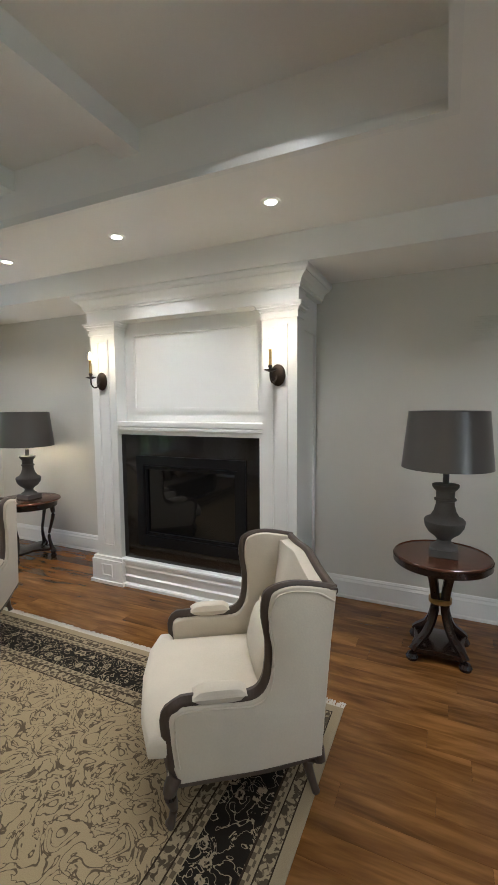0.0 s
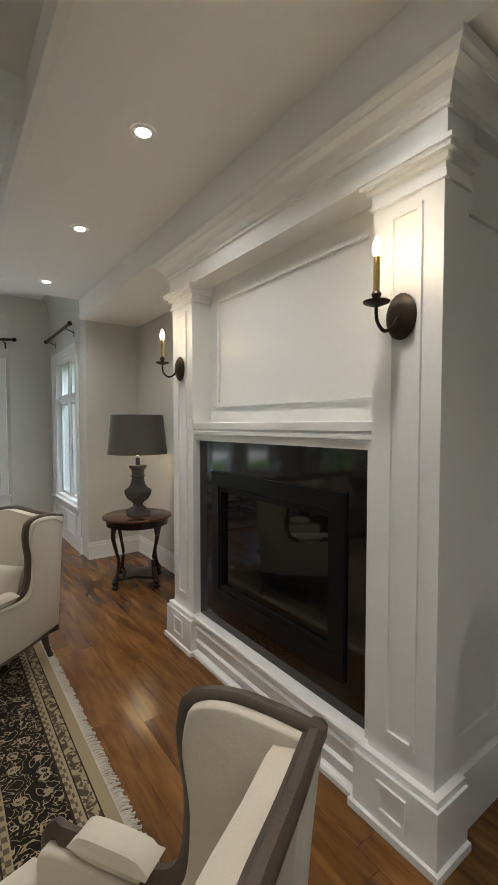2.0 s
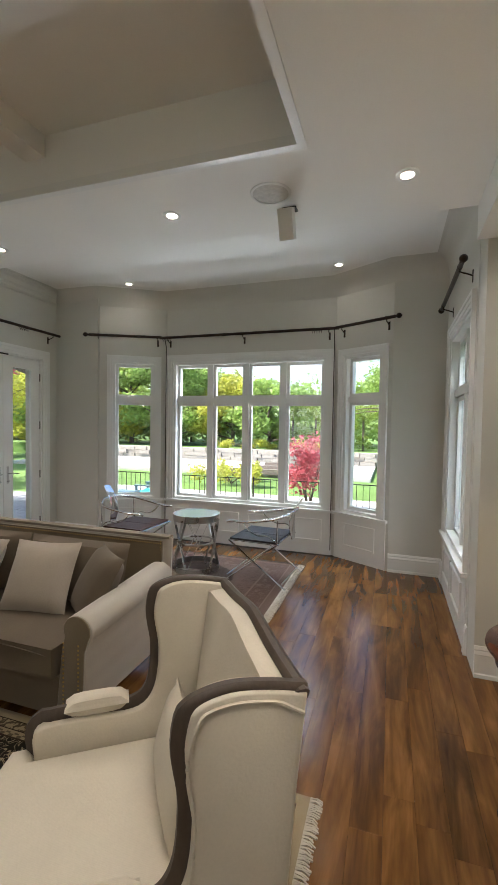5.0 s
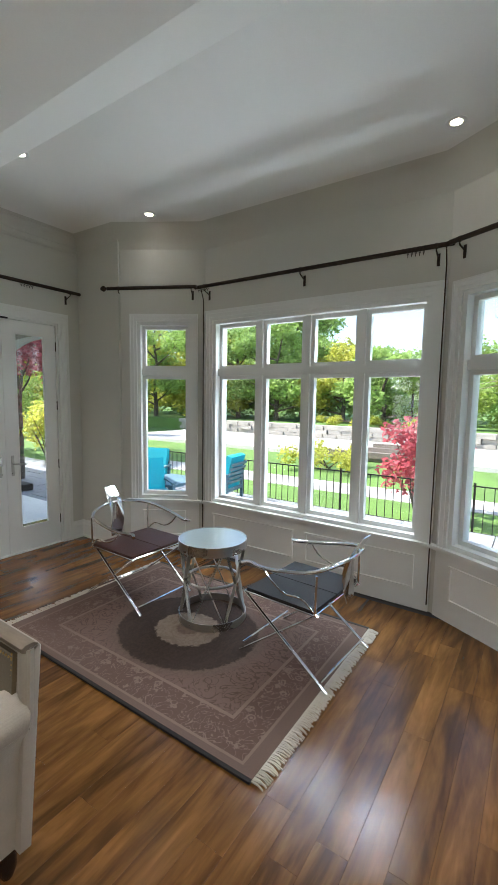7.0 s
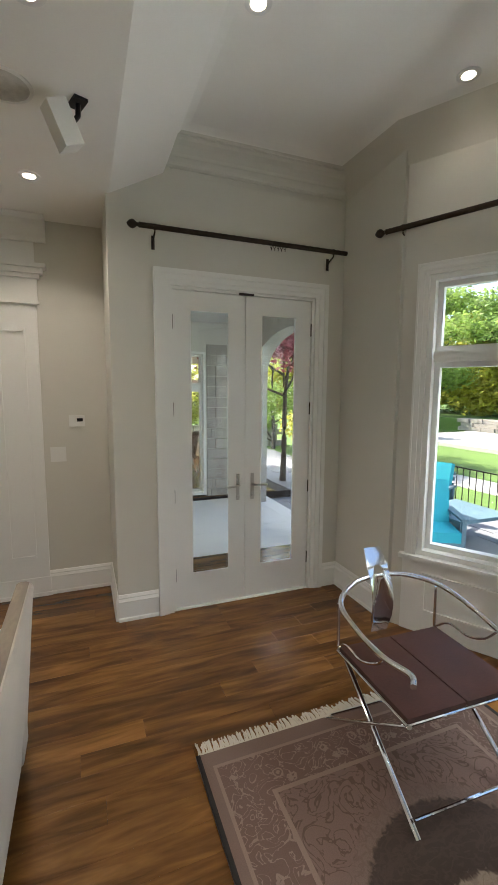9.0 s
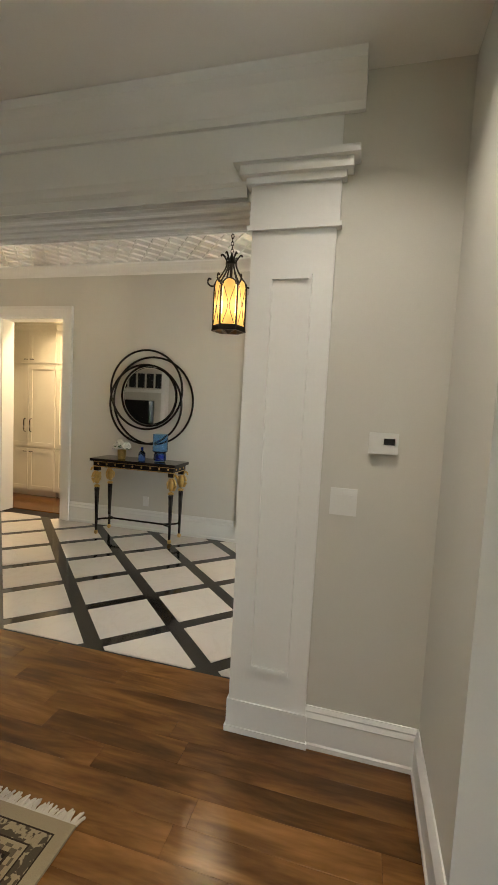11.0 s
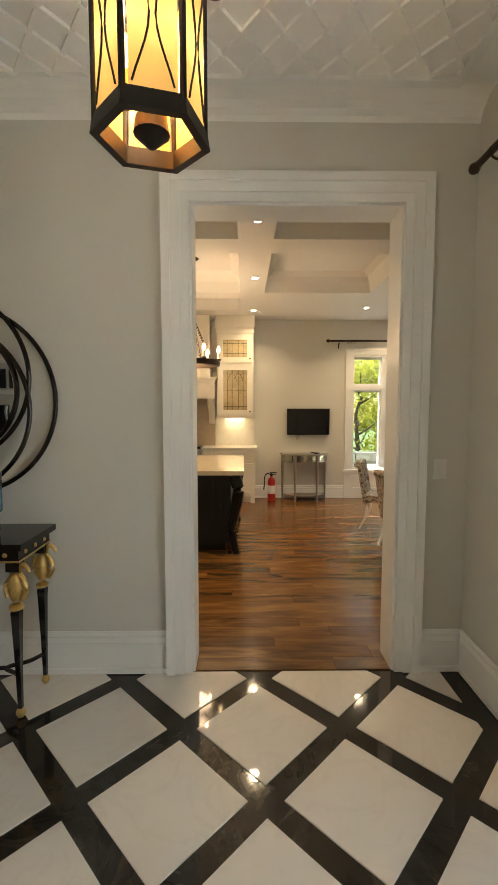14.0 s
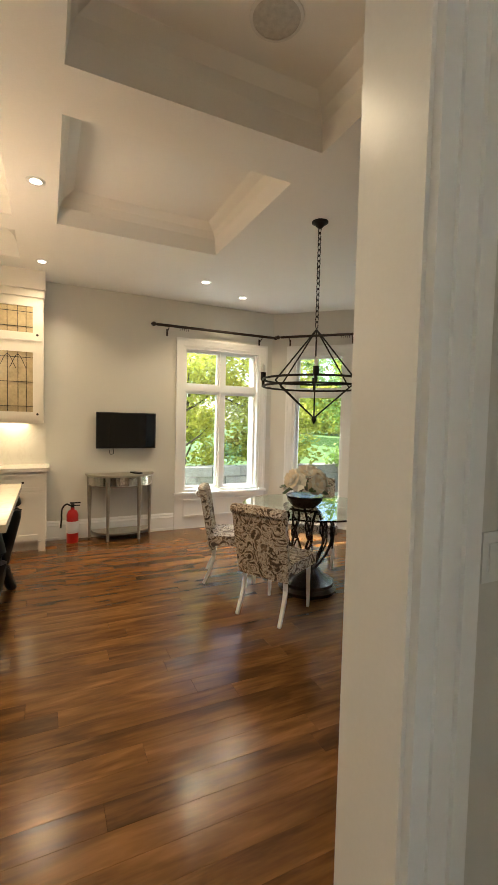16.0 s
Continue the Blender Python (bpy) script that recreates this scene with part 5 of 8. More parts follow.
    # settle the build to the chair's true proportions
    for ob in c.children:
        for v in ob.data.vertices:
            x, y, z = v.co
            inset = 0.86 if (y > 0.3 and z < 0.2) else 1.0
            nz = z * 0.92 if z < 0.2 else 0.184 + (z - 0.2) * 0.80 if z < 0.605 else 0.508 + (z - 0.605) * 1.09 if z < 1.0 else 0.939 + (z - 1.0) * 0.42
            v.co = (x * 1.10 * inset, -0.315 + (y + 0.375) * 0.885 - (0.05 if y > 0.3 and z < 0.2 else 0.0), nz)
    return c


wing_chair(pose(-0.98, 1.66, 0.012, 0, 0, -57) @ Matrix.Diagonal((1.02, 1.0, 1.02, 1)), "ivory linen wing chair with dark oak frame on the patterned rug")
wing_chair(pose(-3.43, 1.72, 0.012, 0, 0, 36), "ivory linen wing chair with dark oak frame near the sofa")

# ---- rugs ----


def persian(name, hx, hy, field, fieldpat, border, borderpat, guard, medallion=False):
    """A knotted rug: field with vines, dark main border with flowers, guard stripes, by the rug's own axes."""
    m, t, p = nodes_of(name)
    co = t.nodes.new("ShaderNodeTexCoord").outputs["Object"]
    sep = t.nodes.new("ShaderNodeSeparateXYZ")
    t.links.new(co, sep.inputs[0])
    ax, ay = calc(t, "ABSOLUTE", sep.outputs[0]), calc(t, "ABSOLUTE", sep.outputs[1])
    d = calc(t, "MINIMUM", calc(t, "SUBTRACT", hx, ax), calc(t, "SUBTRACT", hy, ay))
    # mirrored coordinates make the ornament symmetrical
    cb = t.nodes.new("ShaderNodeCombineXYZ")
    t.links.new(ax, cb.inputs[0])
    t.links.new(ay, cb.inputs[1])
    vine = noise_node(t, 7.6, 2, cb.outputs[0], 0.4, 3.2)
    line = ramp(t, calc(t, "ABSOLUTE", calc(t, "SUBTRACT", vine.outputs[0], 0.5)), [(0.0, 1.0), (0.024, 0.9), (0.034, 0.0)])
    vor = t.nodes.new("ShaderNodeTexVoronoi")
    vor.inputs["Scale"].default_value = 11.5
    t.links.new(cb.outputs[0], vor.inputs["Vector"])
    petal = noise_node(t, 34, 2, cb.outputs[0], 0.5, 0.8)
    flower = calc(t, "ADD", vor.outputs["Distance"], calc(t, "MULTIPLY_ADD", petal.outputs[0], 0.35, -0.17))
    bloom = ramp(t, flower, [(0.0, 1.0), (0.05, 1.0), (0.065, 0.0), (0.11, 0.0), (0.125, 0.8), (0.15, 0.8), (0.165, 0.0)])
    f = calc(t, "MAXIMUM", line, bloom)
    fleck = noise_node(t, 260, 2, co)
    age = noise_node(t, 2.0, 4, co)
    fcol = mixed(t, calc(t, "MULTIPLY", f, 0.84), field, fieldpat)
    if medallion:
        r = calc(t, "POWER", calc(t, "ADD", calc(t, "POWER", calc(t, "DIVIDE", sep.outputs[0], hx * 0.74), 2.0), calc(t, "POWER", calc(t, "DIVIDE", sep.outputs[1], hy * 0.62), 2.0)), 0.5)
        wob = calc(t, "MULTIPLY_ADD", petal.outputs[0], 0.10, r)
        rings = ramp(t, wob, [(0.0, (0.20, 0.15, 0.12)), (0.18, (0.20, 0.15, 0.12)), (0.2, (0.31, 0.25, 0.20)), (0.42, (0.29, 0.23, 0.185)), (0.45, (0.05, 0.036, 0.03)), (0.86, (0.062, 0.044, 0.037)), (0.89, (0.19, 0.135, 0.11)), (1.1, field)], "LINEAR")
        inside = ramp(t, wob, [(0.0, 1.0), (0.98, 1.0), (1.0, 0.0)])
        fcol = mixed(t, inside, fcol, mixed(t, calc(t, "MULTIPLY", calc(t, "MAXIMUM", f, ramp(t, petal.outputs[0], [(0.52, 0.0), (0.6, 0.8)])), 0.3), rings, fieldpat))
    vb = t.nodes.new("ShaderNodeTexVoronoi")
    vb.inputs["Scale"].default_value = 11.0
    t.links.new(cb.outputs[0], vb.inputs["Vector"])
    bl = calc(t, "ADD", vb.outputs["Distance"], calc(t, "MULTIPLY_ADD", petal.outputs[0], 0.4, -0.2))
    bpat = ramp(t, bl, [(0.0, 1.0), (0.06, 1.0), (0.09, 0.0), (0.17, 0.0), (0.19, 1.0), (0.27, 1.0), (0.29, 0.0)])
    bvine = noise_node(t, 13, 2, cb.outputs[0], 0.4, 2.0)
    bline = ramp(t, calc(t, "ABSOLUTE", calc(t, "SUBTRACT", bvine.outputs[0], 0.5)), [(0.0, 1.0), (0.016, 1.0), (0.024, 0.0)])
    bcol = mixed(t, calc(t, "MAXIMUM", bpat, bline), border, borderpat)
    ck = t.nodes.new("ShaderNodeTexChecker")
    ck.inputs["Scale"].default_value = 38.0
    t.links.new(co, ck.inputs["Vector"])
    gcol = mixed(t, ck.outputs["Fac"], guard, tuple(c * 0.35 for c in guard))
    g2 = mixed(t, ramp(t, petal.outputs[0], [(0.47, 0.0), (0.52, 0.85)]), guard, (0.035, 0.022, 0.013))
    B = [(0.05, 0), (0.056, 5), (0.105, 1), (0.111, 5), (0.122, 0), (0.148, 2), (0.158, 5), (0.37, 3), (0.376, 0), (0.405, 2), (0.412, 5), (0.47, 1), (0.477, 5)]
    if medallion:
        B = [(0.035, 0), (0.05, 4), (0.235, 3), (0.255, 4)]
    col = fcol
    cols = {0: guard, 1: g2, 2: gcol, 3: bcol, 4: (0.27, 0.19, 0.155), 5: (0.03, 0.02, 0.012)}
    for lim, kind in reversed(B):
        step = calc(t, "LESS_THAN", d, lim)
        col = mixed(t, step, col, cols[kind])
    col = mixed(t, calc(t, "MULTIPLY", fleck.outputs[0], 0.35), col, (0.010, 0.008, 0.006))
    col = mixed(t, calc(t, "MULTIPLY", age.outputs[0], 0.08), col, mixed(t, 0.5, col, guard))
    t.links.new(col, p.inputs["Base Color"])
    p.inputs["Roughness"].default_value = 0.95
    p.inputs["Specular IOR Level"].default_value = 0.15
    add_bump(t, p, fleck.outputs[0], 0.5, 0.003)
    return m


FRINGE = fabric("wool_fringe", (0.50, 0.45, 0.36), 0.15)


def rug(name, x, y, rz, hx, hy, mat_rug, label, fringe_axis, fl):
    r = thing(name, pose(x, y, 0, 0, 0, rz), label, "rug")
    bm = bmesh.new()
    nx, ny = 24, 18
    rr = random.Random(5)
    grid = [[bm.verts.new((hx * (2 * i / nx - 1), hy * (2 * j / ny - 1), 0.011 + 0.001 * rr.random())) for j in range(ny + 1)] for i in range(nx + 1)]
    for i in range(nx):
        for j in range(ny):
            bm.faces.new((grid[i][j], grid[i + 1][j], grid[i + 1][j + 1], grid[i][j + 1]))
    res = bmesh.ops.extrude_face_region(bm, geom=bm.faces[:])
    for v in res["geom"]:
        if isinstance(v, bmesh.types.BMVert):
            v.co.z = 0.001
    part("rug_field", bm, mat_rug, r)
    for s in (-1, 1):
        bm = bmesh.new()
        L = hy if fringe_axis == "x" else hx
        e = hx if fringe_axis == "x" else hy
        u = -L
        while u < L:
            a = (s * e, u) if fringe_axis == "x" else (u, s * e)
            k = fl * (0.75 + 0.4 * rr.random())
            w = (rr.random() - 0.5) * 0.03
            b = (s * (e + k), u + w) if fringe_axis == "x" else (u + w, s * (e + k))
            mid = ((a[0] + b[0]) / 2, (a[1] + b[1]) / 2 + 0.004)
            tube([(a[0], a[1], 0.008), (mid[0], mid[1], 0.010 + 0.004 * rr.random()), (b[0], b[1], 0.004)], 0.0042, 4, bm)
            u += 0.0062
        part("fringe", bm, FRINGE, r, "cream wool fringe")
    return r


RUGA = persian("persian_wool_ivory", 1.79, 2.08, (0.40, 0.31, 0.18), (0.055, 0.038, 0.022), (0.007, 0.006, 0.005), (0.36, 0.29, 0.185), (0.36, 0.29, 0.18))
rug("area_rug", -2.33, 0.06, 0, 1.79, 2.08, RUGA, "ivory and black floral Persian rug with cream fringe on the floor", "y", 0.05)
RUGB = persian("persian_wool_mauve", 0.75, 1.02, (0.20, 0.132, 0.108), (0.11, 0.07, 0.056), (0.155, 0.098, 0.08), (0.26, 0.185, 0.15), (0.19, 0.13, 0.105), True)
bay_rug = rug("bay_rug", -6.37, 0.40, 0, 0.76, 1.06, RUGB, "dusty mauve Persian rug with a round medallion and fringe", "y", 0.07)
for s in (-1, 1):
    part("binding", boxes((s * 0.755, -1.06, 0.002, s * 0.775, 1.06, 0.014)), DKLEATHER, bay_rug, "dark selvedge binding", False)

# ---- sofa ----
SOFA = pose(-4.48, 0.045, 0, 0, 0, 90)
sofa = thing("sofa", SOFA, "taupe upholstered roll-arm sofa with greige linen outside and nailhead trim", "sofa")
SW = 1.0
part("base", boxes((-SW + 0.07, -0.40, 0.09, SW - 0.07, 0.36, 0.29), w=0.02), TAUPE, sofa)
for k in range(2):
    a = -SW + 0.20 + k * 0.80
    bm = boxes((a, -0.43, 0.285, a + 0.795, 0.22, 0.44))
    bevel(bm, 0.05, 4)
    for v in bm.verts:
        if v.co.z > 0.40:
            v.co.z += 0.03 * (1 - ((v.co.x - a - 0.4) / 0.4) ** 2)
    part("seat_cushion", bm, TAUPE, sofa)
    part("seat_piping", tube(smooth_path([(a + 0.02, -0.425, 0.40), (a + 0.2, -0.433, 0.415), (a + 0.4, -0.435, 0.42), (a + 0.6, -0.433, 0.415), (a + 0.775, -0.425, 0.40)], 4), 0.005, 6), TAUPE, sofa)
    part("back_cushion", pillow(0.79, 0.42, 0.24, None, pose(a + 0.40, 0.20, 0.60, 76, 0, 0), 10, 0.05, 4), TAUPE, sofa)
# the raked back: greige outside, olive velvet lining, a pale upholstered rim
BACK_TOP = 0.835
part("back_frame", slab([(0.355, 0.12), (0.395, 0.12), (0.455, BACK_TOP - 0.015), (0.445, BACK_TOP), (0.41, BACK_TOP), (0.40, BACK_TOP - 0.02)], "x", -SW, SW, bev=0.006), GREIGE, sofa)
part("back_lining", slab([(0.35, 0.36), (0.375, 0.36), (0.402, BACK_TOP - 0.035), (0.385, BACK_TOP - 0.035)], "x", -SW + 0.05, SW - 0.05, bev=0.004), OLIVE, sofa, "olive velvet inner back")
part("top_moulding", tube([(-SW, 0.415, BACK_TOP - 0.008), (SW, 0.415, BACK_TOP - 0.008)], 1.0, 8, flat=(0.055, 0.03)), PALEOAK, sofa, "pale weathered wood top moulding")
for s in (-1, 1):
    part("back_stile", tube([(s * (SW - 0.018), 0.40, 0.55), (s * (SW - 0.018), 0.412, BACK_TOP - 0.012)], 1.0, 8, flat=(0.036, 0.05)), GREIGE, sofa)
    # rolled arm, falling a little from back to front
    prof = [(SW - 0.20, 0.12), (SW - 0.035, 0.12), (SW - 0.02, 0.44), (SW + 0.005, 0.50)]
    for i in range(11):
        a = math.pi * (-0.2 + 1.35 * i / 10)
        prof.append((SW - 0.068 + 0.088 * math.cos(a), 0.545 + 0.078 * math.sin(a)))
    prof += [(SW - 0.165, 0.44)]
    bm = slab([(s * u, v) for u, v in prof], "y", -0.40, 0.405, bev=0.012)
    for v in bm.verts:
        if v.co.z > 0.3:
            v.co.z += 0.045 * (v.co.y + 0.4) / 0.8
    part("arm", bm, GREIGE, sofa, "greige linen rolled arm")
    face = [(s * (SW - 0.068 + (u - SW + 0.068) * 0.9), 0.13 + (v - 0.12) * 0.985) for u, v in prof]
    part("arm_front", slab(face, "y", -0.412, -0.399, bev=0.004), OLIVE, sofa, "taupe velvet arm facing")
    bm = bmesh.new()
    for i in range(16):
        zz = 0.15 + i * 0.022
        for u in (SW - 0.055, SW - 0.145):
            lathe([(0, 0), (0.006, 0.0), (0.004, 0.004), (0, 0.005)], 6, pose(s * u, -0.412, zz, 90), bm)
    part("nailheads", bm, BRASS, sofa, "brass nailhead trim")
    bm = bmesh.new()
    for i in range(12):
        lathe([(0, 0), (0.006, 0.0), (0.004, 0.004), (0, 0.005)], 6, pose(s * (SW - 0.06), 0.378 + i * 0.0008, 0.60 + i * 0.018, 90), bm)
    part("side_nailheads", bm, BRASS, sofa, "brass nailhead trim")
    for y in (-0.35, 0.345):
        part("leg", lathe([(0.018, 0.0), (0.03, 0.03), (0.032, 0.08), (0.028, 0.12)], 12, pose(s * (SW - 0.075), y, 0)), DARKWOOD, sofa, "dark turned leg")
bm = bmesh.new()
for i in range(110):
    lathe([(0, 0), (0.0055, 0.0), (0.004, 0.004), (0, 0.005)], 5, pose(-SW + 0.06 + i * (2 * SW - 0.12) / 109, 0.384, BACK_TOP - 0.05, 90), bm)
part("back_nailheads", bm, BRASS, sofa, "brass nailhead trim")
mm = SOFA @ pose(0, 0, -0.075)
for x, y, z, rx, rz, fabr, lab, w in ((0.33, -0.02, 0.70, 62, 10, BEIGE, "beige square throw pillow leaning on the sofa back", 0.44), (-0.22, -0.03, 0.69, 60, -9, BEIGE, "beige square throw pillow on the sofa seat", 0.44), (0.73, 0.0, 0.69, 62, -38, TAUPE, "taupe throw pillow against the sofa arm", 0.43), (-0.68, -0.02, 0.69, 66, 12, TAUPE, "taupe square throw pillow on the sofa", 0.44)):
    solo("throw_pillow", pillow(w, w, 0.17), fabr, lab, "pillow", "sofa pillows", m=mm @ pose(x, y, z, rx, 0, rz))

# ---- side tables and lamps ----


def table_lamp(x, y, z, label, lit):
    l = thing("table_lamp", pose(x, y, z), label, "table lamp", "urn table lamps")
    part("foot", boxes((-0.09, -0.09, 0.0, 0.09, 0.09, 0.05), w=0.008), STONEGREY, l)
    prof = [(0.085, 0.05), (0.08, 0.065), (0.05, 0.085), (0.045, 0.105), (0.06, 0.125), (0.10, 0.155), (0.125, 0.195), (0.132, 0.235), (0.122, 0.25), (0.095, 0.262), (0.072, 0.30), (0.06, 0.345), (0.058, 0.37), (0.07, 0.378), (0.07, 0.388), (0.058, 0.395), (0.06, 0.44), (0.075, 0.455), (0.085, 0.47), (0.085, 0.485), (0.02, 0.49), (0.02, 0.56)]
    part("urn_body", lathe(prof, 32), STONEGREY, l, "turned grey urn body")
    bm = bmesh.new()
    seg = 48
    rings = []
    for r, zz in ((0.288, 0.60), (0.25, 0.98), (0.246, 0.98), (0.284, 0.60)):
        rings.append([bm.verts.new((r * math.cos(2 * math.pi * i / seg), r * math.sin(2 * math.pi * i / seg), zz)) for i in range(seg)])
    rings.append(rings[0])
    for a, b in zip(rings, rings[1:]):
        for i in range(seg):
            bm.faces.new((a[i], a[(i + 1) % seg], b[(i + 1) % seg], b[i]))
    part("shade", bm, SHADE, l, "pewter drum shade")
    part("shade_disc", lathe([(0.0, 0.62), (0.278, 0.62), (0.278, 0.622), (0.0, 0.622)], 32), SHADELIN, l) if not lit else None
    part("harp", tube([(0, 0, 0.56), (0, 0, 0.96)], 0.004, 6), BRASS, l)
    part("spider", tube([(-0.247, 0, 0.96), (0.247, 0, 0.96)], 0.003, 5), BRASS, l)
    if lit:
        part("bulb", lathe([(0, 0.58), (0.015, 0.58), (0.03, 0.64), (0.02, 0.68), (0, 0.69)], 12), BULB, l, "lit bulb")
        q = new("table_lamp_light", bpy.data.lights.new("table_lamp_light", "POINT"))
        q.data.energy, q.data.color, q.data.shadow_soft_size = 2.0, (1.0, 0.78, 0.48), 0.04
        q.location = (x, y, z + 0.66)
    return l


def round_table_east(x, y):
    t = thing("side_table", pose(x, y, 0), "round dark pedestal side table with a burl top and brass collar", "side table")
    part("tabletop", lathe([(0.0, 0.655), (0.30, 0.655), (0.312, 0.66), (0.312, 0.70), (0.306, 0.705), (0.298, 0.698), (0.0, 0.696)], 48), MAHOG, t, "burl veneer top with a raised rim")
    part("top_edge", lathe([(0.30, 0.645), (0.315, 0.65), (0.3165, 0.69), (0.305, 0.64), (0.30, 0.645)], 48), DARKWOOD, t)
    for k in range(4):
        a = math.pi / 4 + k * math.pi / 2
        ca, sa = math.cos(a), math.sin(a)
        pts = smooth_path([(ca * r, sa * r, z) for r, z in ((0.10, 0.65), (0.075, 0.55), (0.045, 0.40), (0.05, 0.30), (0.10, 0.18), (0.19, 0.10), (0.23, 0.06))], 4)
        part("stem", tube(pts, 0.03, 8), DARKWOOD, t)
        part("foot", lathe([(0.0, 0.0), (0.035, 0.0), (0.042, 0.02), (0.03, 0.045), (0.0, 0.05)], 14, pose(ca * 0.23, sa * 0.23, 0)), DARKWOOD, t, "bun foot")
    part("collar", lathe([(0.062, 0.36), (0.075, 0.365), (0.075, 0.395), (0.062, 0.40), (0.062, 0.36)], 24), BRASS, t, "brass collar")
    bm = bmesh.new()
    pts = []
    for k in range(48):
        a = 2 * math.pi * k / 48
        r = 0.235 - 0.075 * abs(math.sin(2 * (a - math.pi / 4)))
        pts.append((r * math.cos(a), r * math.sin(a)))
    part("platform", slab(pts, "z", 0.045, 0.085, bm, 0.006), DARKWOOD, t)
    return t


def round_table_west(x, y, rz):
    t = thing("side_table", pose(x, y, 0, 0, 0, rz), "round dark wood side table with scroll legs and a lower stretcher", "side table")
    part("tabletop", lathe([(0.0, 0.655), (0.325, 0.655), (0.335, 0.664), (0.332, 0.676), (0.32, 0.682), (0.0, 0.682)], 48), MAHOG, t, "reddish veneered round top")
    part("frieze", lathe([(0.28, 0.585), (0.295, 0.59), (0.30, 0.655), (0.27, 0.655), (0.28, 0.585)], 48), DARKWOOD, t)
    for k in range(4):
        a = k * math.pi / 2
        ca, sa = math.cos(a), math.sin(a)
        pts = smooth_path([(ca * r, sa * r, z) for r, z in ((0.275, 0.60), (0.285, 0.50), (0.255, 0.38), (0.225, 0.26), (0.245, 0.14), (0.27, 0.085))], 4)
        k2 = len(pts)
        part("leg", tube(pts, [0.028 - 0.012 * math.sin(math.pi * i / (k2 - 1)) for i in range(k2)], 8), DARKWOOD, t, "scrolled leg")
        part("foot", lathe([(0.0, 0.0), (0.022, 0.0), (0.034, 0.018), (0.034, 0.034), (0.02, 0.048), (0.03, 0.06), (0.034, 0.08), (0.02, 0.1), (0.0, 0.1)], 14, pose(ca * 0.27, sa * 0.27, 0)), DARKWOOD, t, "turned bun foot")
    pts = []
    for k in range(48):
        a = 2 * math.pi * k / 48
        r = 0.27 - 0.14 * abs(math.sin(2 * a))
        pts.append((r * math.cos(a), r * math.sin(a)))
    part("stretcher", slab(pts, "z", 0.085, 0.11, bev=0.004), DARKWOOD, t, "shaped lower stretcher")
    return t


round_table_east(-0.06, 2.99)
table_lamp(-0.05, 3.0, 0.70, "grey urn table lamp with a pewter drum shade, unlit", False)
round_table_west(-4.36, 3.16, 18)
table_lamp(-4.36, 3.17, 0.682, "grey urn table lamp with a dark drum shade, lit", True)

# ---- vent, thermostat, switches, loudspeakers ----
v = thing("wall_vent", pose(0.30, 3.58, 2.30), "grey painted metal return air vent on the wall", "vent")
part("frame", bevel(rim(bmesh.new(), -0.21, 0.21, -0.1, 0.1, 0.0, 0.02, 0.008), 0.002, 1), WALL, v, "", False)
for k in range(9):
    part("slat", boxes((-0.19, -0.007, -0.078 + k * 0.0176, 0.19, -0.001, -0.067 + k * 0.0176)), WALL, v, "", False)
th = thing("thermostat", pose(-5.12, -2.68, 1.44, 0, 0, 180), "white wall thermostat with a small dark display", "thermostat")
part("body", boxes((-0.06, -0.022, -0.045, 0.06, 0, 0.045), w=0.006), WHITEPL, th)
part("display", boxes((-0.0, -0.0235, -0.005, 0.045, -0.0215, 0.022)), BLACKPL, th, "dark display")
sw = thing("light_switch", pose(-4.97, -2.68, 1.17, 0, 0, 180), "white double rocker light switch plate", "switch")
part("plate", boxes((-0.058, -0.006, -0.06, 0.058, 0, 0.06), w=0.003), WHITEPL, sw)
for k in (-0.025, 0.025):
    part("rocker", boxes((k - 0.016, -0.01, -0.033, k + 0.016, -0.005, 0.033), w=0.002), WHITEPL, sw)


def ceiling_speaker(x, y, z):
    s = thing("ceiling_speaker", pose(x, y, z), "round flush white ceiling loudspeaker grille", "speaker", "ceiling speakers")
    part("grille", lathe([(0.0, -0.004), (0.105, -0.004), (0.108, -0.003), (0.108, 0.0), (0.0, 0.0)], 32), plain_grille, s)
    part("rim", lathe([(0.108, 0.0), (0.108, -0.007), (0.122, -0.005), (0.124, 0.0), (0.108, 0.0)], 32), WHITEPL, s)


plain_grille = plain("perforated_grille", (0.55, 0.54, 0.5), 0.6, var=0.2, scale=40, fine=400, bump=0.4)
ceiling_speaker(-4.88, 1.70, 2.97)
ceiling_speaker(-4.90, -1.13, 2.97)


def satellite(x, y, z, rz):
    s = thing("satellite_speaker", pose(x, y, z, 0, 0, rz), "small white loudspeaker on a black ceiling bracket", "speaker", "bracket speakers")
    part("ceiling_plate", boxes((-0.03, -0.045, -0.012, 0.03, 0.045, 0), w=0.003), BLACKPL, s, "black mounting plate")
    part("bracket", tube([(0, 0, -0.01), (0, 0, -0.06), (0.02, 0, -0.09)], 0.012, 8), BLACKPL, s, "black bracket arm")
    bm = boxes((-0.05, -0.045, -0.09, 0.04, 0.045, 0.09), w=0.012)
    bmesh.ops.transform(bm, matrix=pose(0.075, 0, -0.13, 0, 25, 0), verts=bm.verts)
    part("cabinet", bm, WHITEPL, s, "white cabinet")
    return s


satellite(-5.09, 1.77, 2.97, 0)
satellite(-5.20, -1.13, 2.97, 20)
# ---- french doors ----


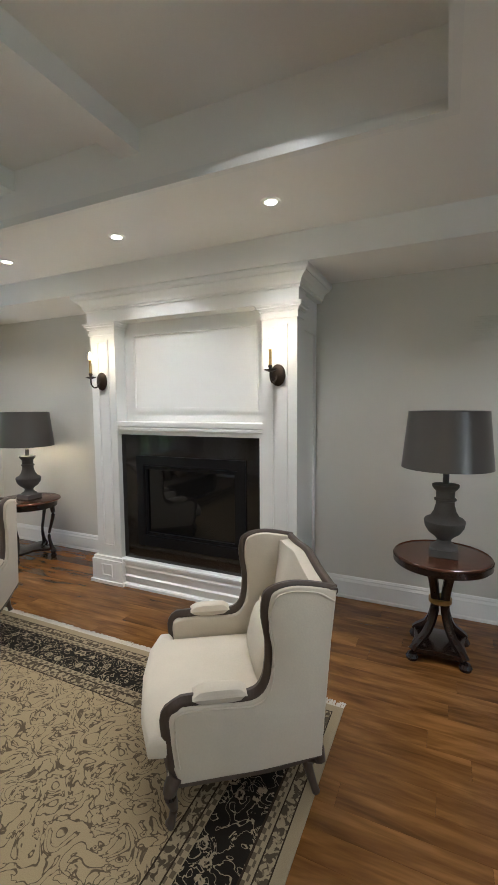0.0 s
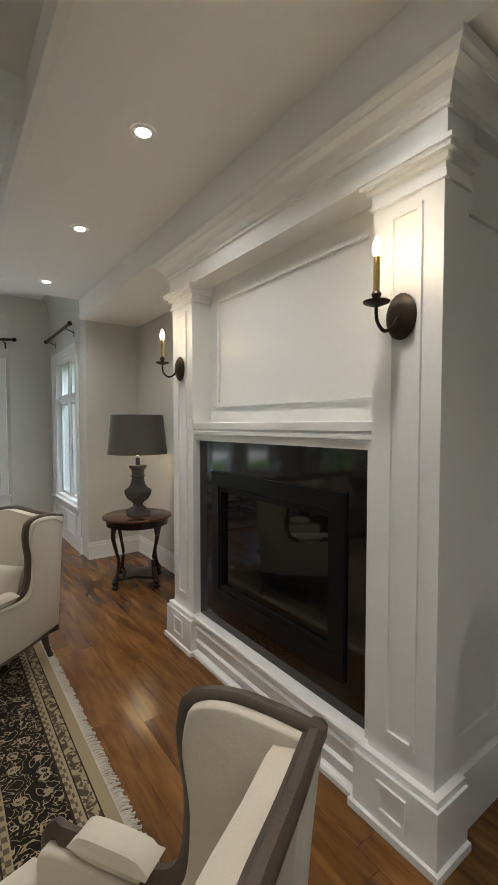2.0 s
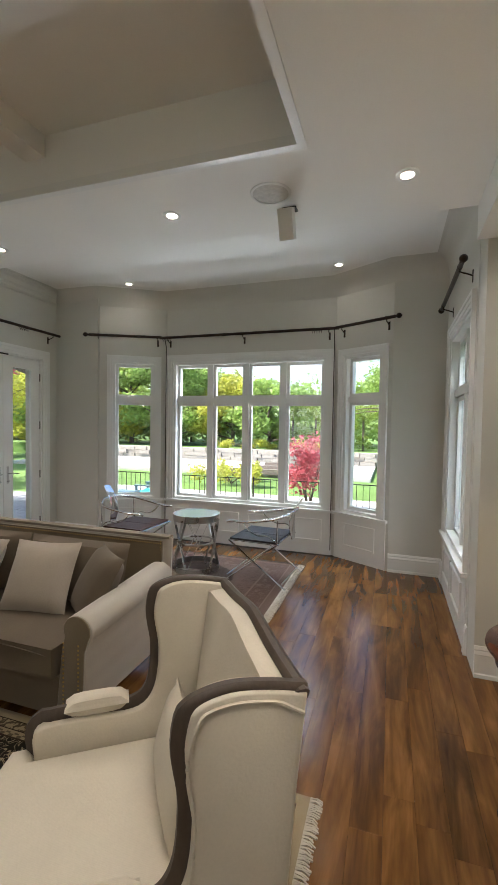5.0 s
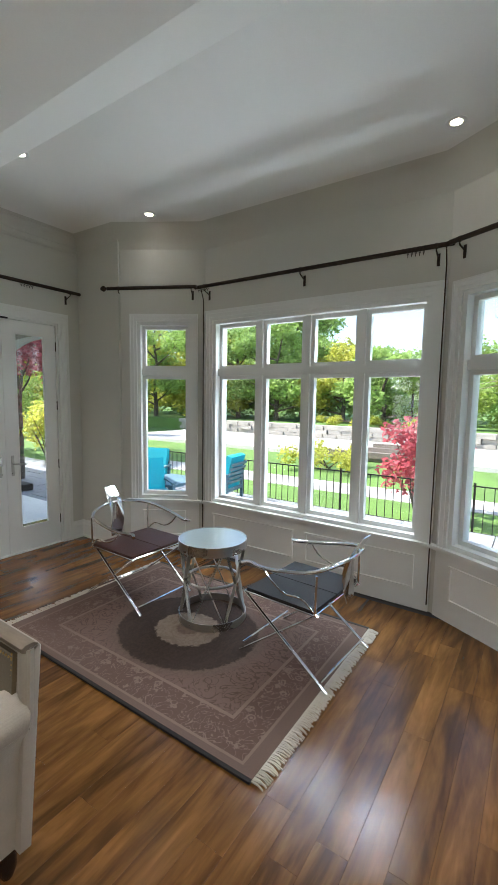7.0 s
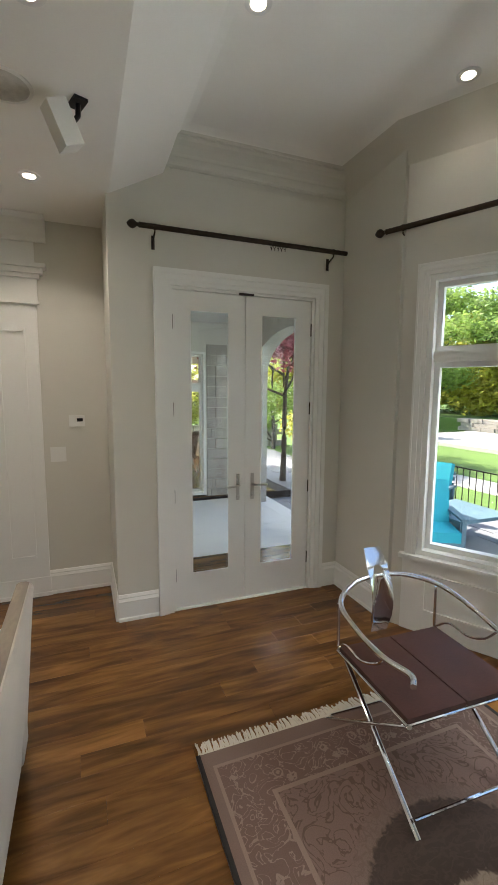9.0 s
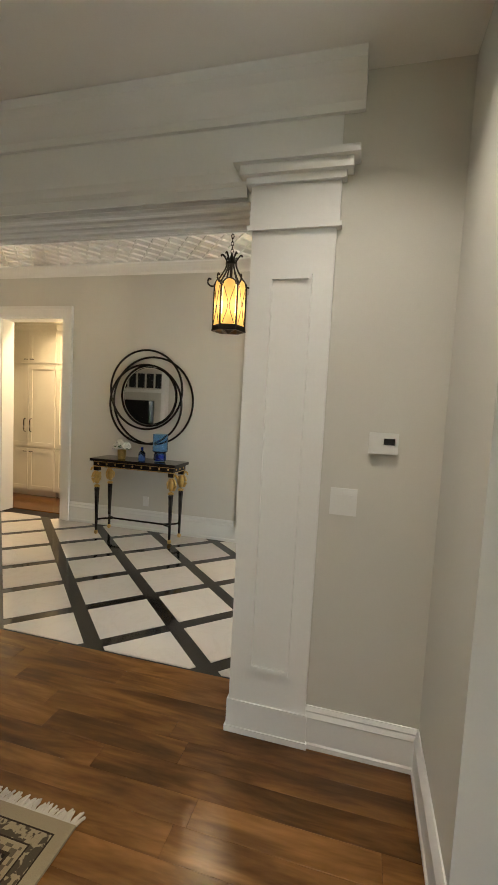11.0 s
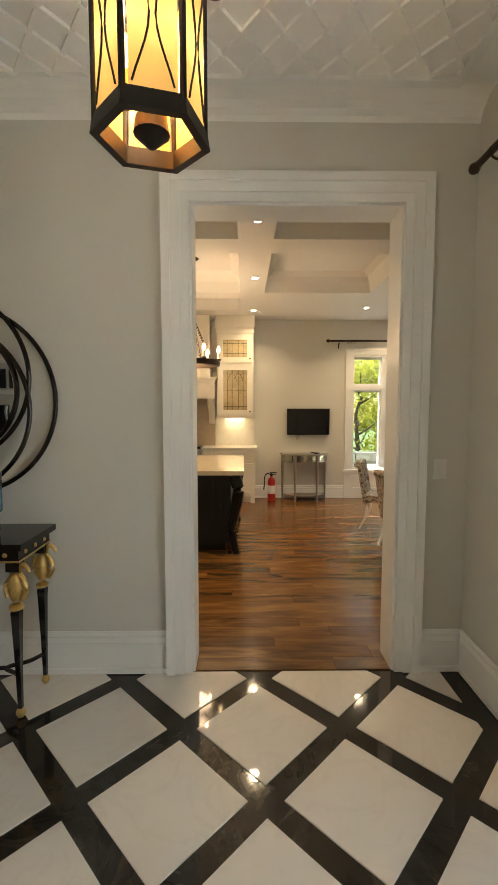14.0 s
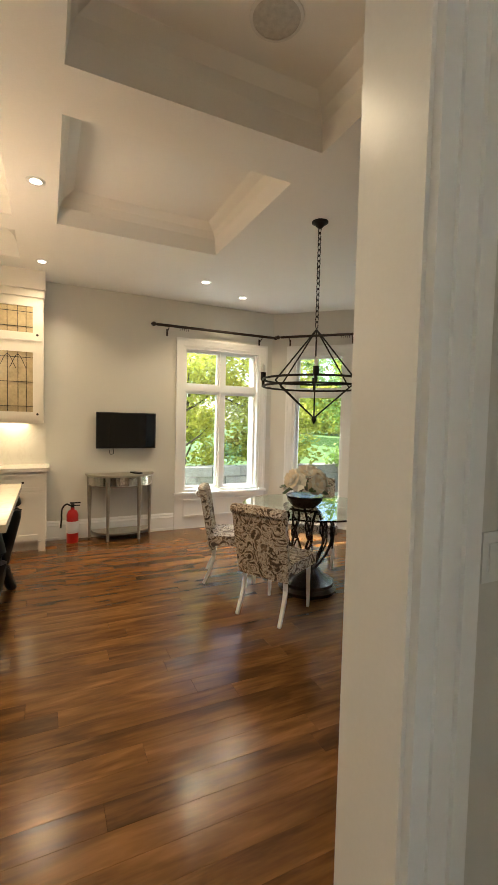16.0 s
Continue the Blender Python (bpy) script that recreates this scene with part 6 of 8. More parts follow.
def french_doors(name, m, width, height, label):
    d = thing(name, m, label, "door", kind="structure")
    casing("architrave", None, 0, width, 0, height, 0.11, 0.025, parent=d)
    part("jamb", boxes((0, 0, 0, 0.02, 0.12, height), (width - 0.02, 0, 0, width, 0.12, height), (0.02, 0, height - 0.02, width - 0.02, 0.12, height), (0, 0, 0, width, 0.12, 0.012)), TRIM, d, "", False)
    half = width / 2
    for k in (0, 1):
        a, b = (0.022, half - 0.0015) if k == 0 else (half + 0.0015, width - 0.022)
        st, br, tr = 0.125, 0.25, 0.125
        bm = bmesh.new()
        z0, z1 = 0.014, height - 0.022
        box(bm, a, 0.02, z0, a + st, 0.065, z1)
        box(bm, b - st, 0.02, z0, b, 0.065, z1)
        box(bm, a + st, 0.02, z0, b - st, 0.065, z0 + br)
        box(bm, a + st, 0.02, z1 - tr, b - st, 0.065, z1)
        for q in ((a + st, z0 + br, a + st + 0.012, z1 - tr), (b - st - 0.012, z0 + br, b - st, z1 - tr), (a + st, z0 + br, b - st, z0 + br + 0.012), (a + st, z1 - tr - 0.012, b - st, z1 - tr)):
            box(bm, q[0], 0.016, q[1], q[2], 0.03, q[3])
        leaf = part("door_leaf", bm, TRIM, d, "white glazed door leaf", False)
        g = part("pane", boxes((a + st - 0.004, 0.04, z0 + br - 0.004, b - st + 0.004, 0.047, z1 - tr + 0.004)), GLASS, leaf, "clear glass pane", False)
        g.visible_shadow = False
        hx = (b - 0.06) if k == 0 else (a + 0.06)
        part("handle_plate", boxes((hx - 0.013, 0.012, 0.83, hx + 0.013, 0.02, 1.04), w=0.008), NICKEL, leaf, "nickel back plate")
        sgn = -1 if k == 0 else 1
        part("lever", tube(smooth_path([(hx, 0.015, 0.955), (hx, -0.03, 0.955), (hx + sgn * 0.03, -0.045, 0.955), (hx + sgn * 0.11, -0.042, 0.948)], 4), 0.008, 8), NICKEL, leaf, "nickel lever handle")
        part("thumb_turn", lathe([(0, 0), (0.012, 0), (0.012, 0.02), (0, 0.02)], 12, pose(hx, 0.014, 0.86, 90)), NICKEL, leaf)
        ex = a if k == 0 else b
        for z in (0.28, 0.90, 1.55, 2.18):
            part("hinge", lathe([(0, z - 0.05), (0.008, z - 0.05), (0.008, z + 0.05), (0, z + 0.05)], 8, pose(ex - sgn * -0.004, 0.012, 0)), BRONZE, leaf, "dark bronze hinge")
    part("catch", boxes((half - 0.06, -0.004, height - 0.022, half + 0.06, 0.016, height - 0.008), w=0.003), BLACKIRON, d, "dark head bolt")
    return d


mfd, _ = frame_of(*FD)
french_doors("door_1", mfd @ Matrix.Translation((0.205, 0, 0)), 1.17, 2.425, "white glazed french doors with nickel levers, closed")
mhw, _ = frame_of(*HW)
french_doors("door_2", mhw @ Matrix.Translation((0.95, 0, 0)), 1.20, 2.42, "white glazed hall doors to the porch, closed")

# ---- curtain rods ----


def curtain_rod(x0, y0, x1, y1, z, off, ends=(True, True), rings=(), brackets=(), group="curtain rods"):
    """A rod along a wall segment on brackets; rings: places along it with a bunch of rings."""
    m, n = frame_of(x0, y0, x1, y1)
    r = thing("curtain_rod", m @ Matrix.Translation((0, -off, z)), "dark bronze curtain rod on brackets with empty rings", "curtain rod", group)
    part("rod", tube([(0, 0, 0), (n, 0, 0)], 0.018, 10), BRONZE, r)
    fin = [(0.0, -0.01), (0.017, -0.01), (0.019, 0.0), (0.012, 0.008), (0.014, 0.018), (0.026, 0.032), (0.03, 0.046), (0.024, 0.062), (0.008, 0.078), (0.0, 0.082)]
    if ends[0]:
        part("finial", lathe(fin, 14, pose(0, 0, 0, 0, -90, 0)), BRONZE, r)
    if ends[1]:
        part("finial", lathe(fin, 14, pose(n, 0, 0, 0, 90, 0)), BRONZE, r)
    for b in brackets:
        bm = tube(smooth_path([(b, off - 0.004, -0.07), (b, off * 0.55, -0.055), (b, 0.0, -0.035), (b, 0, -0.012)], 4), 0.006, 6)
        box(bm, b - 0.011, off - 0.006, -0.12, b + 0.011, off - 0.001, -0.03)
        part("bracket", bm, BRONZE, r)
        part("bracket_cup", lathe([(0.018, -0.008), (0.02, -0.008), (0.02, 0.008), (0.018, 0.008), (0.018, -0.008)], 12, pose(b, 0, 0, 0, 90, 0)), BRONZE, r)
    for c in rings:
        for k in range(5):
            ang = (k - 2) * 4
            pts = [(c + k * 0.028, 0.022 * math.cos(a), -0.010 + 0.022 * math.sin(a)) for a in [2 * math.pi * i / 14 for i in range(14)]]
            part("ring", tube(pts, 0.0025, 5, closed=True), BRONZE, r)
            part("ring_clip", boxes((c + k * 0.028 - 0.002, -0.003, -0.05, c + k * 0.028 + 0.002, 0.003, -0.032)), BRONZE, r)
    return r


curtain_rod(-5.56, -2.02, -7.16, -2.02, 2.77, 0.09, (True, False), (0.95,), (0.1, 1.48))
curtain_rod(-7.20, -1.46, -7.61, -0.60, 2.77, 0.06, (True, False), (), (0.12, 0.9))
bay_rod = curtain_rod(-7.68, -0.62, -7.68, 1.80, 2.77, 0.09, (False, False), (0.05, 2.1), (0.12, 1.2, 2.3))
for u in (0.075, 2.365):
    part("pull_cord", tube([(u, 0.0, -0.01), (u, 0.045, -0.12), (u, 0.045, -2.7)], 0.005, 6), BRONZE, bay_rod, "thin dark hanging cord")
curtain_rod(-7.62, 1.80, -7.25, 2.46, 2.77, 0.06, (False, True), (), (0.08, 0.66))
curtain_rod(-7.05, 2.96, -5.75, 2.96, 2.77, 0.09, (True, True), (), (0.15, 1.18))
curtain_rod(-5.43, -5.30, -5.43, -3.5, 2.78, 0.09, (True, True), (0.2,), (0.12, 1.6))
curtain_rod(-5.62, -10.45, -7.30, -10.45, 2.70, 0.09, (True, True), (0.3,), (0.15, 1.5))
curtain_rod(-7.42, -10.30, -8.2, -9.5, 2.70, 0.06, (True, False), (0.85,), (0.12, 1.0))

# ---- drum table ----
dt = thing("drum_table", pose(-6.62, 0.42, 0.012), "round chrome drum side table with crossed struts and a pale top", "side table")
R = 0.255
FROST = plain("pale_blue_back_painted_glass", (0.42, 0.50, 0.50), 0.06, var=0.05, bump=0.0)
part("tabletop", lathe([(0.0, 0.585), (R - 0.004, 0.585), (R - 0.004, 0.606), (0.0, 0.606)], 48), FROST, dt, "pale reflective glass top")
for z0, z1, r in ((0.54, 0.61, R), (0.0, 0.055, R), ):
    part("band", lathe([(r - 0.006, z0), (r, z0), (r, z1), (r - 0.006, z1), (r - 0.006, z0)], 48), NICKEL, dt, "brushed metal band")
part("waist_ring", tube([(0.20 * math.cos(a), 0.20 * math.sin(a), 0.30) for a in [2 * math.pi * i / 40 for i in range(40)]], 0.011, 8, closed=True), NICKEL, dt)
for k in range(6):
    a = 2 * math.pi * k / 6
    for s in (-1, 1):
        b = a + s * 1.0
        part("strut", tube([((R - 0.012) * math.cos(a), (R - 0.012) * math.sin(a), 0.02), ((R - 0.012) * math.cos(b), (R - 0.012) * math.sin(b), 0.56)], 1.0, 8, flat=(0.026, 0.007)), NICKEL, dt)
for k in range(6):
    a = 2 * math.pi * k / 6
    part("rivet", lathe([(0, 0), (0.006, 0), (0.004, 0.004), (0, 0.005)], 8, pose((R) * math.cos(a), R * math.sin(a), 0.03, 0, 90, math.degrees(a))), CHROME, dt)

# ---- chrome folding chairs ----


def safari_chair(m, seat_mat, label):
    c = thing("folding_chair", m, label, "chair", "chrome folding chairs")
    W, D, H = 0.29, 0.25, 0.43
    for s in (-1, 1):
        part("leg", tube([(s * W, -D - 0.01, H), (s * W, D + 0.09, 0.002)], 1.0, 8, flat=(0.022, 0.014)), CHROME, c)
        part("leg", tube([(s * (W - 0.025), D + 0.01, H), (s * (W - 0.025), -D - 0.06, 0.002)], 1.0, 8, flat=(0.022, 0.014)), CHROME, c)
        part("post", tube([(s * W, D, H), (s * W, D + 0.005, 0.665)], 0.008, 8), CHROME, c)
        part("arm_brace", tube(smooth_path([(s * W, D + 0.02, H - 0.005), (s * (W + 0.01), D - 0.08, H + 0.075), (s * (W + 0.01), D - 0.2, H + 0.075), (s * W, D - 0.30, H + 0.12), (s * (W + 0.005), D - 0.36, H + 0.185)], 5), 0.006, 6), CHROME, c)
        part("side_rail", tube([(s * W, -D, H), (s * W, D, H)], 1.0, 8, flat=(0.018, 0.012)), CHROME, c)
    for y, z, w in ((-D - 0.035, 0.06, W - 0.025), (D + 0.05, 0.05, W), (-D, H, W), (D, H, W)):
        part("stretcher", tube([(-w, y, z), (w, y, z)], 0.0075, 8), CHROME, c)
    bow = smooth_path([(-W - 0.01, -D - 0.03, 0.61), (-W + 0.02, -D + 0.02, 0.615), (-W - 0.015, -D + 0.14, 0.62), (-W - 0.03, 0.05, 0.645), (-W - 0.005, D - 0.02, 0.68), (-0.16, D + 0.08, 0.715), (0, D + 0.105, 0.725), (0.16, D + 0.08, 0.715), (W + 0.005, D - 0.02, 0.68), (W + 0.03, 0.05, 0.645), (W + 0.015, -D + 0.14, 0.62), (W - 0.02, -D + 0.02, 0.615), (W + 0.01, -D - 0.03, 0.61)], 6)
    part("arm_bow", tube(bow, 0.0125, 10), CHROME, c, "bent chrome arm and back bow")
    # back plate with a round hole
    bm = bmesh.new()
    n = 28
    outer, inner = [], []
    for i in range(n):
        a = 2 * math.pi * i / n
        ca, sa = math.cos(a), math.sin(a)
        q = max(abs(ca) / 0.062, abs(sa) / 0.21)
        outer.append((ca / q, sa / q))
        inner.append((0.032 * ca, 0.10 + 0.032 * sa))

    def plate(u, v, off):
        y = D + 0.075 + 0.045 * v / 0.21 + 0.03 * (v / 0.21) ** 2 - 0.02 * math.cos(v * 12) + off
        return (u, y, 0.645 + v)
    f0 = [bm.verts.new(plate(u, v, 0)) for u, v in outer]
    f1 = [bm.verts.new(plate(u, v, 0)) for u, v in inner]
    b0 = [bm.verts.new(plate(u, v, 0.006)) for u, v in outer]
    b1 = [bm.verts.new(plate(u, v, 0.006)) for u, v in inner]
    for i in range(n):
        j = (i + 1) % n
        bm.faces.new((f0[i], f0[j], f1[j], f1[i]))
        bm.faces.new((b0[i], b1[i], b1[j], b0[j]))
        bm.faces.new((f0[i], b0[i], b0[j], f0[j]))
        bm.faces.new((f1[i], f1[j], b1[j], b1[i]))
    part("back_splat", bm, CHROME, c, "polished chrome back plate with a round hole")
    for s in (-1, 1):
        bm = boxes((min(s * 0.004, s * (W - 0.004)), -D + 0.005, H + 0.004, max(s * 0.004, s * (W - 0.004)), D - 0.01, H + 0.022), w=0.007)
        part("seat_pad", bm, seat_mat, c)
    return c


safari_chair(pose(-6.56, -0.30, 0.012, 0, 0, 178), LEATHER, "polished chrome folding armchair with a brown leather seat")
safari_chair(pose(-6.62, 1.18, 0.012, 0, 0, -4), DKLEATHER, "polished chrome folding armchair with a charcoal leather seat")
# ---- hall: console, mirror, vases, lanterns ----
con = thing("console_table", pose(-2.555, -5.245, 0), "black lacquer console table with gilt swan legs", "console table")
BLK = plain("black_lacquer", (0.008, 0.007, 0.007), 0.12, var=0.2, bump=0.02)
part("tabletop", boxes((-0.535, -0.185, 0.868, 0.535, 0.195, 0.90), w=0.006), BLK, con, "black stone top")
part("frieze", boxes((-0.505, -0.165, 0.80, 0.505, 0.165, 0.868), w=0.003, n=1), BLK, con)
for y, n in ((0.166, 9), (-0.166, 9)):
    for k in range(n):
        part("rosette", lathe([(0, 0), (0.012, 0), (0.009, 0.006), (0, 0.008)], 10, pose(-0.44 + k * 0.11, y, 0.838, -90 if y > 0 else 90)), GOLD, con, "gilt rosette")
for x in (-0.506, 0.506):
    for k in range(3):
        part("rosette", lathe([(0, 0), (0.012, 0), (0.009, 0.006), (0, 0.008)], 10, pose(x, -0.1 + k * 0.1, 0.838, 0, 90 if x > 0 else -90)), GOLD, con, "gilt rosette")
for z in (0.806, 0.864):
    part("bead_line", boxes((-0.51, -0.17, z - 0.004, 0.51, 0.17, z + 0.004)), GOLD, con, "gilt line", False)
for sx in (-1, 1):
    for sy in (-1, 1):
        leg = part("leg", lathe([(0.014, 0.0), (0.014, 0.02), (0.018, 0.2), (0.027, 0.46), (0.03, 0.50), (0.022, 0.515)], 4, pose(sx * 0.47, sy * 0.135, 0.045, 0, 0, 45)), BLK, con, "tapered black leg")
        part("foot", lathe([(0, 0), (0.016, 0.0), (0.024, 0.018), (0.02, 0.036), (0.012, 0.045), (0, 0.047)], 12, pose(sx * 0.47, sy * 0.135, 0)), GOLD, leg, "gilt ball foot")
        part("collar", lathe([(0.018, 0.555), (0.034, 0.56), (0.034, 0.575), (0.02, 0.585), (0.018, 0.555)], 12, pose(sx * 0.47, sy * 0.135, 0)), GOLD, leg, "gilt collar")
        bm = bmesh.new()
        # swan: folded body, curved neck and head
        lathe([(0, -0.075), (0.022, -0.06), (0.036, -0.02), (0.034, 0.03), (0.02, 0.07), (0, 0.085)], 12, pose(sx * 0.47, sy * 0.135, 0.665), bm)
        nk = smooth_path([(sx * 0.50, sy * 0.14, 0.61), (sx * 0.525, sy * 0.145, 0.66), (sx * 0.515, sy * 0.145, 0.71), (sx * 0.495, sy * 0.142, 0.745), (sx * 0.51, sy * 0.145, 0.785), (sx * 0.535, sy * 0.15, 0.775), (sx * 0.545, sy * 0.15, 0.75)], 4)
        tube(nk, [0.017 - 0.008 * i / (len(nk) - 1) for i in range(len(nk))], 8, bm)
        for w in range(4):
            tube(smooth_path([(sx * 0.445, sy * (0.12 + 0.012 * w), 0.735 - 0.012 * w), (sx * 0.432, sy * (0.12 + 0.014 * w), 0.69), (sx * 0.445, sy * (0.125 + 0.014 * w), 0.63)], 3), 0.009, 6, bm)
        part("swan", bm, GOLD, leg, "gilt carved swan")
        part("block", boxes((sx * 0.47 - 0.03, sy * 0.135 - 0.03, 0.755, sx * 0.47 + 0.03, sy * 0.135 + 0.03, 0.80), w=0.004), BLK, leg)
for s in (-1, 1):
    part("stretcher", tube(smooth_path([(s * 0.47, -0.135, 0.17), (s * 0.42, -0.06, 0.17), (s * 0.33, 0.0, 0.17), (s * 0.42, 0.06, 0.17), (s * 0.47, 0.135, 0.17)], 5), 0.011, 8), BLK, con)
part("stretcher", tube([(-0.33, 0, 0.17), (0.33, 0, 0.17)], 0.011, 8), BLK, con)

mir = thing("wall_mirror", pose(-2.54, -5.468, 1.62), "round wall mirror in overlapping dark bronze rings", "mirror")
DKBR = plain("polished_dark_bronze", (0.03, 0.026, 0.022), 0.25, 0.8, var=0.2)
part("glass", lathe([(0, 0.0), (0.345, 0.0), (0.345, 0.012), (0.335, 0.018), (0, 0.018)], 64, pose(0.0, 0.0, 0.03, -90)), MIRROR, mir, "clear round mirror glass", False)
for cx, cz, r, dy in ((0.0, 0.03, 0.36, 0.03), (0.035, 0.10, 0.47, 0.045), (-0.045, -0.03, 0.52, 0.02), (0.03, -0.075, 0.47, 0.06)):
    part("ring", tube([(cx + r * math.cos(a), dy, cz + r * math.sin(a)) for a in [2 * math.pi * i / 72 for i in range(72)]], 0.0125, 8, closed=True, up=(0, 1, 0)), DKBR, mir)

BLUE = glass_mat("cobalt_glass", (0.12, 0.28, 0.93))
BLUE2 = glass_mat("blue_glass", (0.38, 0.66, 0.97))
v1 = thing("hurricane_vase", pose(-2.83, -5.20, 0.90), "tall blue glass hurricane vase with a banded foot", "vase")
part("bowl", lathe([(0.055, 0.0), (0.06, 0.004), (0.068, 0.095), (0.062, 0.105), (0.086, 0.125), (0.086, 0.32), (0.080, 0.32), (0.080, 0.13), (0.05, 0.112), (0.05, 0.02), (0.0, 0.015), (0.0, 0.0)], 40), BLUE2, v1)
part("base_band", lathe([(0.0685, 0.02), (0.071, 0.02), (0.071, 0.09), (0.0685, 0.09), (0.0685, 0.02)], 40), BLUE, v1, "deep cobalt band")
v2 = solo("bottle_vase", lathe([(0.0, 0.0), (0.035, 0.0), (0.04, 0.012), (0.04, 0.085), (0.03, 0.105), (0.016, 0.118), (0.014, 0.155), (0.019, 0.16), (0.015, 0.16), (0.012, 0.12), (0.0, 0.11)], 28), BLUE, "small cobalt blue glass bottle vase", "vase", m=pose(-2.62, -5.17, 0.90))
fl = thing("flower_pot", pose(-2.33, -5.22, 0.90), "white flowers in a small gilt pot", "flowers")
part("pot", lathe([(0.0, 0.0), (0.04, 0.0), (0.046, 0.02), (0.05, 0.10), (0.054, 0.105), (0.046, 0.105), (0.0, 0.085)], 24), GOLD, fl, "gilt pot")
PETAL = plain("white_petals", (0.76, 0.75, 0.66), 0.7, var=0.08, scale=30)
GREENL = plain("leaf_green", (0.06, 0.10, 0.03), 0.6, var=0.3, scale=30)


def bouquet(parent, n, r, z0, sz, mats, seed, squash=0.75):
    rq = random.Random(seed)
    for k in range(n):
        a, e = rq.uniform(0, 6.28), math.asin(rq.uniform(-0.1, 0.98))
        c = Vector((r * math.cos(a) * math.cos(e), r * math.sin(a) * math.cos(e), z0 + r * squash * math.sin(e)))
        bm = bmesh.new()
        q = Vector((c.x, c.y, max(0.02, c.z - z0 + 0.03))).normalized().to_track_quat("Z", "Y").to_matrix().to_4x4()
        for p in range(6):
            t = 2 * math.pi * p / 6
            mm2 = Matrix.Translation(c) @ q @ Matrix.Rotation(t, 4, "Z") @ Matrix.Translation((sz * 0.4, 0, 0)) @ Matrix.Rotation(-0.5, 4, "Y")
            pillow(sz, sz * 0.7, sz * 0.16, bm, mm2, 4, 0.0, 2)
        lathe([(0, -sz * 0.1), (sz * 0.22, 0), (sz * 0.15, sz * 0.16), (0, sz * 0.2)], 8, Matrix.Translation(c) @ q, bm)
        part("flower", bm, mats[k % len(mats)], parent)
    rr2 = random.Random(seed + 1)
    for k in range(n):
        a = rr2.uniform(0, 6.28)
        bm = bmesh.new()
        pillow(sz * 1.7, sz * 0.7, 0.006, bm, pose(r * 0.95 * math.cos(a), r * 0.95 * math.sin(a), z0 - 0.01 + rr2.uniform(-0.03, 0.02), 0, rr2.uniform(-10, 40), math.degrees(a)), 4, 0, 1.5)
        part("leaf", bm, GREENL, parent)


bouquet(fl, 16, 0.085, 0.15, 0.04, [PETAL], 4)
ol = thing("wall_outlet", pose(-2.53, -5.47, 0.36, 0, 0, 180), "white wall power outlet", "outlet")
part("plate", boxes((-0.036, -0.006, -0.058, 0.036, 0, 0.058), w=0.003), WHITEPL, ol)
part("socket", boxes((-0.018, -0.009, -0.035, 0.018, -0.005, 0.035), w=0.002), WHITEPL, ol)


def amber_glass():
    m, t, p = nodes_of("amber_seeded_glass")
    g = t.nodes.new("ShaderNodeTexCoord").outputs["Object"]
    sep = t.nodes.new("ShaderNodeSeparateXYZ")
    t.links.new(g, sep.inputs[0])
    n = noise_node(t, 14, 4, g)
    d = calc(t, "ABSOLUTE", calc(t, "SUBTRACT", sep.outputs[2], 0.22))
    f = calc(t, "MULTIPLY_ADD", n.outputs[0], 0.12, d)
    col = ramp(t, f, [(0.0, (1.0, 0.62, 0.18)), (0.16, (1.0, 0.52, 0.12)), (0.32, (0.75, 0.42, 0.12))])
    t.links.new(col, p.inputs["Base Color"])
    t.links.new(col, p.inputs["Emission Color"])
    t.links.new(ramp(t, f, [(0.03, 0.75), (0.14, 0.36), (0.3, 0.18)]), p.inputs["Emission Strength"])
    p.inputs["Roughness"].default_value = 0.35
    return m


AMBER2 = amber_glass()


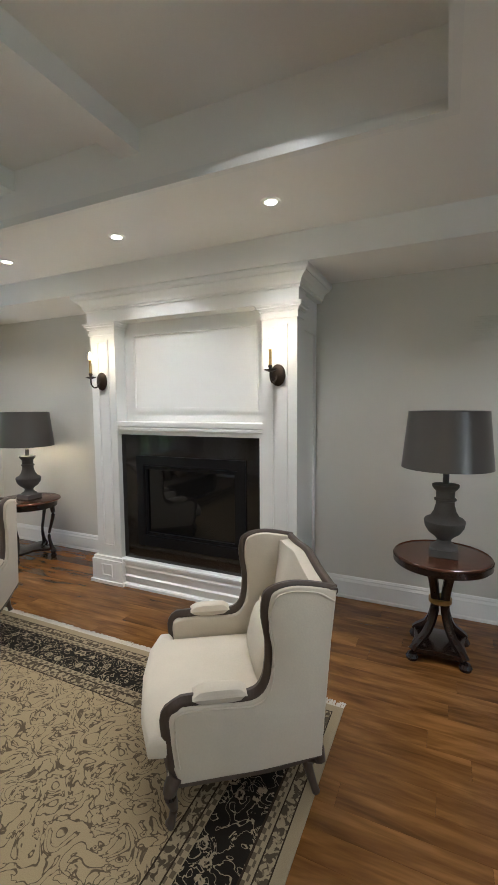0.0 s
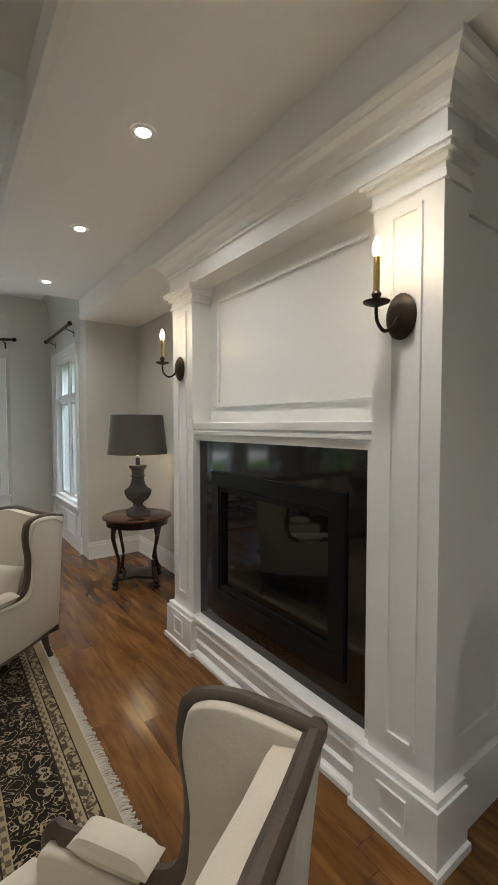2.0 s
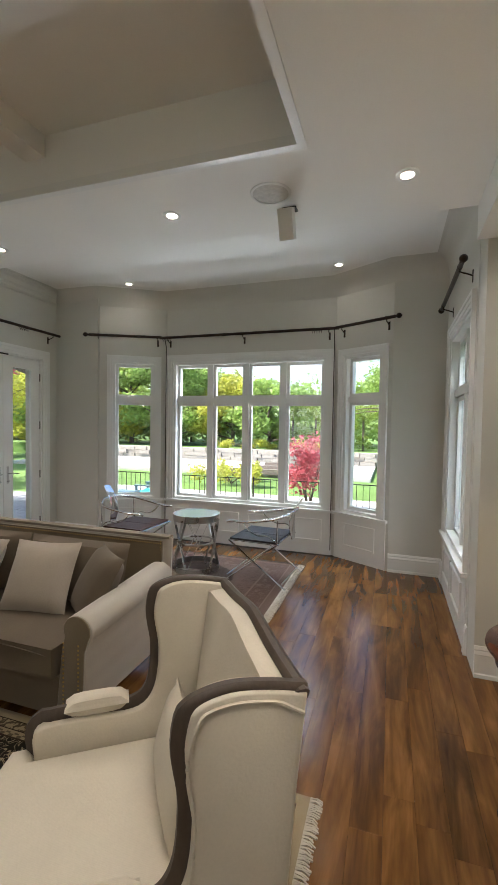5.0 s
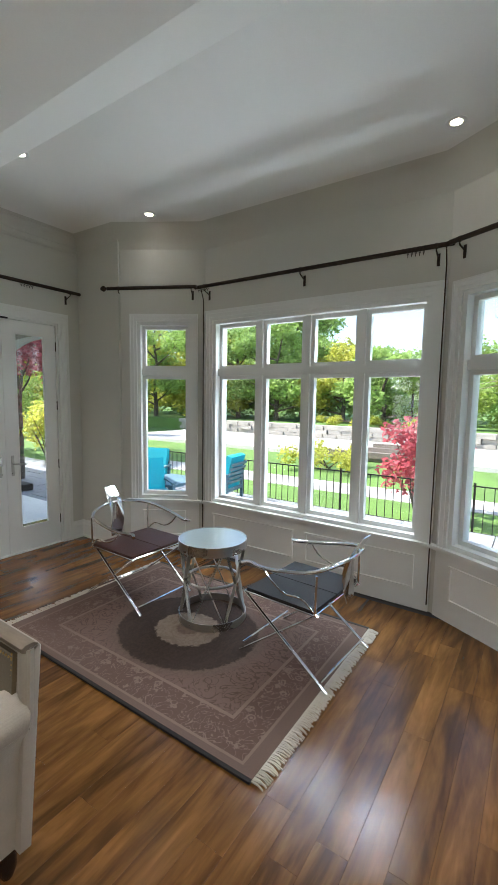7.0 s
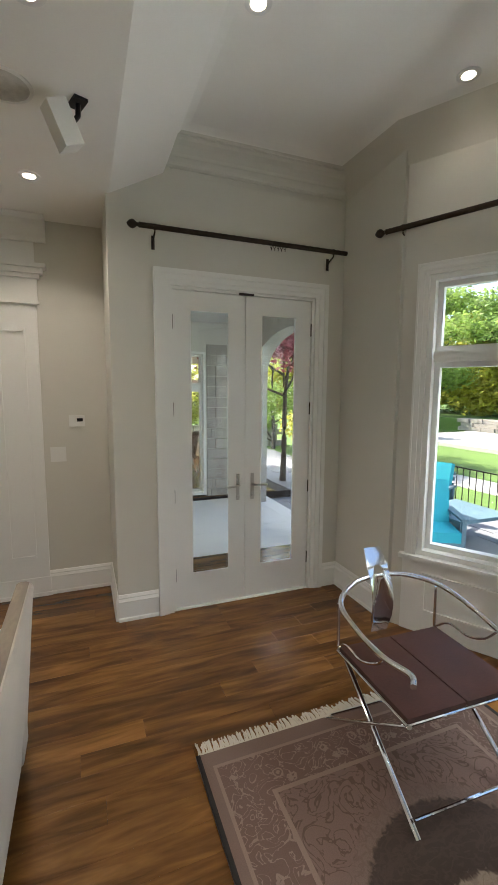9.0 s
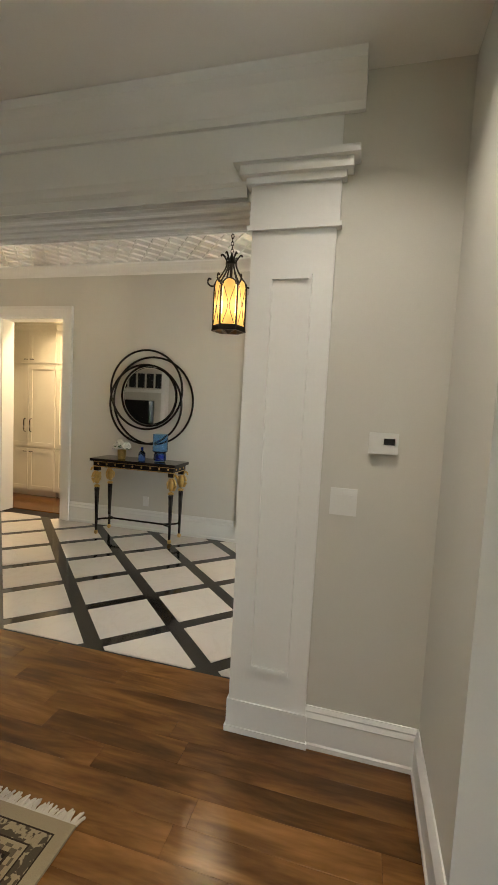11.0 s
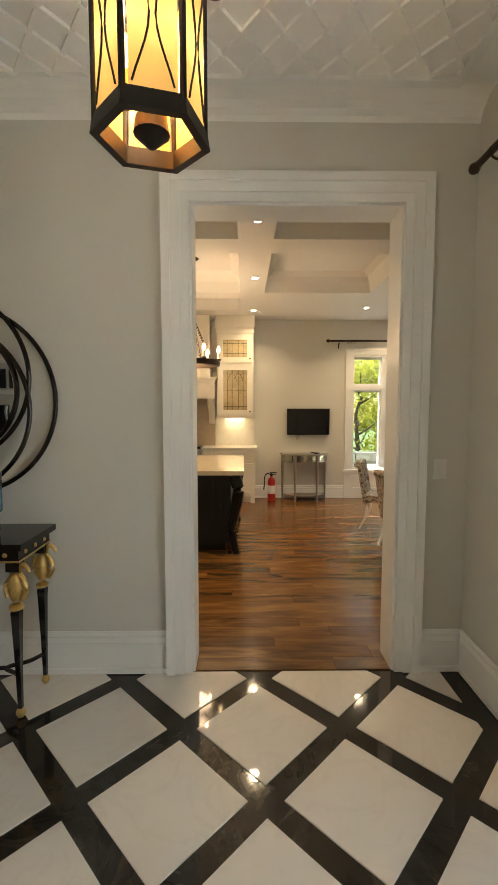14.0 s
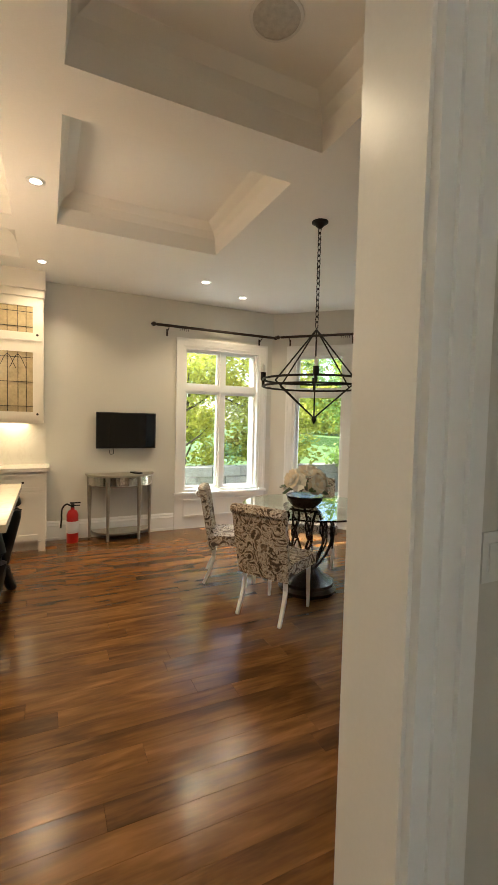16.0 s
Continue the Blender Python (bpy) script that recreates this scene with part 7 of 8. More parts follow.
def lantern(x, y, zb, ztop, label, watts):
    l = thing("lantern", pose(x, y, zb, 0, 0, 14) @ Matrix.Diagonal((0.96, 0.96, 0.87, 1)), label, "pendant lantern", "hall lanterns")
    R0 = 0.132
    hexa = [(R0 * math.cos(math.pi / 3 * k), R0 * math.sin(math.pi / 3 * k)) for k in range(6)]
    bm = bmesh.new()
    for r0, r1, z0, z1 in ((R0 + 0.014, R0 + 0.006, 0.0, 0.05),):
        a = [bm.verts.new((r0 * math.cos(math.pi / 3 * k), r0 * math.sin(math.pi / 3 * k), z0)) for k in range(6)]
        b = [bm.verts.new((r1 * math.cos(math.pi / 3 * k), r1 * math.sin(math.pi / 3 * k), z1)) for k in range(6)]
        c = [bm.verts.new((R0 * 0.93 * math.cos(math.pi / 3 * k), R0 * 0.93 * math.sin(math.pi / 3 * k), z1)) for k in range(6)]
        d = [bm.verts.new((R0 * 0.93 * math.cos(math.pi / 3 * k), R0 * 0.93 * math.sin(math.pi / 3 * k), z0)) for k in range(6)]
        for k in range(6):
            j = (k + 1) % 6
            for u, v in ((a, b), (b, c), (c, d), (d, a)):
                bm.faces.new((u[k], u[j], v[j], v[k]))
    part("base_band", bm, BLACKIRON, l)
    for k in range(6):
        (x0, y0), (x1, y1) = hexa[k], hexa[(k + 1) % 6]
        m, n = frame_of(x0, y0, x1, y1)
        out = [(0.012, 0.05), (n - 0.012, 0.05), (n - 0.012, 0.40)]
        for i in range(1, 8):
            a = math.pi * i / 8
            out.append((n / 2 + (n / 2 - 0.012) * math.cos(a), 0.40 + 0.055 * math.sin(a)))
        out.append((0.012, 0.40))
        bm = slab(out, "y", -0.002, 0.002)
        bmesh.ops.transform(bm, matrix=m, verts=bm.verts)
        g = part("glass_panel", bm, AMBER2, l, "glowing amber glass panel", False)
        g.visible_shadow = False
        edge = [m @ Vector((u, -0.004, v)) for u, v in out[2:]]
        part("arch_rim", tube(edge, 0.006, 6), BLACKIRON, l)
        bm = bmesh.new()
        for u0, u1 in ((0.02, n - 0.02), (n - 0.02, 0.02)):
            tube(smooth_path([m @ Vector((u0, -0.006, 0.06)), m @ Vector((n / 2 + (u0 - n / 2) * 0.15, -0.007, 0.22)), m @ Vector((u0, -0.006, 0.39))], 5), 0.0028, 5, bm)
        part("wire_cross", bm, BLACKIRON, l)
        part("corner_post", tube([(x0, y0, 0.03), (x0, y0, 0.43)], 0.0085, 6), BLACKIRON, l)
        dx, dy = x0 / R0, y0 / R0
        part("scroll", tube(smooth_path([(x0, y0, 0.41), (x0 + dx * 0.035, y0 + dy * 0.035, 0.41), (x0 + dx * 0.06, y0 + dy * 0.06, 0.44), (x0 + dx * 0.05, y0 + dy * 0.05, 0.475), (x0 + dx * 0.032, y0 + dy * 0.032, 0.468)], 4), 0.0075, 6), BLACKIRON, l)
        part("crown_arm", tube(smooth_path([(x0, y0, 0.43), (dx * 0.085, dy * 0.085, 0.50), (dx * 0.045, dy * 0.045, 0.58), (dx * 0.04, dy * 0.04, 0.64), (dx * 0.075, dy * 0.075, 0.695), (dx * 0.09, dy * 0.09, 0.68)], 4), 0.0075, 6), BLACKIRON, l)
    part("crown_collar", lathe([(0.03, 0.60), (0.05, 0.605), (0.05, 0.625), (0.03, 0.63), (0.03, 0.60)], 16), BLACKIRON, l)
    part("stem", lathe([(0.0, 0.06), (0.012, 0.06), (0.012, 0.62), (0.02, 0.66), (0.006, 0.71), (0.0, 0.71)], 10), BLACKIRON, l)
    part("finial_cup", lathe([(0.0, -0.02), (0.01, -0.015), (0.045, 0.02), (0.04, 0.06), (0.0, 0.065)], 16), BLACKIRON, l)
    for k in range(3):
        a = 2 * math.pi * k / 3
        part("bulb", lathe([(0, 0.17), (0.012, 0.175), (0.02, 0.21), (0.012, 0.25), (0, 0.27)], 10, pose(0.06 * math.cos(a), 0.06 * math.sin(a), 0)), BULB, l)
        part("socket", lathe([(0, 0.08), (0.014, 0.08), (0.014, 0.17), (0, 0.17)], 10, pose(0.06 * math.cos(a), 0.06 * math.sin(a), 0)), BRASS, l)
    h = (ztop - zb) / 0.87
    z = 0.71
    k = 0
    while z < h - 0.03:
        ring = [(0.011 * math.cos(t), 0, z + 0.02 + 0.021 * math.sin(t)) for t in [2 * math.pi * i / 10 for i in range(10)]]
        if k % 2:
            ring = [(0, q[0], q[2]) for q in ring]
        part("chain_link", tube(ring, 0.0032, 5, closed=True), BLACKIRON, l)
        z += 0.033
        k += 1
    part("canopy", lathe([(0.0, h - 0.035), (0.012, h - 0.035), (0.03, h - 0.026), (0.068, h - 0.01), (0.07, h), (0.0, h)], 24), BLACKIRON, l)
    for k, z in enumerate((0.3, 0.58)):
        q = new("lantern_lamp", bpy.data.lights.new("lantern_lamp", "POINT"))
        q.data.energy, q.data.color, q.data.shadow_soft_size = watts * (1, 0.05)[k], (1.0, 0.85, 0.62), 0.02
        q.location = (x, y, zb + z)
    return l


lantern(-3.93, -4.12, 2.17, 3.167, "black iron hanging lantern with glowing amber glass panels", 8.5)
lantern(-0.92, -4.20, 2.17, 3.167, "black iron hanging lantern with glowing amber glass panels", 8.5)

# ---- pantry cabinets ----


def shaker(bm, x0, x1, z0, z1, y, face=1, w=0.06):
    """A panelled door front looking to +y (face=1)."""
    for q in ((x0, z0, x0 + w, z1), (x1 - w, z0, x1, z1), (x0 + w, z0, x1 - w, z0 + w), (x0 + w, z1 - w, x1 - w, z1)):
        box(bm, q[0], y, q[1], q[2], y + face * 0.02, q[3])
    box(bm, x0 + w, y, z0 + w, x1 - w, y + face * 0.008, z1 - w)
    return bm


for k in range(2):
    x0 = -1.45 + k * 1.0
    cab = thing("pantry_cabinet", pose(x0, -6.42, 0), "tall cream panelled pantry cabinet with bronze pulls", "cabinet", "pantry cabinets")
    part("body", boxes((0, -0.6, 0.09, 0.995, 0, 2.6)), CREAM, cab, "", False)
    part("toe_kick", boxes((0.02, -0.6, 0, 0.975, -0.05, 0.09)), CREAM, cab, "", False)
    part("cornice", boxes((0, -0.6, 2.6, 0.995, 0.03, 2.68), (0, -0.6, 2.68, 0.995, 0.06, 2.74), w=0.008, n=1), CREAM, cab, "", False)
    for j in range(2):
        a = 0.012 + j * 0.49
        for z0, z1 in ((0.11, 0.76), (0.80, 2.06), (2.10, 2.57)):
            d = part("door", bevel(shaker(bmesh.new(), a, a + 0.482, z0, z1, 0.001), 0.003, 1), CREAM, cab, "", False)
            hx = a + (0.43 if j == 0 else 0.05)
            if z0 == 0.80:
                part("pull", tube(smooth_path([(hx, 0.02, 1.02), (hx, 0.055, 1.05), (hx, 0.055, 1.2), (hx, 0.02, 1.23)], 4), 0.007, 6), BRONZE, d, "bronze pull")
            else:
                z = z1 - 0.05 if z0 == 0.11 else z0 + 0.05
                part("pull", tube(smooth_path([(hx - 0.03, 0.02, z), (hx - 0.02, 0.04, z), (hx + 0.02, 0.04, z), (hx + 0.03, 0.02, z)], 3), 0.006, 6), BRONZE, d, "bronze pull")

# ---- beyond the arch ----
fc = thing("dark_cabinet", pose(2.3, -4.75, 0), "dark wood cabinet in the next room", "cabinet")
part("body", boxes((-0.4, -0.7, 0, 0.4, 0.7, 0.92), w=0.01), BLACKPL, fc)
part("worktop", boxes((-0.43, -0.73, 0.92, 0.43, 0.73, 0.96), w=0.006), BLK, fc)
wp = thing("wall_panelling", pose(4.18, -4.4, 0), "cream panelled wall with raised mouldings", "panelling", kind="structure")
for k in range(3):
    part("panel", boxes((-0.03, -1.3 + k * 0.9, 0.3, -0.005, -0.5 + k * 0.9, 2.6), w=0.012), CREAM, wp)

# ---- television wall of the living room, seen in the mirror ----
tvw = thing("media_wall", pose(2.7, 3.57, 0, 0, 0, 90), "cream built-in media wall with a television and dark transom openings", "media unit")
part("side_panel", boxes((-0.28, -1.2, 0, 0, -1.05, 2.9), w=0.006, n=1), TRIM, tvw, "", False)
part("side_panel", boxes((-0.28, 1.05, 0, 0, 1.2, 2.9), w=0.006, n=1), TRIM, tvw, "", False)
part("shelf", boxes((-0.26, -1.05, 1.95, 0, 1.05, 2.05), w=0.006, n=1), TRIM, tvw, "", False)
part("back_panel", boxes((-0.06, -1.05, 0, -0.01, 1.05, 2.9)), WALL, tvw, "", False)
for k in range(6):
    part("transom_opening", boxes((-0.08, -0.98 + k * 0.34, 2.1, -0.062, -0.72 + k * 0.34, 2.6)), BLACKPL, tvw, "dark transom opening", False)
part("lower_cabinet", boxes((-0.4, -1.05, 0, -0.06, 1.05, 0.6), w=0.006, n=1), TRIM, tvw, "", False)
t1 = thing("television", pose(2.7, 3.49, 1.25, 0, 0, 90), "flat black television on the media wall", "television")
part("bezel", boxes((-0.05, -0.7, -0.42, 0, 0.7, 0.42), w=0.006), BLACKPL, t1)
part("screen", boxes((-0.053, -0.68, -0.40, -0.0505, 0.68, 0.40)), FIREGLASS, t1, "dark glossy screen", False)
# ---- kitchen ----
CTOP = marble("cream_quartzite", (0.56, 0.49, 0.37), (0.40, 0.32, 0.22), 0.12, 0.4)
CWHITE = marble("white_marble_counter", (0.74, 0.71, 0.64), (0.6, 0.55, 0.48), 0.15, 0.3)
LEADED = plain("leaded_cabinet_glass", (0.52, 0.42, 0.24), 0.25, var=0.25, scale=5, fine=30, bump=0.1)
STEEL = plain("brushed_steel", (0.4, 0.4, 0.4), 0.3, 1.0, var=0.1)
SPLASH = marble("beige_stone_backsplash", (0.42, 0.34, 0.25), (0.3, 0.24, 0.18), 0.3, 0.4)
# base cabinets along the south wall
for k in range(3):
    x1 = -4.33 + 0.86 * k
    if k == 1:
        continue
    b = thing("base_cabinet", pose(x1, -10.44, 0), "white base cabinet with panelled doors and turned feet", "cabinet", "base cabinets")
    part("body", boxes((0, 0, 0.1, 0.855, 0.40, 0.88)), CREAM, b, "", False)
    part("toe_kick", boxes((0.05, 0, 0, 0.8, 0.34, 0.1)), CREAM, b, "", False)
    part("foot", boxes((0, 0.33, 0, 0.07, 0.42, 0.12), w=0.012), CREAM, b, "", False)
    part("end_panel", boxes((-0.012, 0.02, 0.12, -0.001, 0.38, 0.86), w=0.003, n=1), CREAM, b, "", False)
    for j in range(2):
        d = part("door", bevel(shaker(bmesh.new(), 0.02 + j * 0.415, 0.42 + j * 0.415, 0.13, 0.66, 0.401), 0.003, 1), CREAM, b, "", False)
        part("knob", lathe([(0, 0), (0.006, 0), (0.006, 0.012), (0.013, 0.02), (0, 0.026)], 10, pose(0.38 + j * 0.09, 0.42, 0.6, -90)), BRONZE, d, "dark knob")
        d = part("drawer", bevel(shaker(bmesh.new(), 0.02 + j * 0.415, 0.42 + j * 0.415, 0.68, 0.86, 0.401, 1, 0.035), 0.003, 1), CREAM, b, "", False)
        part("knob", lathe([(0, 0), (0.006, 0), (0.006, 0.012), (0.013, 0.02), (0, 0.026)], 10, pose(0.22 + j * 0.415, 0.42, 0.77, -90)), BRONZE, d, "dark knob")
solo("counter_top", boxes((-4.37, -10.445, 0.885, -3.475, -10.0, 0.925), w=0.006), CWHITE, "pale stone counter on the base cabinets", "counter")
solo("counter_top", boxes((-2.61, -10.445, 0.885, -1.62, -10.0, 0.925), w=0.006), CWHITE, "pale stone counter on the base cabinets", "counter")
rg = thing("range_cooker", pose(-3.04, -10.44, 0), "black and steel range cooker", "cooker")
part("body", boxes((-0.42, 0, 0.08, 0.42, 0.42, 0.90), w=0.006), STEEL, rg)
part("oven_door", boxes((-0.38, 0.42, 0.2, 0.38, 0.445, 0.70), w=0.006), IRONB, rg, "black oven door")
part("control_panel", boxes((-0.42, 0.42, 0.76, 0.42, 0.46, 0.88), w=0.008), STEEL, rg)
for k in range(6):
    part("knob", lathe([(0, 0), (0.022, 0), (0.019, 0.03), (0, 0.032)], 12, pose(-0.33 + k * 0.13, 0.46, 0.82, -90)), IRONB, rg, "black knob")
for k in range(3):
    part("grate", boxes((-0.40 + k * 0.27, 0.06, 0.9, -0.15 + k * 0.27, 0.40, 0.935), w=0.008, n=1), IRONB, rg, "cast iron grate")
part("oven_handle", tube([(-0.34, 0.49, 0.73), (0.34, 0.49, 0.73)], 0.011, 8), STEEL, rg)
solo("backsplash", boxes((-3.66, -10.445, 0.925, -2.42, -10.425, 1.72)), SPLASH, "beige stone backsplash behind the cooker", "backsplash", smooth=False)
solo("backsplash_tile", boxes((-4.33, -10.445, 0.925, -3.665, -10.43, 1.41)), CWHITE, "pale tiled backsplash under the glazed cabinet", "backsplash", smooth=False)
hood = thing("range_hood", pose(-3.04, -10.44, 0), "cream panelled chimney range hood with corbels", "range hood")
part("mantle", boxes((-0.64, 0, 1.72, 0.64, 0.5, 1.98), w=0.01), CREAM, hood)
part("mantle_shelf", boxes((-0.66, 0, 1.98, 0.66, 0.53, 2.02), (-0.68, 0, 2.02, 0.68, 0.56, 2.06), w=0.008), CREAM, hood)
part("chimney", boxes((-0.56, 0, 2.06, 0.56, 0.38, 3.06)), CREAM, hood, "", False)
part("chimney_panel", bevel(shaker(bmesh.new(), -0.5, 0.5, 2.15, 2.95, 0.381), 0.004, 1), CREAM, hood, "", False)
for s in (-1, 1):
    cb = smooth_path([(0.0, 1.30, 0), (0.12, 1.32, 0), (0.16, 1.42, 0), (0.26, 1.55, 0), (0.42, 1.62, 0), (0.45, 1.72, 0)], 4)
    part("corbel", slab([(p.x, p.y) for p in cb] + [(0.0, 1.72)], "x", s * 0.57 - 0.05, s * 0.57 + 0.05, bev=0.006), CREAM, hood)
for k, x0 in enumerate((-4.31, -2.33)):
    u = thing("upper_cabinet", pose(x0, -10.44, 0), "cream upper cabinet with lit leaded glass doors", "cabinet", "glazed upper cabinets")
    part("body", boxes((0, 0, 1.41, 0.60, 0.30, 2.78)), CREAM, u, "", False)
    part("cornice", boxes((-0.01, 0, 2.78, 0.61, 0.33, 2.86), (-0.02, 0, 2.86, 0.62, 0.36, 3.06), w=0.01), CREAM, u, "", False)
    for z0, z1 in ((1.45, 2.27), (2.31, 2.76)):
        bm = bmesh.new()
        w = 0.085
        for q in ((0.02, z0, 0.02 + w, z1), (0.58 - w, z0, 0.58, z1), (0.02 + w, z0, 0.58 - w, z0 + w), (0.02 + w, z1 - w, 0.58 - w, z1)):
            box(bm, q[0], 0.301, q[1], q[2], 0.322, q[3])
        d = part("door", bevel(bm, 0.003, 1), CREAM, u, "", False)
        part("leaded_pane", boxes((0.02 + w, 0.303, z0 + w, 0.58 - w, 0.309, z1 - w)), LEADED, d, "amber lit leaded glass", False)
        bm = bmesh.new()
        for x in (0.17, 0.25, 0.35, 0.43):
            tube([(x, 0.311, z0 + w), (x, 0.311, z1 - w)], 0.0035, 4, bm)
        nz = 3 if z1 - z0 > 0.6 else 2
        for i in range(nz):
            z = z0 + w + 0.06 + i * (z1 - z0 - 2 * w - 0.12) / max(1, nz - 1)
            tube([(0.02 + w, 0.312, z), (0.58 - w, 0.312, z)], 0.0035, 4, bm)
        if nz == 3:
            for c in (0.25, 0.35):
                tube(smooth_path([(c - 0.08, 0.313, z1 - w - 0.18), (c, 0.313, z1 - w - 0.03), (c + 0.08, 0.313, z1 - w - 0.18)], 4), 0.0035, 4, bm)
        part("leading", bm, IRONB, d, "dark lead cames")
        part("knob", lathe([(0, 0), (0.006, 0), (0.006, 0.012), (0.013, 0.02), (0, 0.026)], 10, pose(0.06, 0.322, z0 + 0.06, -90)), BRONZE, d, "dark knob")
q = new("cabinet_lamp", bpy.data.lights.new("cabinet_lamp", "AREA"))
q.data.size, q.data.energy, q.data.color = 0.3, 0.9, (1.0, 0.75, 0.42)
q.location = (-4.0, -10.28, 1.40)

# island
isl = thing("kitchen_island", pose(-3.15, -8.25, 0), "black beadboard kitchen island with carved corner legs", "island")
part("body", boxes((-0.85, -0.65, 0.1, 0.85, 0.65, 0.86), w=0.004, n=1), BLACKPL, isl)
part("plinth", boxes((-0.80, -0.60, 0, 0.80, 0.60, 0.1)), BLACKPL, isl, "", False)
for k in range(20):
    part("bead_board", boxes((-0.83 + k * 0.083, 0.65, 0.14, -0.752 + k * 0.083, 0.656, 0.82), w=0.002, n=1), BLACKPL, isl, "", False)
for k in range(15):
    part("bead_board", boxes((-0.856, -0.62 + k * 0.083, 0.14, -0.85, -0.542 + k * 0.083, 0.82), w=0.002, n=1), BLACKPL, isl, "", False)
for sx, sy in ((-1, 1), (1, 1), (-1, -1)):
    part("corner_leg", tube(smooth_path([(sx * 0.9, sy * 0.70, 0.84), (sx * 0.94, sy * 0.74, 0.68), (sx * 0.90, sy * 0.70, 0.45), (sx * 0.865, sy * 0.665, 0.25), (sx * 0.90, sy * 0.70, 0.07), (sx * 0.93, sy * 0.73, 0.0)], 4), [0.07 - 0.0018 * i for i in range(21)], 10), BLACKPL, isl, "carved black cabriole leg")
solo("island_worktop", bevel(boxes((-4.15, -9.0, 0.86, -2.15, -7.45, 0.905)), 0.014, 3), CTOP, "cream veined stone island worktop", "worktop")


def wheel_chandelier(x, y, z, ztop):
    c = thing("chandelier", pose(x, y, z), "bronze wheel chandelier with lit candle bulbs above the island", "chandelier")
    R0 = 0.30
    part("ring", lathe([(R0 - 0.03, -0.03), (R0 + 0.012, -0.03), (R0 + 0.018, 0.0), (R0 + 0.012, 0.03), (R0 - 0.03, 0.03), (R0 - 0.03, -0.03)], 40), BRONZE, c)
    for k in range(6):
        a = math.pi / 3 * k
        p = pose(R0 * math.cos(a), R0 * math.sin(a), 0)
        part("candle_cup", lathe([(0, 0.03), (0.03, 0.032), (0.034, 0.045), (0.016, 0.05), (0, 0.05)], 12, p), BRONZE, c)
        part("candle", lathe([(0, 0.05), (0.014, 0.05), (0.014, 0.12), (0, 0.12)], 10, p), CREAM, c, "cream candle sleeve")
        part("bulb", lathe([(0, 0.12), (0.012, 0.122), (0.02, 0.15), (0.012, 0.185), (0, 0.2)], 10, p), BULB, c, "lit flame bulb")
    h = ztop - z
    for k in range(3):
        a = 2 * math.pi * k / 3 + 0.3
        n = 16
        for i in range(n):
            t = (i + 0.5) / n
            pc = Vector((R0 * math.cos(a) * (1 - t), R0 * math.sin(a) * (1 - t), 0.03 + t * 0.5))
            ring = []
            for j in range(8):
                b = 2 * math.pi * j / 8
                ring.append(pc + Vector((0.011 * math.cos(b) * math.cos(a + (i % 2) * 1.57), 0.011 * math.cos(b) * math.sin(a + (i % 2) * 1.57), 0.022 * math.sin(b))))
            part("chain_link", tube(ring, 0.0035, 5, closed=True), BRONZE, c)
    part("hub", lathe([(0, 0.52), (0.02, 0.53), (0.03, 0.56), (0.015, 0.6), (0, 0.61)], 12), BRONZE, c)
    part("drop_rod", tube([(0, 0, 0.6), (0, 0, h)], 0.007, 6), BRONZE, c)
    part("canopy", lathe([(0, h - 0.03), (0.05, h - 0.02), (0.075, h - 0.004), (0.075, h), (0, h)], 20), BRONZE, c)
    q = new("chandelier_lamp", bpy.data.lights.new("chandelier_lamp", "POINT"))
    q.data.energy, q.data.color, q.data.shadow_soft_size = 12, (1.0, 0.68, 0.42), 0.2
    q.location = (x, y, z + 0.16)


wheel_chandelier(-3.55, -8.2, 2.09, 3.298)


def diamond_chandelier(x, y):
    z, h = 1.80, 3.06 - 1.80
    c = thing("chandelier", pose(x, y, z, 0, 0, 12), "dark iron diamond-shaped ring chandelier over the dining table", "chandelier")
    R0 = 0.415
    for zz in (-0.025, 0.03):
        part("hoop", tube([(R0 * math.cos(a), R0 * math.sin(a), zz) for a in [2 * math.pi * i / 44 for i in range(44)]], 1.0, 8, flat=(0.012, 0.016), closed=True), BLACKIRON, c)
    for k in range(4):
        a = math.pi / 2 * k
        e = (R0 * math.cos(a), R0 * math.sin(a), 0.0)
        part("strut", tube([e, (0, 0, 0.43)], 0.0065, 6), BLACKIRON, c)
        part("strut", tube([e, (0, 0, -0.27)], 0.0065, 6), BLACKIRON, c)
        b = a + math.pi / 4
        p = pose(R0 * math.cos(b), R0 * math.sin(b), 0.0)
        part("socket", lathe([(0, -0.03), (0.012, -0.03), (0.012, 0.02), (0.022, 0.03), (0.022, 0.09), (0, 0.09)], 12, p), BLACKIRON, c)
        part("bulb", lathe([(0, 0.09), (0.01, 0.092), (0.016, 0.12), (0.008, 0.15), (0, 0.16)], 10, p), WHITEPL, c, "unlit candle bulb")
    part("centre_rod", tube([(0, 0, -0.27), (0, 0, 0.43)], 0.006, 6), BLACKIRON, c)
    part("bottom_finial", lathe([(0, -0.32), (0.014, -0.30), (0.02, -0.28), (0.012, -0.26), (0, -0.25)], 12), BLACKIRON, c)
    zz, k = 0.44, 0
    while zz < h - 0.05:
        ring = [(0.014 * math.cos(t), 0, zz + 0.026 + 0.028 * math.sin(t)) for t in [2 * math.pi * i / 10 for i in range(10)]]
        if k % 2:
            ring = [(0, q[0], q[2]) for q in ring]
        part("chain_link", tube(ring, 0.004, 5, closed=True), BLACKIRON, c)
        zz += 0.043
        k += 1
    part("canopy", lathe([(0, h - 0.05), (0.012, h - 0.05), (0.05, h - 0.012), (0.065, h - 0.006), (0.065, h), (0, h)], 20), BLACKIRON, c)


diamond_chandelier(-6.28, -7.72)

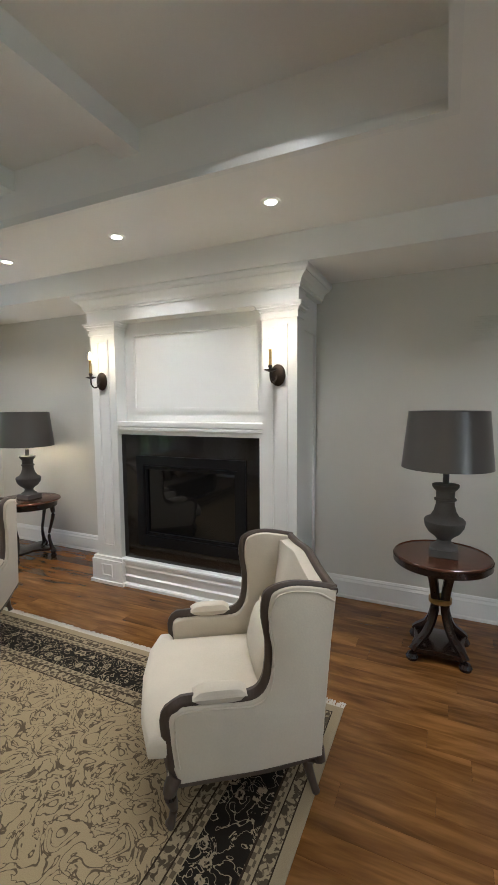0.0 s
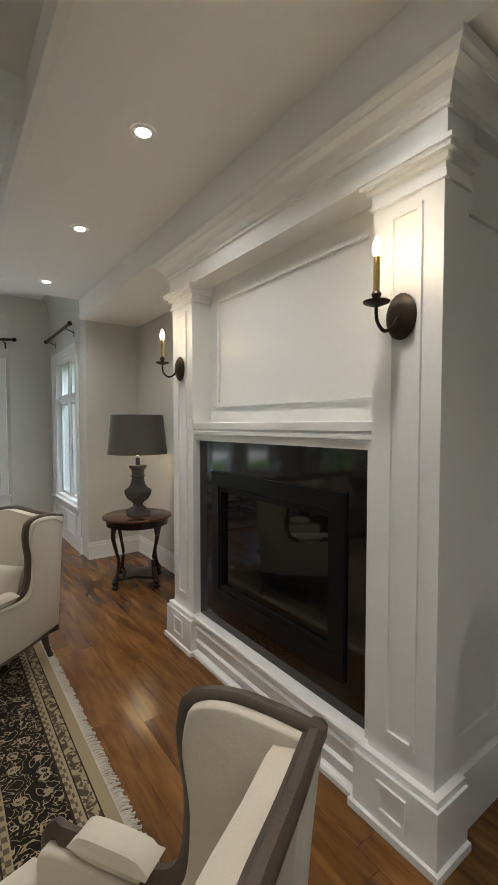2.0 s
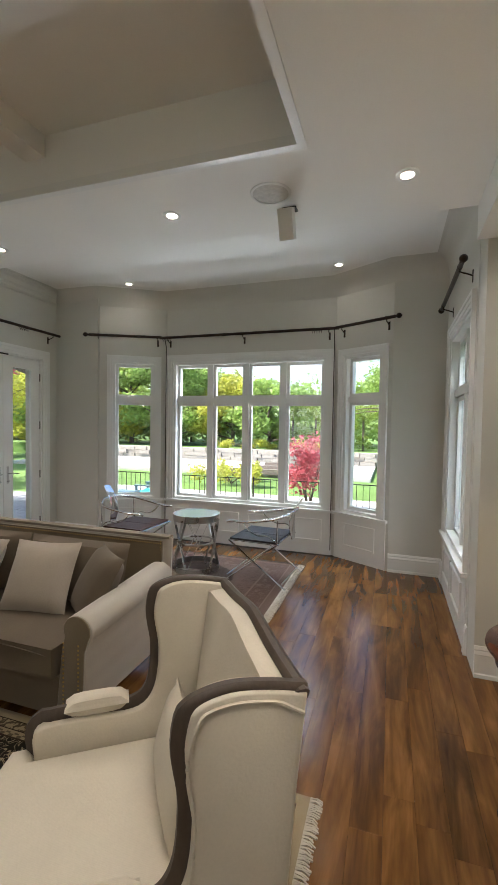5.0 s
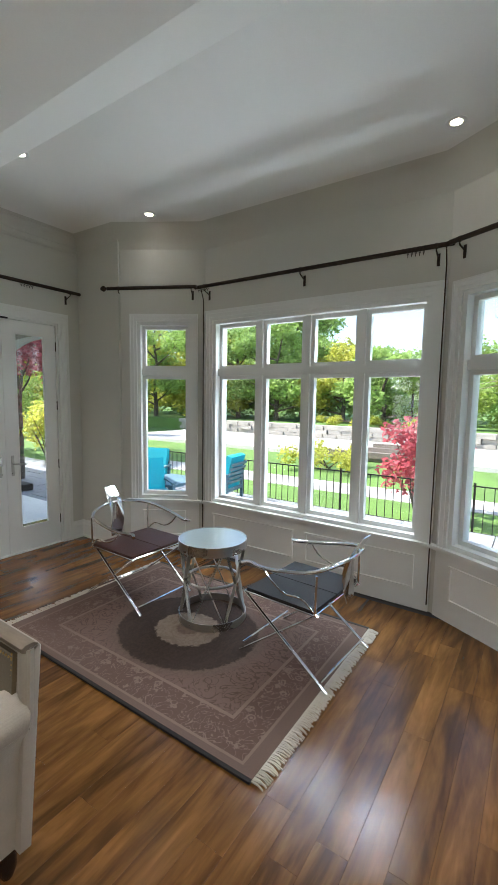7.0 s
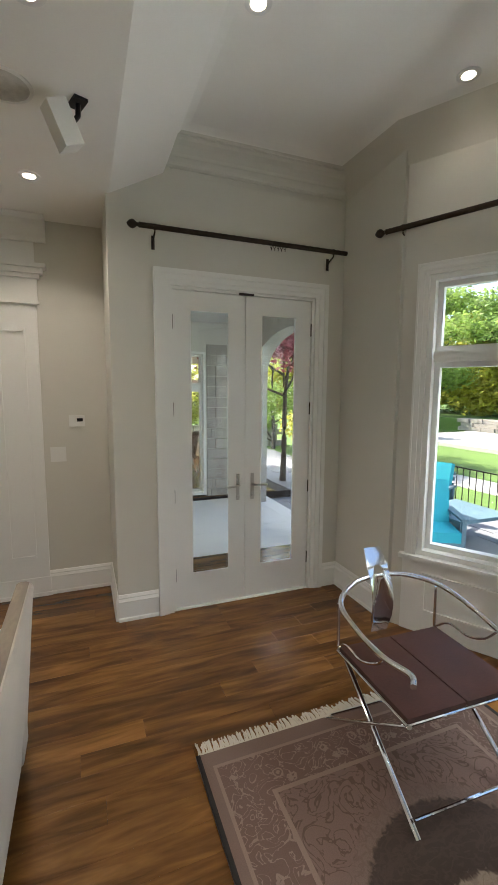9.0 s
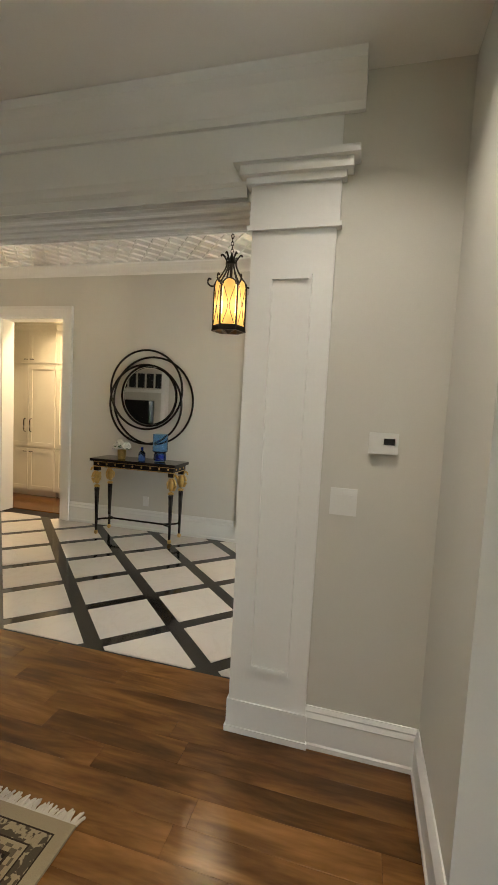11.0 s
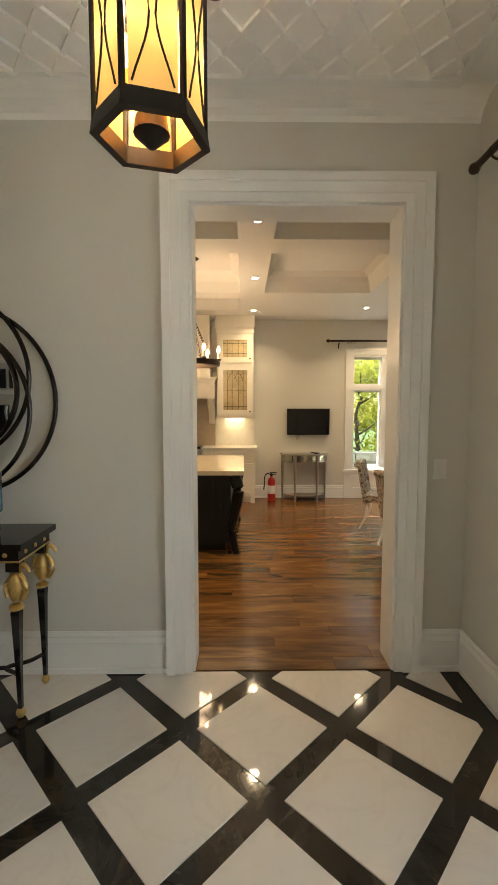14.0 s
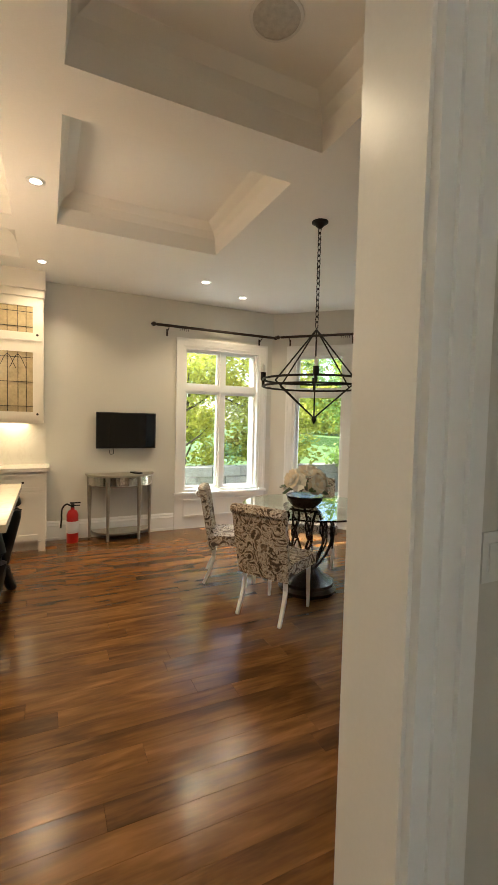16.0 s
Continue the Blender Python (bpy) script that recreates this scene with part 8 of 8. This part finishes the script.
# dining table, chairs, flowers
tb = thing("dining_table", pose(-6.47, -8.03, 0), "round glass dining table on a carved dark urn pedestal", "dining table")
TGL = glass_mat("table_glass", (0.80, 0.93, 0.88))
part("glass_top", lathe([(0, 0.742), (0.60, 0.742), (0.605, 0.748), (0.60, 0.757), (0, 0.757)], 64), TGL, tb, "clear round glass top")
part("pedestal_base", lathe([(0, 0.0), (0.25, 0.0), (0.26, 0.03), (0.23, 0.06), (0.235, 0.09), (0.17, 0.12), (0.12, 0.16), (0.09, 0.2), (0.10, 0.23), (0, 0.23)], 36), DARKWOOD, tb, "stepped dark base")
for k in range(10):
    a = 2 * math.pi * k / 10
    pts = [(r * math.cos(a + tw), r * math.sin(a + tw), z) for r, z, tw in ((0.09, 0.22, 0), (0.16, 0.32, 0.15), (0.215, 0.45, 0.3), (0.225, 0.57, 0.45), (0.20, 0.66, 0.55), (0.23, 0.735, 0.6))]
    part("scroll_bar", tube(smooth_path(pts, 3), 0.011, 6), DARKWOOD, tb)
    pts = [(0.222 * math.cos(a + 0.3 + u), 0.222 * math.sin(a + 0.3 + u), 0.52 + v) for u, v in ((0.0, -0.12), (0.2, -0.03), (0.12, 0.07), (-0.02, 0.03), (0.06, -0.02))]
    part("scroll_leaf", tube(smooth_path(pts, 4), 0.008, 6), DARKWOOD, tb)
part("pedestal_ring", tube([(0.225 * math.cos(a), 0.225 * math.sin(a), 0.735) for a in [2 * math.pi * i / 36 for i in range(36)]], 0.011, 6, closed=True), DARKWOOD, tb)


def print_fabric():
    m, t, p = nodes_of("leaf_print_cotton")
    co = t.nodes.new("ShaderNodeTexCoord").outputs["Object"]
    n = noise_node(t, 9, 3, co, 0.5, 3.0)
    n2 = noise_node(t, 22, 3, co, 0.5, 2.0)
    a = ramp(t, n.outputs[0], [(0.0, (0.05, 0.035, 0.028)), (0.38, (0.07, 0.05, 0.04)), (0.42, (0.25, 0.17, 0.10)), (0.47, (0.62, 0.56, 0.48)), (0.56, (0.66, 0.61, 0.53)), (0.6, (0.28, 0.20, 0.13)), (0.66, (0.12, 0.09, 0.07))])
    b = ramp(t, n2.outputs[0], [(0.4, 0.0), (0.5, 0.55), (0.55, 0.0)])
    t.links.new(mixed(t, b, a, (0.10, 0.075, 0.06)), p.inputs["Base Color"])
    p.inputs["Roughness"].default_value = 0.85
    return m


PRINT = print_fabric()


def dining_chair(m, label):
    c = thing("dining_chair", m, label, "chair", "chairs round the dining table")
    bm = boxes((-0.25, -0.27, 0.40, 0.25, 0.22, 0.50))
    bevel(bm, 0.035, 4)
    part("seat", bm, PRINT, c)
    bm = bmesh.new()
    n = 12
    rows = []
    for j in range(15):
        v = j / 14
        z = 0.36 + 0.56 * min(v / 0.8, 1)
        y = 0.20 + 0.10 * min(v / 0.8, 1)
        if v > 0.8:
            a = (v - 0.8) / 0.2 * math.pi * 1.1
            y, z = 0.30 + 0.045 * (1 - math.cos(a)), 0.92 + 0.05 * math.sin(a)
        row = []
        for i in range(n + 1):
            u = -1 + 2 * i / n
            row.append(bm.verts.new((u * (0.235 + 0.02 * v), y - 0.05 * (1 - abs(u) ** 2.2) * -0.6 - 0.03, z + 0.012 * (1 - u * u))))
        rows.append(row)
    for a, b in zip(rows, rows[1:]):
        for i in range(n):
            bm.faces.new((a[i], a[i + 1], b[i + 1], b[i]))
    bmesh.ops.recalc_face_normals(bm, faces=bm.faces)
    bmesh.ops.solidify(bm, geom=bm.faces[:], thickness=0.06)
    part("backrest", bm, PRINT, c)
    part("back_roll", lathe([(0, -0.25), (0.035, -0.25), (0.042, -0.235), (0.042, 0.235), (0.035, 0.25), (0, 0.25)], 16, pose(0, 0.335, 0.925, 0, 90, 0)), PRINT, c)
    for s in (-1, 1):
        part("leg", tube([(s * 0.20, -0.22, 0.42), (s * 0.205, -0.225, 0.0)], [0.026, 0.017], 4), TRIM, c, "white tapered leg")
        part("leg", tube(smooth_path([(s * 0.20, 0.19, 0.42), (s * 0.205, 0.20, 0.22), (s * 0.21, 0.29, 0.0)], 4), [0.026, 0.025, 0.024, 0.023, 0.022, 0.021, 0.02, 0.019, 0.018], 4), TRIM, c, "white splayed leg")
    return c


for x, y, rz, lab in ((-6.00, -7.76, -60, "leaf-print upholstered dining chair with white legs"), (-5.96, -8.55, -114, "leaf-print upholstered dining chair with white legs"), (-7.0, -7.52, 37, "leaf-print upholstered dining chair with white legs"), (-6.95, -8.65, 148, "leaf-print upholstered dining chair with white legs")):
    dining_chair(pose(x, y, 0, 0, 0, rz) @ Matrix.Scale(0.9, 4), lab)
fb = thing("flower_arrangement", pose(-6.40, -8.0, 0.757), "white and peach flowers with dark leaves in a low bowl", "flowers")
part("bowl", lathe([(0, 0), (0.10, 0.0), (0.15, 0.05), (0.165, 0.10), (0.155, 0.10), (0.0, 0.07)], 28), DARKWOOD, fb, "low dark bowl")
PEACH = plain("cream_petals", (0.74, 0.66, 0.50), 0.7, var=0.15, scale=30)
bouquet(fb, 18, 0.16, 0.20, 0.09, [PETAL, PETAL, PEACH], 9, 0.8)

# television, half-moon table, extinguisher
tv = thing("television", pose(-5.255, -10.45, 1.335), "small flat black television on the kitchen wall", "television")
part("bezel", boxes((-0.365, 0.03, -0.225, 0.365, 0.075, 0.225), w=0.008), BLACKPL, tv)
part("screen", boxes((-0.35, 0.0755, -0.205, 0.35, 0.078, 0.21)), FIREGLASS, tv, "dark glossy screen", False)
part("wall_mount", boxes((-0.1, 0.0, -0.1, 0.1, 0.03, 0.1)), BLACKPL, tv, "", False)
part("cable", tube(smooth_path([(0.16, 0.02, -0.22), (0.15, 0.012, -0.29), (0.19, 0.012, -0.30), (0.2, 0.012, -0.25)], 5), 0.004, 5), BLACKPL, tv)
SILV = plain("antiqued_mirror_panel", (0.55, 0.53, 0.48), 0.12, 0.9, var=0.2, scale=10)
SILW = plain("silver_leaf_wood", (0.32, 0.29, 0.24), 0.35, 0.5, var=0.25, scale=14)
dm = thing("half_moon_table", pose(-5.19, -10.44, 0), "mirrored half-moon console table with silver tapered legs", "console table")


def half(r, n=24):
    return [(r * math.cos(math.pi * i / n), r * math.sin(math.pi * i / n) * 0.9) for i in range(n + 1)]


part("tabletop", slab(half(0.42), "z", 0.775, 0.80, bev=0.004), SILW, dm)
part("apron", slab(half(0.385), "z", 0.665, 0.775), SILV, dm, "mirrored curved apron", False)
part("apron_rim", slab(half(0.392), "z", 0.655, 0.667), SILW, dm, "", False)
for a in (0.04, 1.05, 2.09, 3.10):
    x, y = 0.37 * math.cos(a), 0.37 * math.sin(a) * 0.9 + 0.01
    part("leg", tube([(x, y, 0.78), (x, y, 0.60), (x, y, 0.08), (x, y, 0.0)], [0.03, 0.028, 0.015, 0.018], 8), SILW, dm, "silver reeded leg")
part("lower_shelf", slab([(x * 0.88, y * 0.88 + 0.01) for x, y in half(0.40)], "z", 0.075, 0.095), SILW, dm)
solo("remote_control", boxes((-0.03, -0.08, 0, 0.03, 0.08, 0.02), w=0.006), BLACKPL, "small black remote on the half-moon table", "remote", m=pose(-5.36, -10.28, 0.80, 0, 0, 30))
FRED = plain("fire_red_enamel", (0.42, 0.012, 0.010), 0.3, var=0.08)
fe = thing("fire_extinguisher", pose(-4.62, -10.27, 0), "red fire extinguisher with a black hose standing on the floor", "extinguisher")
part("cylinder", lathe([(0, 0), (0.062, 0.0), (0.066, 0.01), (0.066, 0.33), (0.05, 0.375), (0.022, 0.395), (0.022, 0.42), (0, 0.42)], 24), FRED, fe)
part("label_plate", lathe([(0.0668, 0.12), (0.0672, 0.12), (0.0672, 0.26), (0.0668, 0.26), (0.0668, 0.12)], 24), WHITEPL, fe, "white printed label")
part("valve", boxes((-0.02, -0.02, 0.42, 0.02, 0.02, 0.46), w=0.004), BLACKPL, fe)
part("lever", boxes((-0.09, -0.008, 0.465, 0.03, 0.008, 0.48), w=0.003), BLACKPL, fe)
part("carry_handle", boxes((-0.08, -0.009, 0.435, 0.0, 0.009, 0.445), w=0.003), BLACKPL, fe)
part("hose", tube(smooth_path([(0.02, 0, 0.44), (0.07, 0.0, 0.46), (0.115, 0.0, 0.40), (0.12, 0, 0.28), (0.13, 0, 0.18)], 5), 0.01, 8), BLACKPL, fe, "black hose")
ceiling_speaker(-5.28, -6.62, 3.30)
st = thing("light_switch", pose(-5.27, -5.47, 1.2, 0, 0, 180), "white light switch plate beside the kitchen doorway", "switch")
part("plate", boxes((-0.036, -0.006, -0.058, 0.036, 0, 0.058), w=0.003), WHITEPL, st)
part("rocker", boxes((-0.016, -0.01, -0.033, 0.016, -0.005, 0.033), w=0.002), WHITEPL, st)
# ---- boards and tiles ----
rng = random.Random(11)
PW = 0.127
plank_meshes = {}


def plank_mesh(n):
    if n not in plank_meshes:
        bm = bmesh.new()
        w, l, c = PW - 0.0005, n - 0.0006, 0.0008
        lo = [bm.verts.new(p) for p in ((0, 0, -0.01), (l, 0, -0.01), (l, w, -0.01), (0, w, -0.01))]
        mid = [bm.verts.new(p) for p in ((0, 0, -c), (l, 0, -c), (l, w, -c), (0, w, -c))]
        top = [bm.verts.new(p) for p in ((c, c, 0), (l - c, c, 0), (l - c, w - c, 0), (c, w - c, 0))]
        for a, b in ((lo, mid), (mid, top)):
            for k in range(4):
                bm.faces.new((a[k], a[(k + 1) % 4], b[(k + 1) % 4], b[k]))
        bm.faces.new(top)
        me = bpy.data.meshes.new("plank")
        bm.to_mesh(me)
        bm.free()
        me.materials.append(OAK)
        plank_meshes[n] = me
    return plank_meshes[n]


def lay(x0, x1, y0, y1, parent, near, most):
    """Boards along x: those in the near stretch are single parts, the rest one mesh."""
    verts, faces, made = [], [], 0
    y = y0
    while y < y1 - 0.01:
        x = x0
        first = rng.choice((0.35, 0.55, 0.8, 1.0))
        while x < x1 - 0.02:
            n = first or rng.choice((0.7, 0.95, 1.2, 1.5, 1.85))
            first = 0
            n = round(min(n, x1 - x), 3)
            if near[0] < x < near[1] and near[2] < y < near[3] and made < most:
                ob = bpy.data.objects.new("plank", plank_mesh(n))
                scene.collection.objects.link(ob)
                ob.parent = parent
                ob.location = (x, y, 0)
                made += 1
            else:
                k = len(verts)
                w, l, c = PW - 0.0005, n - 0.0006, 0.0008
                for z, o in ((-0.01, 0), (-c, 0), (0, c)):
                    verts.extend([(x + o, y + o, z), (x + l - o, y + o, z), (x + l - o, y + w - o, z), (x + o, y + w - o, z)])
                for r in (0, 4):
                    for s in range(4):
                        t = (s + 1) % 4
                        faces.append((k + r + s, k + r + t, k + r + 4 + t, k + r + 4 + s))
                faces.append((k + 8, k + 9, k + 10, k + 11))
            x += n
        y += PW
    me = bpy.data.meshes.new("planks")
    me.from_pydata(verts, [], faces)
    me.materials.append(OAK)
    ob = new("planks", me)
    ob.parent = parent
    ob["kind"] = "stuff"
    ob["label"] = "stained oak floor boards"


lay(-7.6, 3.9, -3.03, 3.58, bpy.data.objects["floor"], (-6.6, -0.9, 0.2, 2.9), 150)
lay(-8.2, -1.7, -10.56, -5.49, bpy.data.objects["floor_kitchen"], (-6.6, -3.6, -8.6, -5.5), 110)
lay(-1.55, 0.65, -7.6, -5.78, bpy.data.objects["floor_kitchen"], (9, 9, 9, 9), 0)

# hall floor: cream squares set diagonally in dark bands
P, HALF = 0.775, 0.315
TX, TY = -4.235, -4.24
hall_floor = solo("floor_hall", boxes((-5.43, HY, -0.2, 0.72, -3.03, -0.006)), DARKTILE, "dark marble bands between diagonal cream marble tiles", "floor", kind="structure", smooth=False)


def clip_poly(poly, x0, x1, y0, y1):
    for axis, lim, sign in ((0, x0, 1), (0, x1, -1), (1, y0, 1), (1, y1, -1)):
        out = []
        for i in range(len(poly)):
            a, b = poly[i - 1], poly[i]
            da, db = sign * (a[axis] - lim), sign * (b[axis] - lim)
            if (da >= 0) != (db >= 0):
                f = da / (da - db)
                out.append((a[0] + f * (b[0] - a[0]), a[1] + f * (b[1] - a[1])))
            if db >= 0:
                out.append(b)
        poly = out
        if len(poly) < 3:
            return []
    return poly


def tile_mesh(poly, name):
    bm = bmesh.new()
    c = Vector((sum(p[0] for p in poly) / len(poly), sum(p[1] for p in poly) / len(poly)))
    lo = [bm.verts.new((*p, -0.02)) for p in poly]
    mid = [bm.verts.new((*p, -0.0012)) for p in poly]
    top = []
    for p in poly:
        d = c - Vector(p)
        q = Vector(p) + d * (0.0015 / max(d.length, 0.01))
        top.append(bm.verts.new((*q, 0.0)))
    for a, b in ((lo, mid), (mid, top)):
        for k in range(len(a)):
            j = (k + 1) % len(a)
            bm.faces.new((a[k], a[j], b[j], b[k]))
    bm.faces.new(top)
    bmesh.ops.recalc_face_normals(bm, faces=bm.faces)
    me = bpy.data.meshes.new(name)
    bm.to_mesh(me)
    bm.free()
    me.materials.append(TILE)
    return me


diamond = [(-HALF, 0), (0, -HALF), (HALF, 0), (0, HALF)]
whole = tile_mesh(diamond, "tile")
FX0, FX1, FY0, FY1 = -5.30, 0.45, HY + 0.004, -3.05
for i in range(-6, 16):
    for j in range(-8, 8):
        for o in (0, 0.5):
            cx, cy = TX + (i + o) * P, TY + (j + o) * P
            if not (FX0 - HALF < cx < FX1 + HALF and FY0 - HALF < cy < FY1 + HALF):
                continue
            inside = FX0 <= cx - HALF and cx + HALF <= FX1 and FY0 <= cy - HALF and cy + HALF <= FY1
            if inside:
                ob = bpy.data.objects.new("tile", whole)
                ob.location = (cx, cy, 0)
            else:
                poly = clip_poly([(x + cx, y + cy) for x, y in diamond], FX0, FX1, FY0, FY1)
                if len(poly) < 3:
                    continue
                ob = bpy.data.objects.new("tile", tile_mesh(poly, "cut_tile"))
            scene.collection.objects.link(ob)
            ob.parent = hall_floor
solo("floor_far", boxes((0.72, -5.9, -0.2, 4.2, -3.0, -0.002)), TILE, "cream tile floor beyond the arch", "floor", kind="structure", smooth=False)
